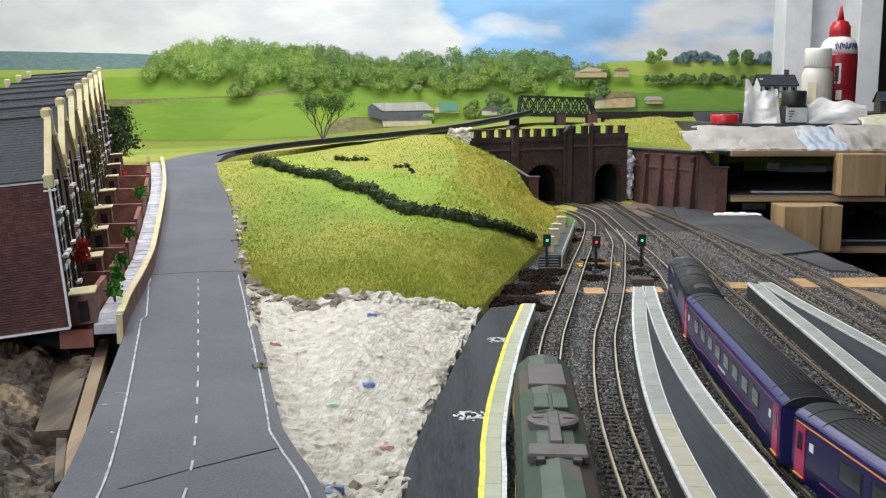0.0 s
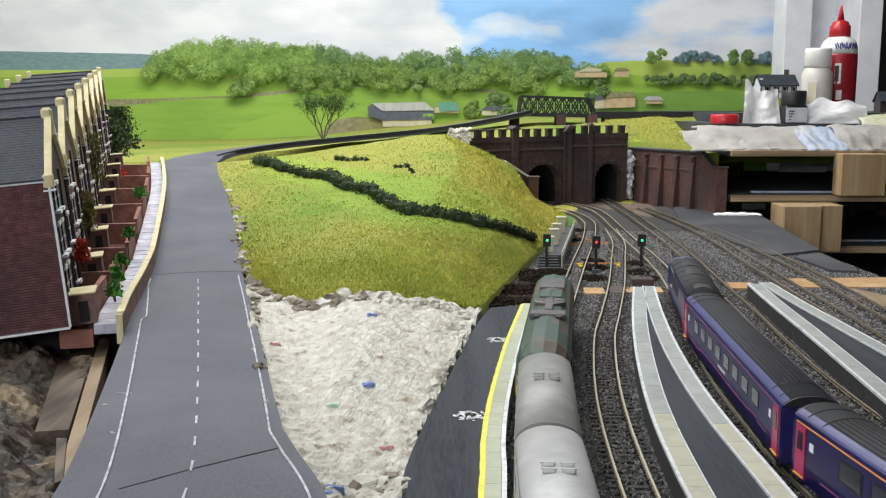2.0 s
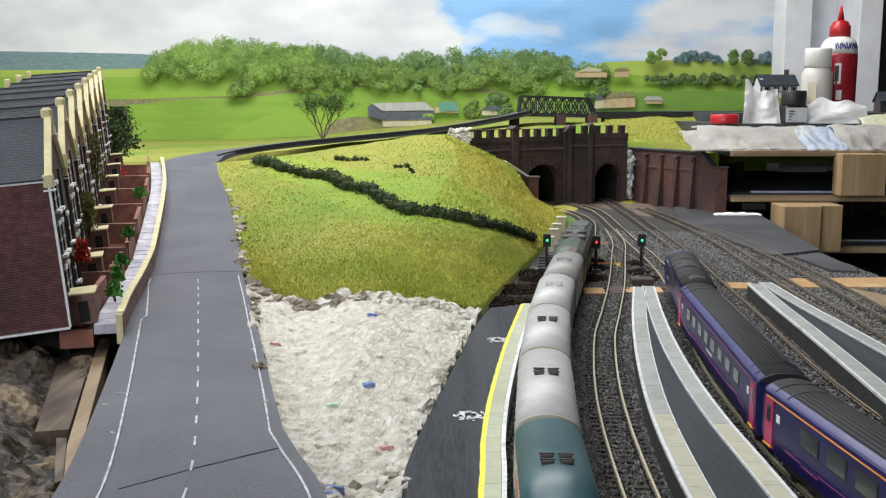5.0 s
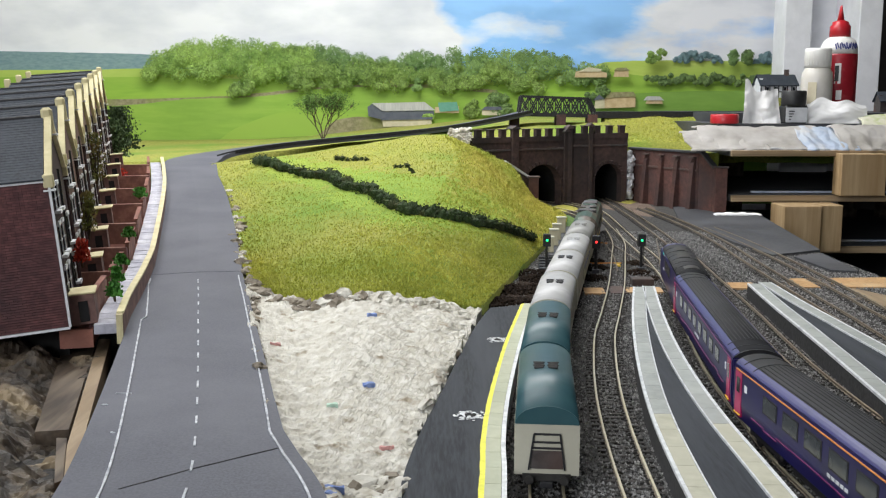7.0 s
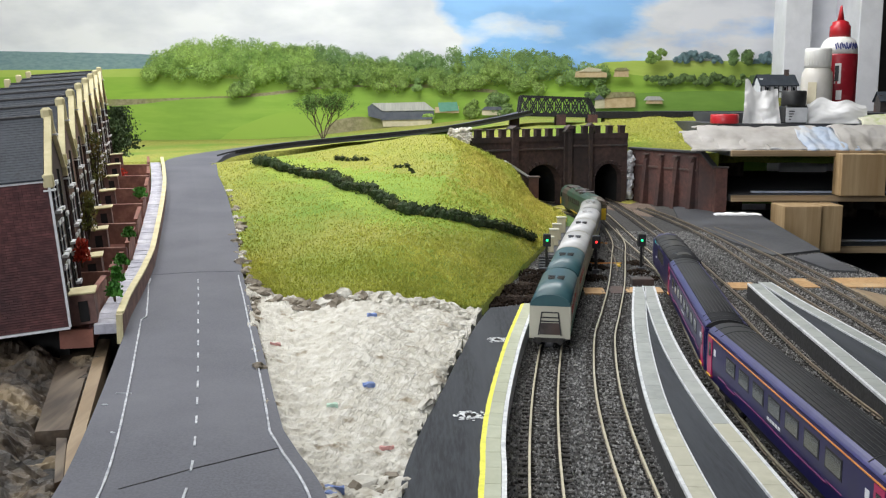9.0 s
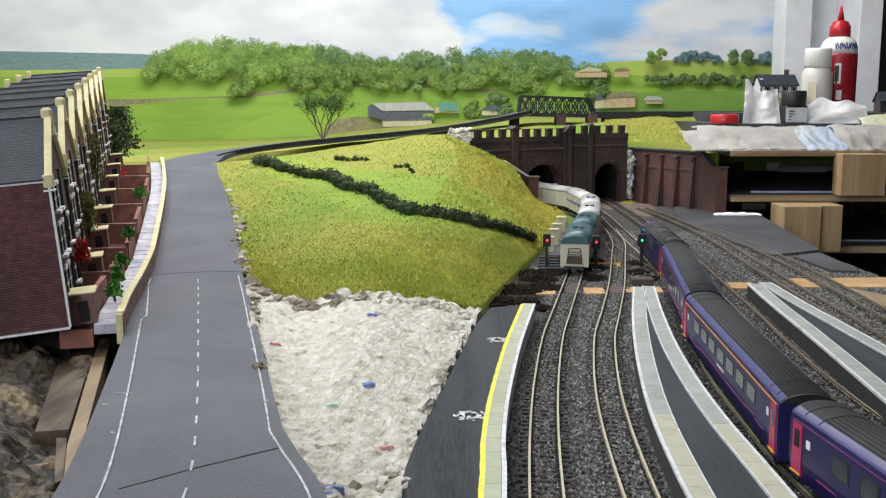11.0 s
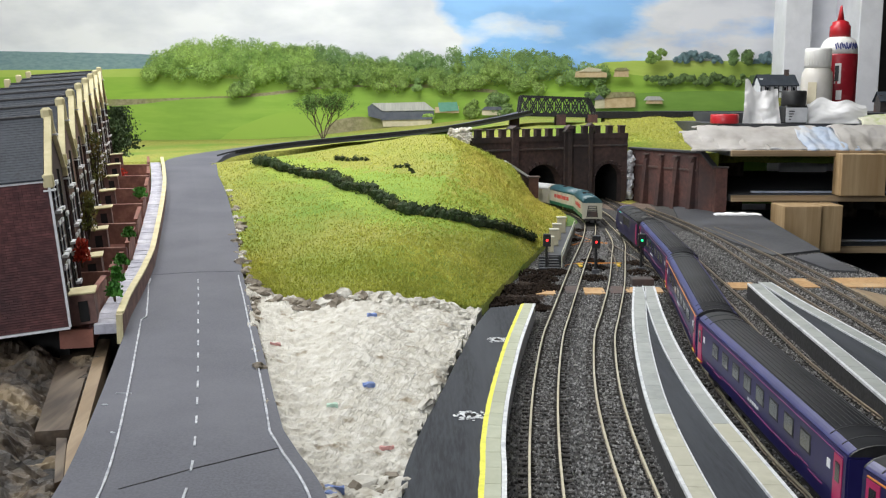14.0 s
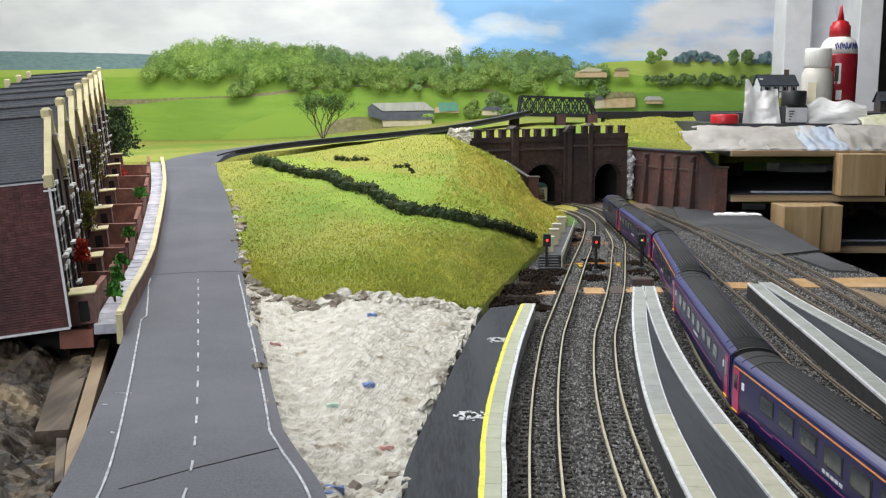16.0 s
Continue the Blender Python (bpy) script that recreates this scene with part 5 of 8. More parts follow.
for _k in range(5):
    _x = 0.012 + _k * (_L - 0.024) / 4
    bm = bmesh.new()
    for x in (_x - 0.0055, _x + 0.0055):
        for y, z in ((0.0, -0.006), (-0.014, -0.006), (-0.006, 0.088), (0.0, 0.098)):
            bm.verts.new((x, y, z))
    bmesh.ops.convex_hull(bm, input=bm.verts[:])
    part("buttress", moved(bm, _m), M["portal_red"], t_)
    part("buttress_cap", moved(box(_x - 0.0075, _x + 0.0075, -0.009, 0.0, 0.0985, 0.1015), _m), M["portal_cap"], t_)
bm = bmesh.new()
for y, z in ((1.884, 0.110), (1.845, 0.08)):
    for dx in (0.0, 0.009):
        bm.verts.new((0.501 + (1.884 - y) * 0.46 + dx, y, z)), bm.verts.new((0.501 + (1.884 - y) * 0.46 + dx, y, -0.006))
bmesh.ops.convex_hull(bm, input=bm.verts[:])
part("sloping_end", bm, M["portal_red"], t_)
part("sloping_coping", bar((0.506, 1.886, 0.1125), (0.5235, 1.846, 0.082), 0.012, 0.004), M["board_black"], t_)
part("end_pier", box(0.519, 0.541, 1.826, 1.846, -0.006, 0.083, 0.0006), M["portal_red"], t_)
part("end_pier_cap", box(0.517, 0.543, 1.824, 1.848, 0.0831, 0.086, 0.0006), M["portal_cap"], t_)
clod("rock_face", "pale crumbled rock joint beside the portal", 0, 1, 0, 1, 26, 0.008, M["paper_label"], 33, patch=lambda u, v: np.array([0.398 + 0.004 * u, 2.058 + 0.01 * u, 0.005 + 0.10 * v]), flatten=1.3)

# weeds and rusty ballast before the arches


def patch_of(name, label, pts, z, material, category):
    """A low mound with an uneven rim."""
    bm = bmesh.new()
    P = spline(pts + [pts[0]], 8)[:-1]
    c = P.mean(axis=0)
    top = bm.verts.new((c[0], c[1], z + 0.003))
    mid = [bm.verts.new((c[0] + (p[0] - c[0]) * 0.6, c[1] + (p[1] - c[1]) * 0.6, z + 0.0025 + 0.001 * noise.noise(Vector((p[0] * 90, p[1] * 90, 0))))) for p in P]
    rim = [bm.verts.new((p[0] + 0.003 * noise.noise(Vector((p[0] * 80, p[1] * 80, 1))), p[1] + 0.004 * noise.noise(Vector((p[0] * 80, p[1] * 80, 5))), z - 0.002)) for p in P]
    n = len(P)
    for k in range(n):
        bm.faces.new((top, mid[k], mid[(k + 1) % n]))
        bm.faces.new((mid[k], rim[k], rim[(k + 1) % n], mid[(k + 1) % n]))
    return tagged(link(name, bm, material, smooth=True), label, category, kind="stuff")


patch_of("peat_bed", "dark brown peat bed beside the signals", PEAT_BED, -0.0062, M["soil"], "soil")
patch_of("weeds", "yellow weeds before the east arch", [(0.3535, 2.156), (0.4122, 2.212), (0.4266, 2.089), (0.3926, 1.991), (0.3666, 2.064)], -0.004, M["weed"], "weeds")
patch_of("weeds", "yellow-green weeds beside the tunnel track", [(0.1977, 1.923), (0.26, 2.039), (0.2826, 1.945), (0.2117, 1.78), (0.1755, 1.734)], -0.0045, M["weed"], "weeds")
patch_of("weeds", "dark green scrub beside the track", [(0.1991, 1.762), (0.2377, 1.819), (0.2437, 1.708), (0.21, 1.641)], -0.004, M["leaf_mid"], "weeds")
patch_of("rusty_ballast", "rusty brown ballast before the tunnels", [(0.2663, 2.089), (0.3488, 2.142), (0.4636, 2.089), (0.4167, 1.734), (0.3644, 1.78), (0.3213, 1.901)], -0.0065, M["rust"], "ballast")
t_ = thing("black_sheet", pose(0, 0, 0), "black board laid flat along the edge of the layout", "board")
part("board", slab([(0.4718, 1.968), (0.5506, 1.859), (0.599, 1.839), (0.5339, 1.344), (0.4507, 1.297), (0.4347, 1.418), (0.4296, 1.572), (0.427, 1.734)], -0.0049, -0.001), M["board_black"], t_)
t_ = thing("black_sheet", pose(0, 0, 0), "torn black board offcut near the sidings", "board")
part("board", slab([(0.4756, 1.287), (0.5259, 1.317), (0.5132, 1.169), (0.4816, 1.177)], -0.0049, -0.0015), M["board_black"], t_)


# crumpled paper strip on the black board
def crumple(name, label, category, centre, a, b, h, turn, material, seed, n=26, m=18, fold=1.0):
    """Cloth or paper lying in folds."""
    c, s = math.cos(turn), math.sin(turn)

    def f(u, v):
        x, y = (u - 0.5) * a, (v - 0.5) * b
        e = min(1.0, 7 * min(u, 1 - u, v, 1 - v))
        wob = 0.12 * noise.noise(Vector((u * 4, v * 4, seed + 3)))
        r = noise.turbulence(Vector((u * 3.1 * fold, v * 3.1 * fold, seed)), 4, True) * h * (0.35 + 0.65 * e)
        x, y = x * (1 + wob), y * (1 + wob)
        return np.array([centre[0] + x * c - y * s, centre[1] + x * s + y * c, centre[2] + r])
    V, Fc = [], []
    for j in range(m + 1):
        for i in range(n + 1):
            V.append(tuple(f(i / n, j / m)))
    for j in range(m):
        for i in range(n):
            Fc.append((j * (n + 1) + i, j * (n + 1) + i + 1, (j + 1) * (n + 1) + i + 1, (j + 1) * (n + 1) + i))
    k = len(V)
    V += [(x, y, z - 0.002) for x, y, z in V]
    ring = [i for i in range(n + 1)] + [j * (n + 1) + n for j in range(1, m + 1)] + [m * (n + 1) + i for i in range(n - 1, -1, -1)] + [j * (n + 1) for j in range(m - 1, 0, -1)]
    for q in range(len(ring)):
        r0, r1 = ring[q], ring[(q + 1) % len(ring)]
        Fc.append((r1, r0, r0 + k, r1 + k))
    return tagged(raw(name, V, Fc, material, smooth=True), label, category)


crumple("paper_strip", "white torn paper strip on the black board", "paper", (*(0.5487, 1.78), 0.0005), 0.085, 0.018, 0.006, -0.05, M["tissue"], 2.0, 30, 8)

# -------------------------------------------------------------- footbridge
t_ = thing("girder_bridge", pose(0, 0, 0), "black lattice girder road bridge above the portal", "bridge")
_p, _q = Vector((0.176, 2.31, 0.181)), Vector((0.366, 2.33, 0.177))
for _o in (-0.018, 0.03):
    a, b = _p + Vector((0, _o, 0)), _q + Vector((0, _o, 0))
    part("bottom_chord", bar(a, b, 0.006, 0.009), M["iron"], t_)
    part("top_chord", bar(a.lerp(b, 0.05) + Vector((0, 0, 0.0420)), a.lerp(b, 0.90) + Vector((0, 0, 0.0400)), 0.006, 0.0055), M["iron"], t_)
    part("end_post", bar(a.lerp(b, 0.05) + Vector((0, 0, 0.0420)), a.lerp(b, 0.02), 0.006), M["iron"], t_)
    part("end_post", bar(a.lerp(b, 0.9) + Vector((0, 0, 0.0400)), b, 0.006), M["iron"], t_)
    for k in range(8):
        u = 0.05 + k * 0.106
        part("brace", bar(a.lerp(b, u) + Vector((0, 0, 0.0410)), a.lerp(b, u + 0.106), 0.0028), M["iron"], t_)
        part("brace", bar(a.lerp(b, u + 0.106) + Vector((0, 0, 0.0410)), a.lerp(b, u), 0.0028), M["iron"], t_)
        part("upright", bar(a.lerp(b, u + 0.106) + Vector((0, 0, 0.0410)), a.lerp(b, u + 0.106), 0.0022), M["iron"], t_)
part("deck", bar(_p + Vector((0, 0.006, -0.002)), _q + Vector((0, 0.006, -0.002)), 0.05, 0.004), M["iron"], t_)
for _x in (0.17, 0.28, 0.355):
    part("pier", box(_x - 0.011, _x + 0.011, 2.295, 2.345, -0.004, 0.180), M["portal_red"], t_)
structure("approach_road", slab([(0.362, 2.30), (0.9, 2.36), (0.9, 2.43), (0.362, 2.37)], 0.172, 0.187), M["iron"], "dark road deck leading away from the bridge", "road")
structure("grass_slope", slab([(0.425, 2.11), (0.518, 1.905), (0.545, 1.905), (0.545, 2.30), (0.43, 2.28)], 0.06, 0.1075), M["grass_bed"], "grassy embankment behind the retaining wall", "hill")


def back_slope():
    def f(u, v):
        x = 0.385 + u * 0.5
        y = 2.10 + v * 0.26 - 0.02 * u
        return np.array([x, y, 0.119 + v * 0.062 + 0.004 * fbm(x, y, 14, 8)])
    V, Fc = sheet(f, 30, 16, 0.04, False)
    tagged(raw("grass_slope", V, Fc, M["grass_bed"], smooth=True), "grassy slope climbing to the bridge road", "hill", kind="structure")
    rng = np.random.default_rng(5)
    V, Fc = [], []
    for u, v, h, a in zip(rng.random(16000), rng.random(16000), rng.random(16000), rng.random(16000) * 6.28):
        p = f(u, v)
        s, w = 0.0016 + 0.0022 * h, 0.0008
        q = len(V)
        V += [(p[0] - math.cos(a) * w, p[1] - math.sin(a) * w, p[2]), (p[0] + math.cos(a) * w, p[1] + math.sin(a) * w, p[2]), (p[0] + math.sin(a) * s * 0.5, p[1] - math.cos(a) * s * 0.5, p[2] + s)]
        Fc.append((q, q + 1, q + 2))
    tagged(raw("static_grass", V, Fc, M["blade_lime"]), "yellow-green grass on the slope behind the wall", "grass", kind="stuff")

    def g(u, v):
        x = -0.03 + u * 0.42
        y = 2.05 + v * 0.22 + 0.0 * u
        return np.array([x, y, 0.118 + v * (0.025 + 0.02 * u) + 0.004 * fbm(x, y, 18, 3)])
    V, Fc = sheet(g, 30, 12, 0.02, False)
    tagged(raw("grass_slope", V, Fc, M["grass_bed"], smooth=True), "rough grass behind the castle portal", "hill", kind="structure")


back_slope()

# meadow strip from the road to the backscene
def meadow():
    def f(u, v):
        x = -1.5 + u * 3.0
        s0 = np.array([-0.9, -0.55, -0.40, -0.23, -0.02, 0.2, 0.95])
        y0 = float(np.interp(x, s0, [1.7, 1.98, 2.09, 2.16, 2.25, 2.33, 2.42]))
        z0 = float(np.interp(x, s0, [0.09, 0.095, 0.105, 0.122, 0.142, 0.165, 0.16]))
        y = y0 + v * (2.99 - y0)
        return np.array([x, y, z0 - 0.006 + v * 0.012 + 0.003 * fbm(x, y, 9, 1)])
    V, Fc = sheet(f, 70, 24, 0.03, False)
    tagged(raw("meadow", V, Fc, M["grass_bed"], smooth=True), "strip of green meadow running up to the painted backscene", "meadow", kind="structure")


meadow()

# ----------------------------------------------------- decks east of the layout
def deck(name, x0, x1, y0, y1, z, th, label):
    t = thing(name, pose(0, 0, 0), label, "shelf board")
    part("board", box(x0, x1, y0 + 0.008, y1, z - th, z), M["board_black"], t)
    part("front_edge", box(x0, x1, y0, y0 + 0.0078, z - th, z - 0.001, 0.0006), M["ply"], t, "plywood edge")
    return t


deck("helix_deck", 0.545, 1.6, 1.82, 2.3, 0.118, 0.012, "upper plywood deck carrying bottles and cloths")
deck("helix_deck", 0.548, 1.6, 1.82, 2.5, 0.033, 0.013, "middle plywood deck in the shadow under the upper one")
deck("helix_deck", 0.60, 1.6, 1.84, 2.5, -0.068, 0.014, "lower plywood deck with a lifted edge")
deck("helix_deck", 0.62, 1.6, 1.84, 2.5, -0.145, 0.014, "lowest plywood deck near the board edge")


def block(label, x0, x1, y0, y1, z0, z1):
    t = thing("wood_block", pose(0, 0, 0), label, "wood block", "pine blocks between the decks")
    part("block", box(x0, x1, y0, y1, z0, z1, 0.0012), M["pine"], t)


block("upright pine block between upper and middle decks", 0.742, 0.826, 1.79, 1.83, 0.0335, 0.112)
block("square pine block under the middle deck", 0.622, 0.690, 1.74, 1.815, -0.067, 0.0195)
block("pine block end standing behind the square one", 0.691, 0.735, 1.755, 1.815, -0.067, 0.0195)
for _i, (_x, _z) in enumerate(((0.69, 0.075), (1.06, 0.07), (0.66, -0.02), (0.97, -0.03))):
    t_ = thing("wood_batten", pose(0, 0, 0), "dark timber post behind the decks", "post", "posts under the decks")
    part("post", box(_x, _x + 0.035, 2.32, 2.35, -0.99, 0.105), M["old_wood"], t_)
for _z, _y in ((0.0345, 1.86), (-0.0665, 1.9), (0.1195, 1.84)):
    t_ = thing("track_strip", pose(0, 0, 0), "pale blue strip lying along the deck edge", "strip")
    part("strip", box(0.60, 1.5, _y, _y + 0.012, _z - 0.001, _z + 0.002), M["cloth_blue"] if _z < 0.1 else M["paper_label"], t_)
# Added white sheets stand in for daylight showing through behind the decks.
for _x0, _x1, _z0, _z1 in ((0.86, 0.98, 0.05, 0.105), (0.655, 0.71, 0.0, 0.02), (0.97, 1.02, -0.055, -0.03), (1.04, 1.06, -0.11, -0.07), (1.2, 1.3, 0.05, 0.1)):
    t_ = thing("paper_sheet", pose(0, 0, 0), "white sheet standing in for daylight seen behind the decks", "paper")
    part("sheet", box(_x0, _x1, 2.46, 2.463, _z0 - 0.02, _z1), M["tissue"], t_)
# table frame holding everything up
for _x in (-0.85, 0.46, 1.5):
    for _y in (-1.9, 2.15):
        t_ = thing("table_leg", pose(0, 0, 0), "square timber leg under the baseboard", "table leg", "legs of the layout")
        part("leg", box(_x - 0.025, _x + 0.025, _y - 0.025, _y + 0.025, -1.0, -0.031 if _x < 1 else -0.16), M["raw_wood"], t_)

# ------------------------------------------- bottles, tissues and cloths
ZD, ZL = 0.186, 0.1655


def bottle_red():
    t = thing("glue_bottle", pose(0.829, 2.05, ZD) @ Matrix.Diagonal((1.12, 1.12, 1.22, 1)), "red glue bottle with white shoulder and pointed nozzle", "bottle")
    r = 0.0335
    part("sleeve", lathe([(r * 0.94, 0.0), (r, 0.004), (r, 0.096), (r * 0.99, 0.099)], 32), M["red_label"], t, "crimson sleeve", True)
    part("shoulder", lathe([(r * 0.985, 0.0992), (r * 0.96, 0.112), (r * 0.82, 0.122), (r * 0.56, 0.128)], 32), M["white_plastic"], t, "white shoulder with marker writing", True)
    part("collar", lathe([(0.0185, 0.1281), (0.0185, 0.146), (0.0150, 0.149), (0.0145, 0.153), (0.0075, 0.156)], 28), M["red_plastic"], t, "ribbed red collar", True)
    part("nozzle", lathe([(0.0062, 0.156), (0.0032, 0.172), (0.0016, 0.181)], 20), M["red_plastic"], t, "pointed red nozzle", True)
    rng = random.Random(4)
    for k in range(6):
        a = -math.pi / 2 - 0.55 + k * 0.24
        for q in range(2):
            b = box(-0.0012, 0.0012, -0.0004, 0.0004, -0.005, 0.005)
            b.transform(Matrix.Translation((0.0325 * math.cos(a + q * 0.1), 0.0325 * math.sin(a + q * 0.1), 0.111 + q * 0.002)) @ Matrix.Rotation(a + math.pi / 2, 4, "Z") @ Matrix.Rotation(rng.uniform(-0.5, 0.5), 4, "Y") @ Matrix.Rotation(-0.25, 4, "X"))
            part("ink_stroke", b, M["blue_ink"], t)
    for a, z, w, h, m in ((-1.95, 0.066, 0.011, 0.034, "white_plastic"), (-2.0, 0.066, 0.007, 0.026, "black"), (-1.93, 0.05, 0.008, 0.006, "red_plastic"), (-1.85, 0.03, 0.010, 0.016, "tissue")):
        b = box(-w / 2, w / 2, -0.0004, 0.0006, -h / 2, h / 2)
        b.transform(Matrix.Translation(((r + 0.0004 + 0.0003 * (m == "black")) * math.cos(a), (r + 0.0004 + 0.0003 * (m == "black")) * math.sin(a), z)) @ Matrix.Rotation(a + math.pi / 2, 4, "Z"))
        part("label_mark", b, M[m], t)


def bottle_white():
    t = thing("plastic_bottle", pose(0.765, 1.995, ZD) @ Matrix.Diagonal((1.08, 1.08, 1.34, 1)), "ivory plastic bottle with wide ribbed cap", "bottle")
    r = 0.0285
    part("body", lathe([(r * 0.95, 0.0), (r, 0.004), (r, 0.052), (r * 0.96, 0.060), (r * 0.82, 0.066), (r * 0.80, 0.068)], 32), M["ivory_plastic"], t, "", True)
    part("cap", lathe([(r * 0.84, 0.0681), (r * 0.85, 0.094), (r * 0.80, 0.097), (r * 0.3, 0.0975)], 32), M["white_plastic"], t, "white cap", True)
    for k in range(28):
        a = 2 * math.pi * k / 28
        b = box(-0.0006, 0.0006, -0.0003, 0.0005, 0.071, 0.092)
        b.transform(Matrix.Translation((r * 0.845 * math.cos(a), r * 0.845 * math.sin(a), 0)) @ Matrix.Rotation(a + math.pi / 2, 4, "Z"))
        part("rib", b, M["white_plastic"], t)
    b = box(-0.008, 0.008, -0.0003, 0.0006, 0.014, 0.046)
    b.transform(Matrix.Translation((r * math.cos(-2.2), r * math.sin(-2.2), 0)) @ Matrix.Rotation(-2.2 + math.pi / 2, 4, "Z"))
    part("label", b, M["beige_label"], t, "blank beige label")


def jar_black():
    t = thing("paint_jar", pose(0.7055, 1.955, ZL) @ Matrix.Diagonal((1.1, 1.0, 1.05, 1)), "small square jar with black cap and grey label", "jar")
    part("glass", box(-0.021, 0.021, -0.02, 0.02, 0.0, 0.034, 0.003), M["black"], t)
    part("label", box(-0.0195, 0.0195, -0.0208, -0.0201, 0.002, 0.030), M["paper_label"], t, "grey paper label")
    for k in range(4):
        part("print_bar", box(-0.014, -0.010 + 0.002 * k, -0.0213, -0.0209, 0.007 + k * 0.005, 0.009 + k * 0.005), M["black"], t)
    part("cap", lathe([(0.0215, 0.0341), (0.0222, 0.036), (0.0222, 0.060), (0.0205, 0.062)], 28), M["black"], t, "black screw cap", True)


bottle_red()
bottle_white()
jar_black()
t_ = thing("bottle_cap", pose(0.565, 1.945, ZL), "flat red plastic lid lying upside down", "lid")
part("lid", lathe([(0.0272, 0.0), (0.0278, 0.002), (0.0278, 0.017), (0.0262, 0.0185)], 32), M["red_plastic"], t_, "", True)


def tissue(x, y, w, h, seed, label):
    """A stiff crumpled tissue standing on the deck."""
    def f(u, v):
        X = x + (u - 0.5) * w * (1 - 0.15 * v)
        Z = ZL + v * h * (0.78 + 0.3 * noise.noise(Vector((u * 3.0, seed, 0))))
        Y = y + 0.009 * noise.noise(Vector((u * 3, v * 2, seed))) + 0.0018 * noise.noise(Vector((u * 11, v * 9, seed))) + 0.01 * v
        return np.array([X, Y, Z])
    V, Fc = [], []
    n = 24
    for j in range(n + 1):
        for i in range(n + 1):
            V.append(tuple(f(i / n, j / n)))
    for j in range(n):
        for i in range(n):
            a = j * (n + 1) + i
            Fc.append((a, a + 1, a + n + 2, a + n + 1))
    k = len(V)
    V += [(a, b + 0.0015, c) for a, b, c in V]
    Fc += [tuple(q + k for q in reversed(fc)) for fc in Fc]
    tagged(raw("tissue", V, Fc, M["tissue"], smooth=True), label, "tissue", "tissues")


tissue(0.643, 1.955, 0.078, 0.092, 1.5, "white crumpled tissue standing beside the black jar")
tissue(0.79, 1.94, 0.135, 0.062, 4.5, "white folded tissue lying against the bottles")
structure("ledge", box(0.546, 1.6, 1.925, 2.30, 0.1182, ZL), M["board_black"], "low ledge carrying bottles behind the cloths", "ledge")
structure("far_plateau", box(0.60, 1.6, 1.985, 2.90, ZL + 0.0004, ZD), M["board_black"], "raised far board behind the decks", "board")


def drape(name, label, x0, x1, y0, y1, z0, z1, material, seed, over=0.012):
    """A cloth hanging in folds from the ledge down to the deck edge."""
    def f(u, v):
        x = x0 + (x1 - x0) * u + 0.012 * noise.noise(Vector((v * 3, u * 2, seed)))
        k = v * v * (3 - 2 * v)
        fold = noise.turbulence(Vector((u * 2.4, v * 2.2, seed)), 4, True) * 0.012
        edge = 0.012 * noise.noise(Vector((u * 6, seed, 1)))
        return np.array([x, y0 + (y1 - y0) * v - fold * 0.7 + edge * (1 - v), z0 + (z1 - z0) * k + fold * 0.55 * (0.3 + v) + over * math.sin(math.pi * v)])
    V, Fc = sheet(f, 60, 26, 0.003, False)
    tagged(raw(name, V, Fc, material, smooth=True), label, "cloth")


drape("cloth", "crumpled pale grey paper towel over the deck edge", 0.47, 0.62, 1.83, 1.93, 0.118, 0.148, M["cloth"], 3.0, 0.004)
drape("cloth", "grey-beige cloth heaped at the deck edge", 0.50, 0.74, 1.835, 1.95, 0.119, 0.158, M["cloth"], 7.0, 0.006)
drape("cloth", "pale blue rag among the cloths", 0.69, 0.79, 1.825, 1.93, 0.119, 0.156, M["cloth_blue"], 17.0, 0.004)
drape("cloth", "beige cloth folded under the tissue", 0.76, 0.88, 1.823, 1.93, 0.119, 0.158, M["cloth"], 21.0)
drape("cloth", "pastel printed cloth draped over the ledge", 0.83, 1.08, 1.84, 1.96, 0.119, 0.176, M["cloth_print"], 14.0, 0.006)


def cottage(x, y, z, turn, s, label, wall, timber):
    t = thing("model_cottage", pose(x, y, z, 0, 0, turn), label, "model house")
    part("walls", box(-0.06 * s, 0.06 * s, -0.03 * s, 0.03 * s, 0, 0.04 * s), M[wall], t)
    for sg in (-1, 1):
        part("roof", moved(box(-0.064 * s, 0.064 * s, -0.026 * s, 0.026 * s, 0, 0.003), Matrix.Translation((0, sg * 0.018 * s, 0.054 * s)) @ Matrix.Rotation(-sg * 0.75, 4, "X")), M["slate"], t)
    part("chimney", box(0.03 * s, 0.042 * s, -0.006 * s, 0.006 * s, 0.06 * s, 0.09 * s), M["portal_cap"], t)
    part("gable", box(-0.0595 * s, -0.050 * s, -0.02 * s, 0.02 * s, 0.04 * s, 0.062 * s), M[wall], t)
    for k in range(9):
        part("timber", box((-0.06 + k * 0.0145) * s, (-0.0568 + k * 0.0145) * s, -0.0313 * s, -0.0301 * s, 0.0, 0.04 * s), M[timber], t)
    part("timber", box(-0.06 * s, 0.06 * s, -0.0314 * s, -0.0302 * s, 0.017 * s, 0.0205 * s), M[timber], t)
    for k in range(4):
        part("window", box((-0.041 + k * 0.029) * s, (-0.033 + k * 0.029) * s, -0.0312 * s, -0.0302 * s, 0.023 * s, 0.034 * s), M["dark_glass"], t)


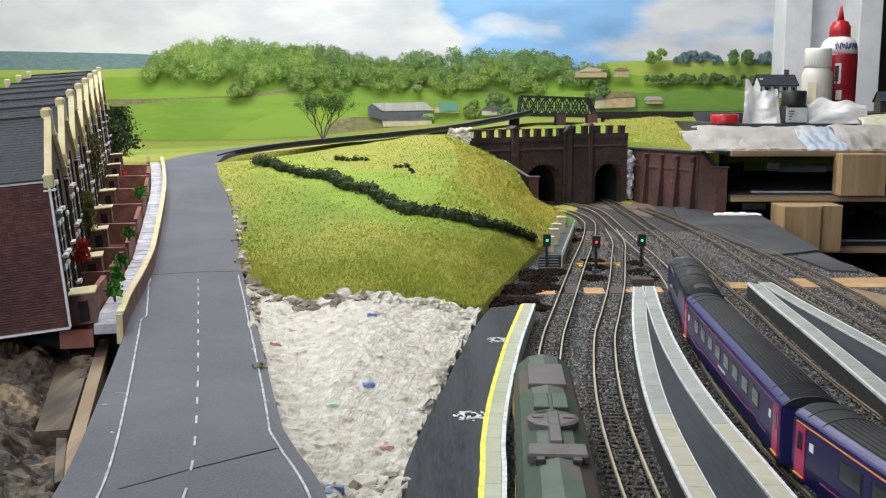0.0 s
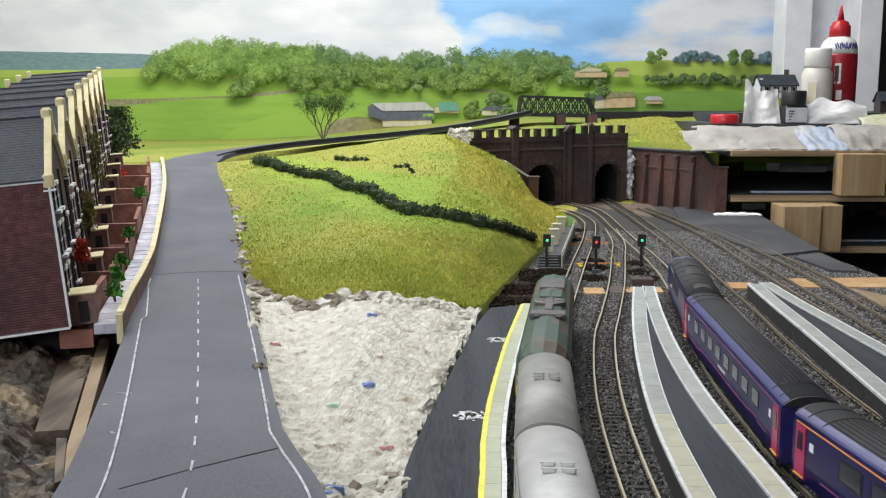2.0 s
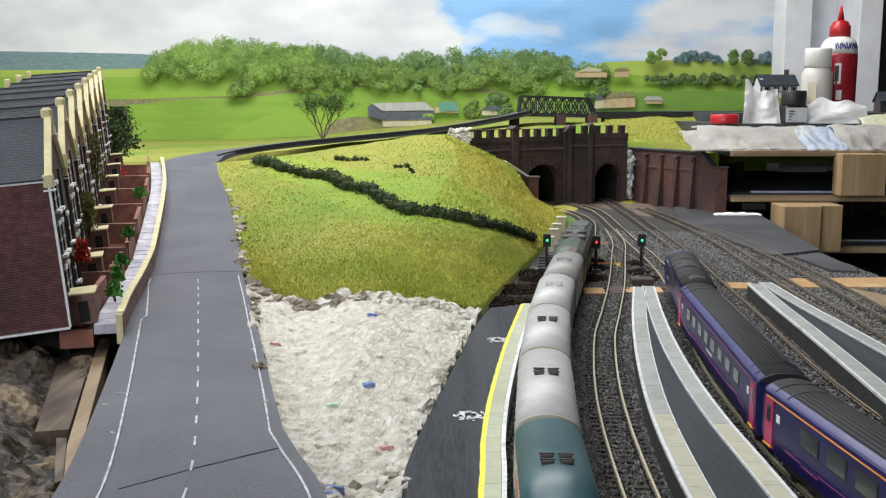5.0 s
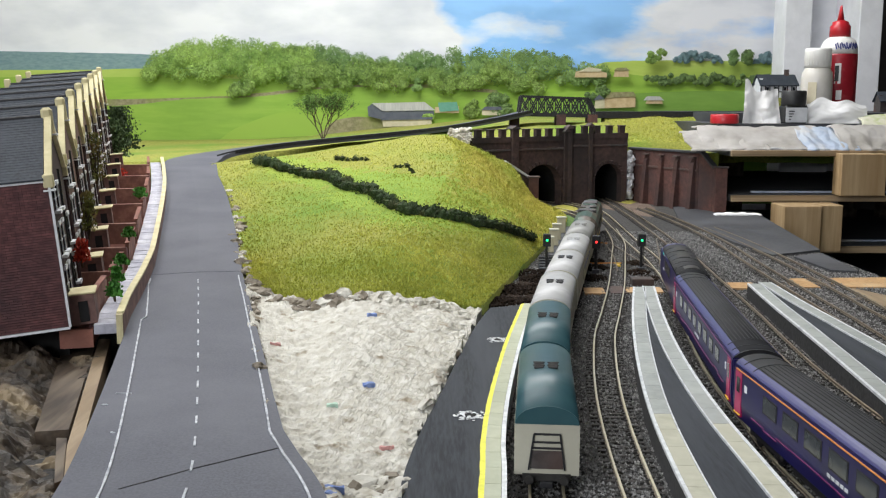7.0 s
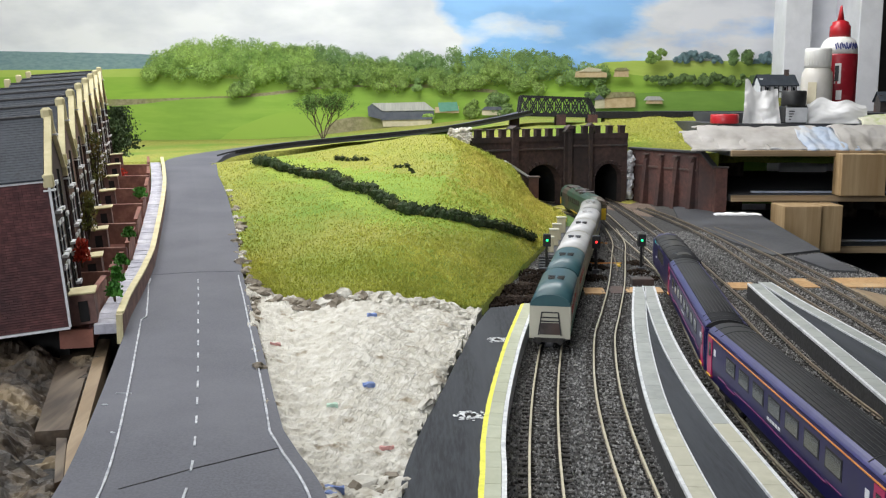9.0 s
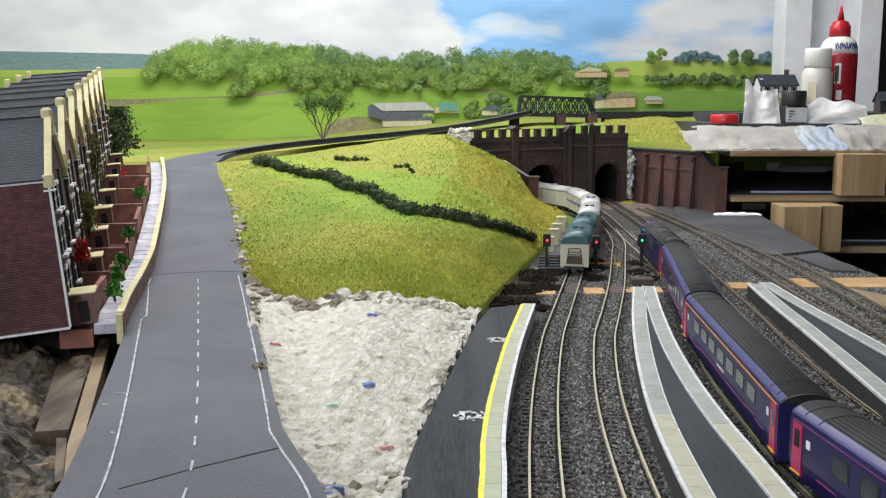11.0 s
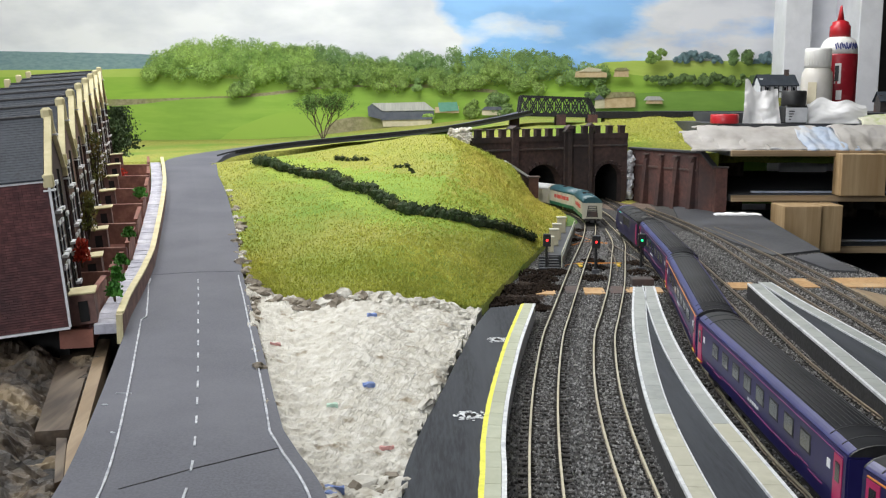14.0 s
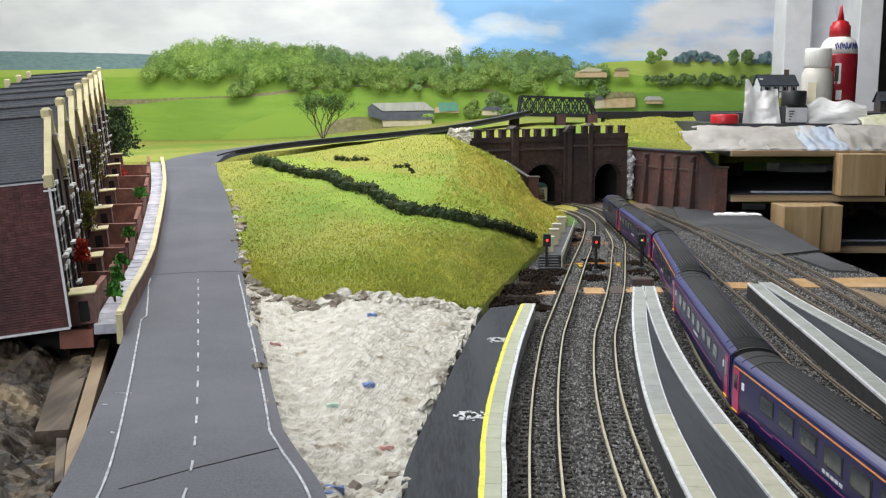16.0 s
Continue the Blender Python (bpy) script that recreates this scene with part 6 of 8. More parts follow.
cottage(0.893, 2.62, 0.222, 4, 0.83, "half-timbered model cottage with grey slate roof on the far board", "white_trim", "black")
cottage(1.03, 2.22, ZD, -3, 0.62, "long blue-grey roofed model building on the far board", "portal_cap", "portal_cap")
structure("cottage_plinth", box(0.83, 0.96, 2.585, 2.66, ZD + 0.0004, 0.2218), M["grass_bed"], "grassy rise under the half-timbered cottage", "hill")

# white boxed column and dark recess at the end of the backscene
structure("white_column", box(0.992, 1.07, 2.85, 2.9495, 0.0, 1.395, 0.002), M["wall_white"], "white boxed column beside the backscene", "column")
structure("white_column", box(1.10, 1.243, 2.95, 3.1, 0.0, 1.395, 0.002), M["wall_white"], "recessed white wall panel", "wall panel")
structure("white_column", box(1.178, 1.243, 2.78, 2.949, 0.0, 1.395, 0.002), M["wall_white"], "white frame edge beside the dark opening", "column")

# -------------------------------------------------------------- backscene
YB = 3.0


def sky_material():
    m = bpy.data.materials.new("printed_sky")
    m.use_nodes = True
    nt = m.node_tree
    N, L = nt.nodes, nt.links
    p = N["Principled BSDF"]
    p.inputs["Roughness"].default_value = 0.6
    tc, mp, sx = N.new("ShaderNodeTexCoord"), N.new("ShaderNodeMapping"), N.new("ShaderNodeSeparateXYZ")
    L.new(tc.outputs["Object"], sx.inputs[0])
    L.new(tc.outputs["Object"], mp.inputs[0])
    mp.inputs["Scale"].default_value = (1.0, 1.0, 2.6)
    ns = N.new("ShaderNodeTexNoise")
    ns.inputs["Scale"].default_value, ns.inputs["Detail"].default_value, ns.inputs["Roughness"].default_value = 2.6, 7, 0.52
    L.new(mp.outputs[0], ns.inputs["Vector"])
    mr = N.new("ShaderNodeMapRange")
    mr.inputs["From Min"].default_value, mr.inputs["From Max"].default_value = -1.4, 1.1
    L.new(sx.outputs["X"], mr.inputs["Value"])
    bias = N.new("ShaderNodeValToRGB")
    e = bias.color_ramp.elements
    e[0].position, e[0].color = 0.0, (0.62, 0.62, 0.62, 1)
    e[1].position, e[1].color = 0.53, (0.72, 0.72, 0.72, 1)
    for q, g in ((0.585, 0.34), (0.74, 0.30), (0.84, 0.48), (1.0, 0.62)):
        k = e.new(q)
        k.color = (g, g, g, 1)
    L.new(mr.outputs[0], bias.inputs["Fac"])
    ad = N.new("ShaderNodeMath")
    ad.operation = "MULTIPLY_ADD"
    L.new(ns.outputs["Fac"], ad.inputs[0])
    ad.inputs[1].default_value = 0.9
    L.new(bias.outputs["Color"], ad.inputs[2])
    ramp = N.new("ShaderNodeValToRGB")
    e = ramp.color_ramp.elements
    e[0].position, e[0].color = 0.82, (0.26, 0.50, 0.86, 1)
    e[1].position, e[1].color = 0.95, (0.74, 0.745, 0.79, 1)
    for q, c in ((0.88, (0.5, 0.64, 0.86, 1)),):
        k = e.new(q)
        k.color = c
    L.new(ad.outputs[0], ramp.inputs["Fac"])
    n2 = N.new("ShaderNodeTexNoise")
    n2.inputs["Scale"].default_value, n2.inputs["Detail"].default_value = 4.2, 5
    L.new(mp.outputs[0], n2.inputs["Vector"])
    r2 = N.new("ShaderNodeValToRGB")
    r2.color_ramp.elements[0].position, r2.color_ramp.elements[0].color = 0.42, (1, 1, 1, 1)
    r2.color_ramp.elements[1].position, r2.color_ramp.elements[1].color = 0.72, (0.74, 0.76, 0.8, 1)
    L.new(n2.outputs["Fac"], r2.inputs["Fac"])
    mx = N.new("ShaderNodeMix")
    mx.data_type, mx.blend_type = "RGBA", "MULTIPLY"
    mx.inputs[0].default_value = 1.0
    L.new(ramp.outputs["Color"], mx.inputs[6])
    L.new(r2.outputs["Color"], mx.inputs[7])
    L.new(mx.outputs[2], p.inputs["Base Color"])
    return m


structure("backdrop", box(-1.75, 1.012, YB, YB + 0.006, -0.2, 0.85), sky_material(), "printed backscene of cloudy sky above countryside", "backscene")
M["bs_far"] = mat("hazy_blue_hill", (0.14, 0.23, 0.26), (0.2, 0.3, 0.31), 60, 0.7, 0.0, stretch=(1, 1, 3))
M["bs_lime"] = mat("printed_lime_field", (0.25, 0.42, 0.04), (0.34, 0.52, 0.065), 30, 0.6, 0.0, stretch=(0.25, 1, 1.6), c=(0.13, 0.25, 0.03), cscale=3.2, cwidth=0.5, cpos=0.52)
M["bs_green"] = mat("printed_green_field", (0.17, 0.34, 0.022), (0.25, 0.43, 0.036), 30, 0.6, 0.0, stretch=(0.3, 1, 1.8), c=(0.25, 0.39, 0.05), cscale=3.4, cwidth=0.35, cpos=0.53)
M["bs_pale"] = mat("printed_pale_field", (0.4, 0.5, 0.09), (0.5, 0.58, 0.14), 40, 0.6, 0.0, stretch=(0.3, 1, 2), c=(0.27, 0.4, 0.06), cscale=5, cwidth=0.3)
M["bs_wall"] = mat("printed_stone_wall", (0.17, 0.155, 0.08), (0.3, 0.26, 0.16), 90, 0.7, 0.0, c=(0.2, 0.23, 0.06), cscale=14, cwidth=0.3)
M["bs_tree"] = mat("printed_tree_leaves", (0.14, 0.25, 0.05), (0.27, 0.41, 0.10), 40, 0.7, 0.0, rand=0.6, c=(0.32, 0.46, 0.11), cscale=7, cwidth=0.4)
M["bs_tree_dark"] = mat("printed_dark_tree_leaves", (0.075, 0.145, 0.045), (0.15, 0.245, 0.08), 40, 0.7, 0.0, rand=0.6, c=(0.2, 0.3, 0.09), cscale=7, cwidth=0.4)
M["bs_stone"] = mat("printed_sandstone", (0.42, 0.31, 0.17), (0.52, 0.4, 0.25), 60, 0.7, 0.0)
M["bs_grey"] = mat("printed_barn_grey", (0.07, 0.08, 0.11), (0.1, 0.11, 0.14), 60, 0.6, 0.0)
M["bs_roof"] = mat("printed_barn_roof", (0.36, 0.36, 0.36), (0.46, 0.46, 0.45), 60, 0.6, 0.0, stretch=(4, 1, 0.4))
M["bs_cream"] = mat("printed_cream_wall", (0.45, 0.41, 0.29), (0.55, 0.5, 0.37), 60, 0.7, 0.0)
M["bs_teal"] = mat("printed_teal_roof", (0.09, 0.26, 0.2), (0.12, 0.3, 0.24), 60, 0.7, 0.0)


def field(name, label, pts, layer, material, low=-0.1):
    """A printed field: its skyline, and everything below it."""
    P = spline(pts, 8)
    bm = bmesh.new()
    y = YB - 0.004 * layer
    top = [bm.verts.new((x, y, z + 0.002 * noise.noise(Vector((x * 25, layer, 0))))) for x, z in P]
    bot = [bm.verts.new((x, y, low)) for x, z in P]
    for k in range(len(P) - 1):
        bm.faces.new((top[k], top[k + 1], bot[k + 1], bot[k]))
    r = bmesh.ops.extrude_face_region(bm, geom=bm.faces[:])
    for w in r["geom"]:
        if isinstance(w, bmesh.types.BMVert):
            w.co.y += 0.003
    return tagged(link(name, bm, material), label, "printed field", kind="structure")


field("backdrop_hill", "hazy wooded hill on the backscene", [(-1.461, 0.3678), (-1.253, 0.3644), (-1.081, 0.361), (-0.8989, 0.3559), (-0.6658, 0.3338)], 1, M["bs_far"])
field("backdrop_field", "pale far field on the backscene", [(-1.465, 0.3099), (-1.101, 0.3099), (-0.8401, 0.3133), (-0.1459, 0.2996), (0.3751, 0.3031), (0.5132, 0.3338), (0.8079, 0.3372), (1.023, 0.3304)], 2, M["bs_pale"])
field("backdrop_field", "green upland field on the backscene", [(-1.467, 0.286), (-1.015, 0.2877), (-0.8411, 0.2894), (-0.32, 0.2723), (0.2018, 0.2654), (0.4793, 0.3031), (0.6884, 0.2825), (1.026, 0.2688)], 3, M["bs_green"])
field("backdrop_wall", "stone field wall and hedge line on the backscene", [(-1.472, 0.2207), (-1.018, 0.2207), (-0.6692, 0.231), (-0.3202, 0.262), (-0.0418, 0.2654), (0.1672, 0.2482)], 4, M["bs_wall"])
field("backdrop_field", "large sunlit green field on the backscene", [(-1.473, 0.1983), (-1.019, 0.2), (-0.7916, 0.2207), (-0.5822, 0.2276), (-0.3203, 0.2551), (-0.0418, 0.2551), (0.2021, 0.2379), (0.4806, 0.2482), (0.7239, 0.262), (1.026, 0.2654)], 5, M["bs_lime"])
field("backdrop_field", "lower green field on the backscene", [(-0.70, 0.09), (-0.6188, 0.1406), (-0.4611, 0.1862), (-0.2341, 0.1793), (0.0279, 0.1862), (0.3774, 0.1793)], 6, M["bs_green"])
field("backdrop_wall", "dry stone wall low on the backscene", [(-0.5159, 0.0924), (-0.3927, 0.1098), (-0.3218, 0.1585), (-0.2168, 0.1654), (-0.042, 0.1411), (0.1678, 0.1706)], 7, M["bs_wall"])


M["bs_deep"] = mat("printed_deep_green_field", (0.12, 0.25, 0.035), (0.17, 0.31, 0.05), 30, 0.6, 0.0, stretch=(0.3, 1, 1.8), c=(0.2, 0.34, 0.06), cscale=4, cwidth=0.35)
field("backdrop_field", "deep green meadow below the far hedges on the backscene", [(0.20, 0.12), (0.36, 0.19), (0.46, 0.226), (0.62, 0.240), (0.80, 0.246), (1.008, 0.243)], 6.6, M["bs_deep"])


def woods(name, label, x0, x1, base, heights, layer, material, seed, n, leaf=0.0024, deep=0.0045):
    """A belt of printed trees in low relief: many small leaves on overlapping crowns."""
    rng = random.Random(seed)
    bm = bmesh.new()
    y = YB - 0.004 * layer
    hs = spline([(i, h) for i, h in enumerate(heights)], 6)
    for k in range(n):
        u = (k + rng.uniform(-0.4, 0.4)) / n
        u = min(max(u, 0.0), 1.0)
        x = x0 + (x1 - x0) * u
        hgt = float(np.interp(u * (len(heights) - 1), hs[:, 0], hs[:, 1])) - base
        hgt *= rng.uniform(0.78, 1.08)
        r = rng.uniform(0.2, 0.38) * hgt
        zc = base + hgt - r if rng.random() < 0.45 else base + r * 0.5 + rng.uniform(0.0, 0.8) * max(0.0, hgt - 1.6 * r)
        dy = rng.uniform(0, 0.003)
        for _ in range(int(110 + 52000 * r * r * 4)):
            a = rng.gauss(0, 1), rng.gauss(0, 1), rng.gauss(0, 1)
            d = Vector(a).normalized()
            c = Vector((x + d.x * r * rng.uniform(0.5, 1.0), y - dy - abs(d.y) * deep * rng.uniform(0.3, 1.0), zc + d.z * r * rng.uniform(0.5, 1.0)))
            s = leaf * rng.uniform(0.5, 1.2)
            q = Vector((d.x, -abs(d.y) - 0.25, d.z + rng.uniform(-0.3, 0.5))).to_track_quat("-Y", "Z").to_matrix() @ Euler((rng.uniform(-0.5, 0.5), rng.uniform(0, 6), rng.uniform(-0.5, 0.5))).to_matrix()
            bm.faces.new([bm.verts.new(c + q @ Vector(w)) for w in ((-s, 0, -s * 0.7), (s * 0.8, 0, -s), (s, 0, s * 0.6), (-s * 0.5, 0, s))])
    return tagged(link(name, bm, material), label, "printed trees", kind="stuff")


def Zs(*zs):
    return [z for _, z in zs]


woods("backdrop_woods", "band of leafy green trees on the backscene", (-0.9043, 0.3508)[0], (-0.3881, 0.3508)[0], (-1.364, 0.2723)[1], Zs((-1.358, 0.3508), (-1.355, 0.3949), (-1.354, 0.4085), (-1.355, 0.4017), (-1.356, 0.378)), 8, M["bs_tree"], 3, 80)
woods("backdrop_woods", "darker belt of trees along the skyline of the backscene", (-0.544, 0.3508)[0], (0.5041, 0.3508)[0], (-1.364, 0.2654)[1], Zs((-1.356, 0.3847), (-1.355, 0.3915), (-1.358, 0.3508), (-1.356, 0.3814), (-1.356, 0.378), (-1.357, 0.361), (-1.36, 0.3304)), 7, M["bs_tree_dark"], 4, 150)
woods("backdrop_woods", "mid-green trees before the skyline belt on the backscene", (-0.4574, 0.3508)[0], (0.3049, 0.3508)[0], (-1.366, 0.2396)[1], Zs((-1.359, 0.3338), (-1.359, 0.3406), (-1.36, 0.327), (-1.359, 0.3338), (-1.36, 0.3201)), 9, M["bs_tree"], 5, 70)
woods("backdrop_woods", "hedgerow trees on the distant fields of the backscene", (0.6167, 0.3508)[0], (1.015, 0.3508)[0], (-1.364, 0.262)[1], Zs((-1.362, 0.2928), (-1.362, 0.2996), (-1.361, 0.3031), (-1.362, 0.2928)), 8, M["bs_tree_dark"], 6, 56, 0.003)
woods("backdrop_woods", "distant wooded rise on the backscene", (0.7068, 0.3508)[0], (0.8593, 0.3508)[0], (-1.36, 0.3304)[1], Zs((-1.359, 0.344), (-1.357, 0.3712), (-1.357, 0.3644), (-1.359, 0.3406)), 4, M["bs_far"], 7, 22, 0.004)
woods("backdrop_woods", "distant wooded hill near the column on the backscene", (0.9459, 0.3508)[0], (1.022, 0.3508)[0], (-1.36, 0.3304)[1], Zs((-1.359, 0.3372), (-1.357, 0.3678), (-1.357, 0.3678)), 4, M["bs_far"], 8, 12, 0.004)
for _a, _b, _k in (((-0.6385, 0.2104), (-0.5822, 0.286), "bs_tree"), ((0.6208, 0.3304), (0.6783, 0.3746), "bs_tree"), ((0.8745, 0.3201), (0.8826, 0.3712), "bs_tree_dark"), ((0.9161, 0.3201), (0.9276, 0.3712), "bs_tree_dark"), ((-0.0871, 0.2448), (-0.0661, 0.2825), "bs_tree_dark"), ((0.0734, 0.1619), (0.1046, 0.2276), "bs_tree"), ((0.1468, 0.1706), (0.2003, 0.2482), "bs_tree_dark"), ((0.4396, 0.2138), (0.5132, 0.2688), "bs_tree_dark"), ((-0.0578, 0.1411), (-0.0349, 0.1827), "bs_tree")):
    woods("backdrop_tree", "single leafy tree on the backscene", _a[0], _b[0], _a[1], [_b[1] - 0.009, _b[1], _b[1] - 0.009], 10, M[_k], int(_a[0] * 1000), 7, 0.003)


def printed_house(label, pts_wall, pts_roof, layer, wall, roof):
    t = thing("backdrop_building", pose(0, 0, 0), label, "printed building", "buildings on the backscene")
    for k, (pts, m) in enumerate(((pts_wall, wall), (pts_roof, roof))):
        bm = bmesh.new()
        y = YB - 0.004 * layer - 0.003 * k
        a = [bm.verts.new((x, y, z)) for x, z in pts]
        b = [bm.verts.new((x, y + 0.0025, z)) for x, z in pts]
        for q in range(len(pts)):
            bm.faces.new((a[q], a[(q + 1) % len(pts)], b[(q + 1) % len(pts)], b[q]))
        bm.faces.new(a)
        bm.faces.new(b)
        part("wall" if k == 0 else "roof", bm, M[m], t)
    return t


_h = printed_house("long grey farm shed on the backscene", [(-0.2304, 0.1965), (-0.2164, 0.2069), (-0.1851, 0.1862), (-0.0279, 0.1862), (-0.028, 0.1619), (-0.1819, 0.1585), (-0.2273, 0.1689)], [(-0.2163, 0.2086), (-0.0558, 0.2121), (-0.0245, 0.1879), (-0.1834, 0.1844)], 10, "bs_grey", "bs_roof")
printed_house("cream base of the grey shed on the backscene", [(-0.1854, 0.1602), (-0.035, 0.1637), (-0.035, 0.1411), (-0.1821, 0.1377)], [(-0.1889, 0.1637), (-0.0315, 0.1671), (-0.0315, 0.1602), (-0.1889, 0.1567)], 12, "bs_cream", "bs_grey")
printed_house("teal-roofed shed on the backscene", [(-0.0244, 0.1965), (0.0489, 0.2), (0.0489, 0.1793), (-0.0245, 0.1793)], [(-0.0157, 0.2104), (0.0419, 0.2121), (0.0489, 0.1862), (-0.0105, 0.1827)], 10, "bs_stone", "bs_teal")
printed_house("sandstone barn ruins on the backscene", [(0.3997, 0.286), (0.4029, 0.3031), (0.4443, 0.3133), (0.4967, 0.2996), (0.4971, 0.286)], [(0.4098, 0.3031), (0.4408, 0.3167), (0.4826, 0.3099), (0.4758, 0.3031)], 10, "bs_stone", "bs_cream")
printed_house("sandstone cottage on the backscene", [(0.5179, 0.2877), (0.5209, 0.3065), (0.5625, 0.3065), (0.5631, 0.2877)], [(0.5174, 0.3065), (0.5276, 0.315), (0.5554, 0.315), (0.566, 0.3065)], 10, "bs_stone", "bs_wall")
printed_house("stone farmhouse on the backscene", [(0.4889, 0.1931), (0.4881, 0.2276), (0.5856, 0.231), (0.5866, 0.1965)], [(0.4847, 0.2241), (0.4982, 0.2414), (0.5783, 0.2431), (0.5891, 0.2293)], 10, "bs_stone", "bs_wall")
printed_house("pale farm outbuilding on the backscene", [(0.461, 0.1931), (0.4638, 0.2207), (0.4917, 0.2207), (0.4924, 0.1931)], [(0.4569, 0.2172), (0.474, 0.2345), (0.4917, 0.2207)], 11, "bs_cream", "bs_grey")
printed_house("open field shelter on the backscene", [(0.6177, 0.2069), (0.6209, 0.2172), (0.6662, 0.2172), (0.67, 0.2069)], [(0.6104, 0.2172), (0.6205, 0.2293), (0.6588, 0.2293), (0.6732, 0.2172)], 10, "bs_stone", "bs_roof")
printed_house("blue-grey farm roof on the backscene", [(0.1189, 0.1723), (0.1188, 0.1896), (0.1781, 0.1896), (0.1783, 0.1723)], [(0.1153, 0.1879), (0.1292, 0.1983), (0.1746, 0.1983), (0.1816, 0.1879)], 11, "bs_cream", "bs_grey")


# ----------------------------------------------------------- rolling stock
def shell(profile, y0, y1, n=1, ends=True):
    """Carry a cross-section, (x, z) pairs, along y."""
    bm = bmesh.new()
    rows = [[bm.verts.new((x, y0 + (y1 - y0) * k / n, z)) for x, z in profile] for k in range(n + 1)]
    m = len(profile)
    for a, b in zip(rows, rows[1:]):
        for i in range(m):
            bm.faces.new((a[i], a[(i + 1) % m], b[(i + 1) % m], b[i]))
    if ends:
        bm.faces.new(rows[0])
        bm.faces.new(rows[-1])
    return bm


def bogie(t, y, wheelbase, material="bogie"):
    b = part("bogie", box(-0.0125, -0.0098, y - wheelbase * 0.75, y + wheelbase * 0.75, 0.0045, 0.0105, 0.0008), M[material], t)
    part("side_frame", box(0.0098, 0.0125, y - wheelbase * 0.75, y + wheelbase * 0.75, 0.0045, 0.0105, 0.0008), M[material], b)
    part("bolster", box(-0.0097, 0.0097, y - 0.005, y + 0.005, 0.005, 0.012), M[material], b)
    for dy in (-wheelbase / 2, wheelbase / 2):
        for x in (-0.0082, 0.0082):
            w = lathe([(0.0060, -0.0011), (0.0068, -0.0010), (0.0068, -0.0005), (0.0062, -0.0003), (0.0061, 0.0011)], 18)
            w.transform(Matrix.Translation((x, y + dy, 0.0062)) @ Matrix.Rotation(math.pi / 2 if x < 0 else -math.pi / 2, 4, "Y"))
            part("wheel", w, M["iron"], b)


def side_box(t, name, material, y0, y1, z0, z1, x, proud=0.0004, label=""):
    """The same thin panel on both flanks."""
    made = None
    for s in (-1, 1):
        lo, hi = sorted((s * (x - 0.0012), s * (x + proud)))
        made = part(name, box(lo, hi, y0, y1, z0, z1), M[material], t, label)
    return made


HW = 0.0170
ROOF_ARC = [(HW * math.cos(a), 0.0385 + 0.0125 * math.sin(a)) for a in np.linspace(0.30, math.pi - 0.30, 17)]


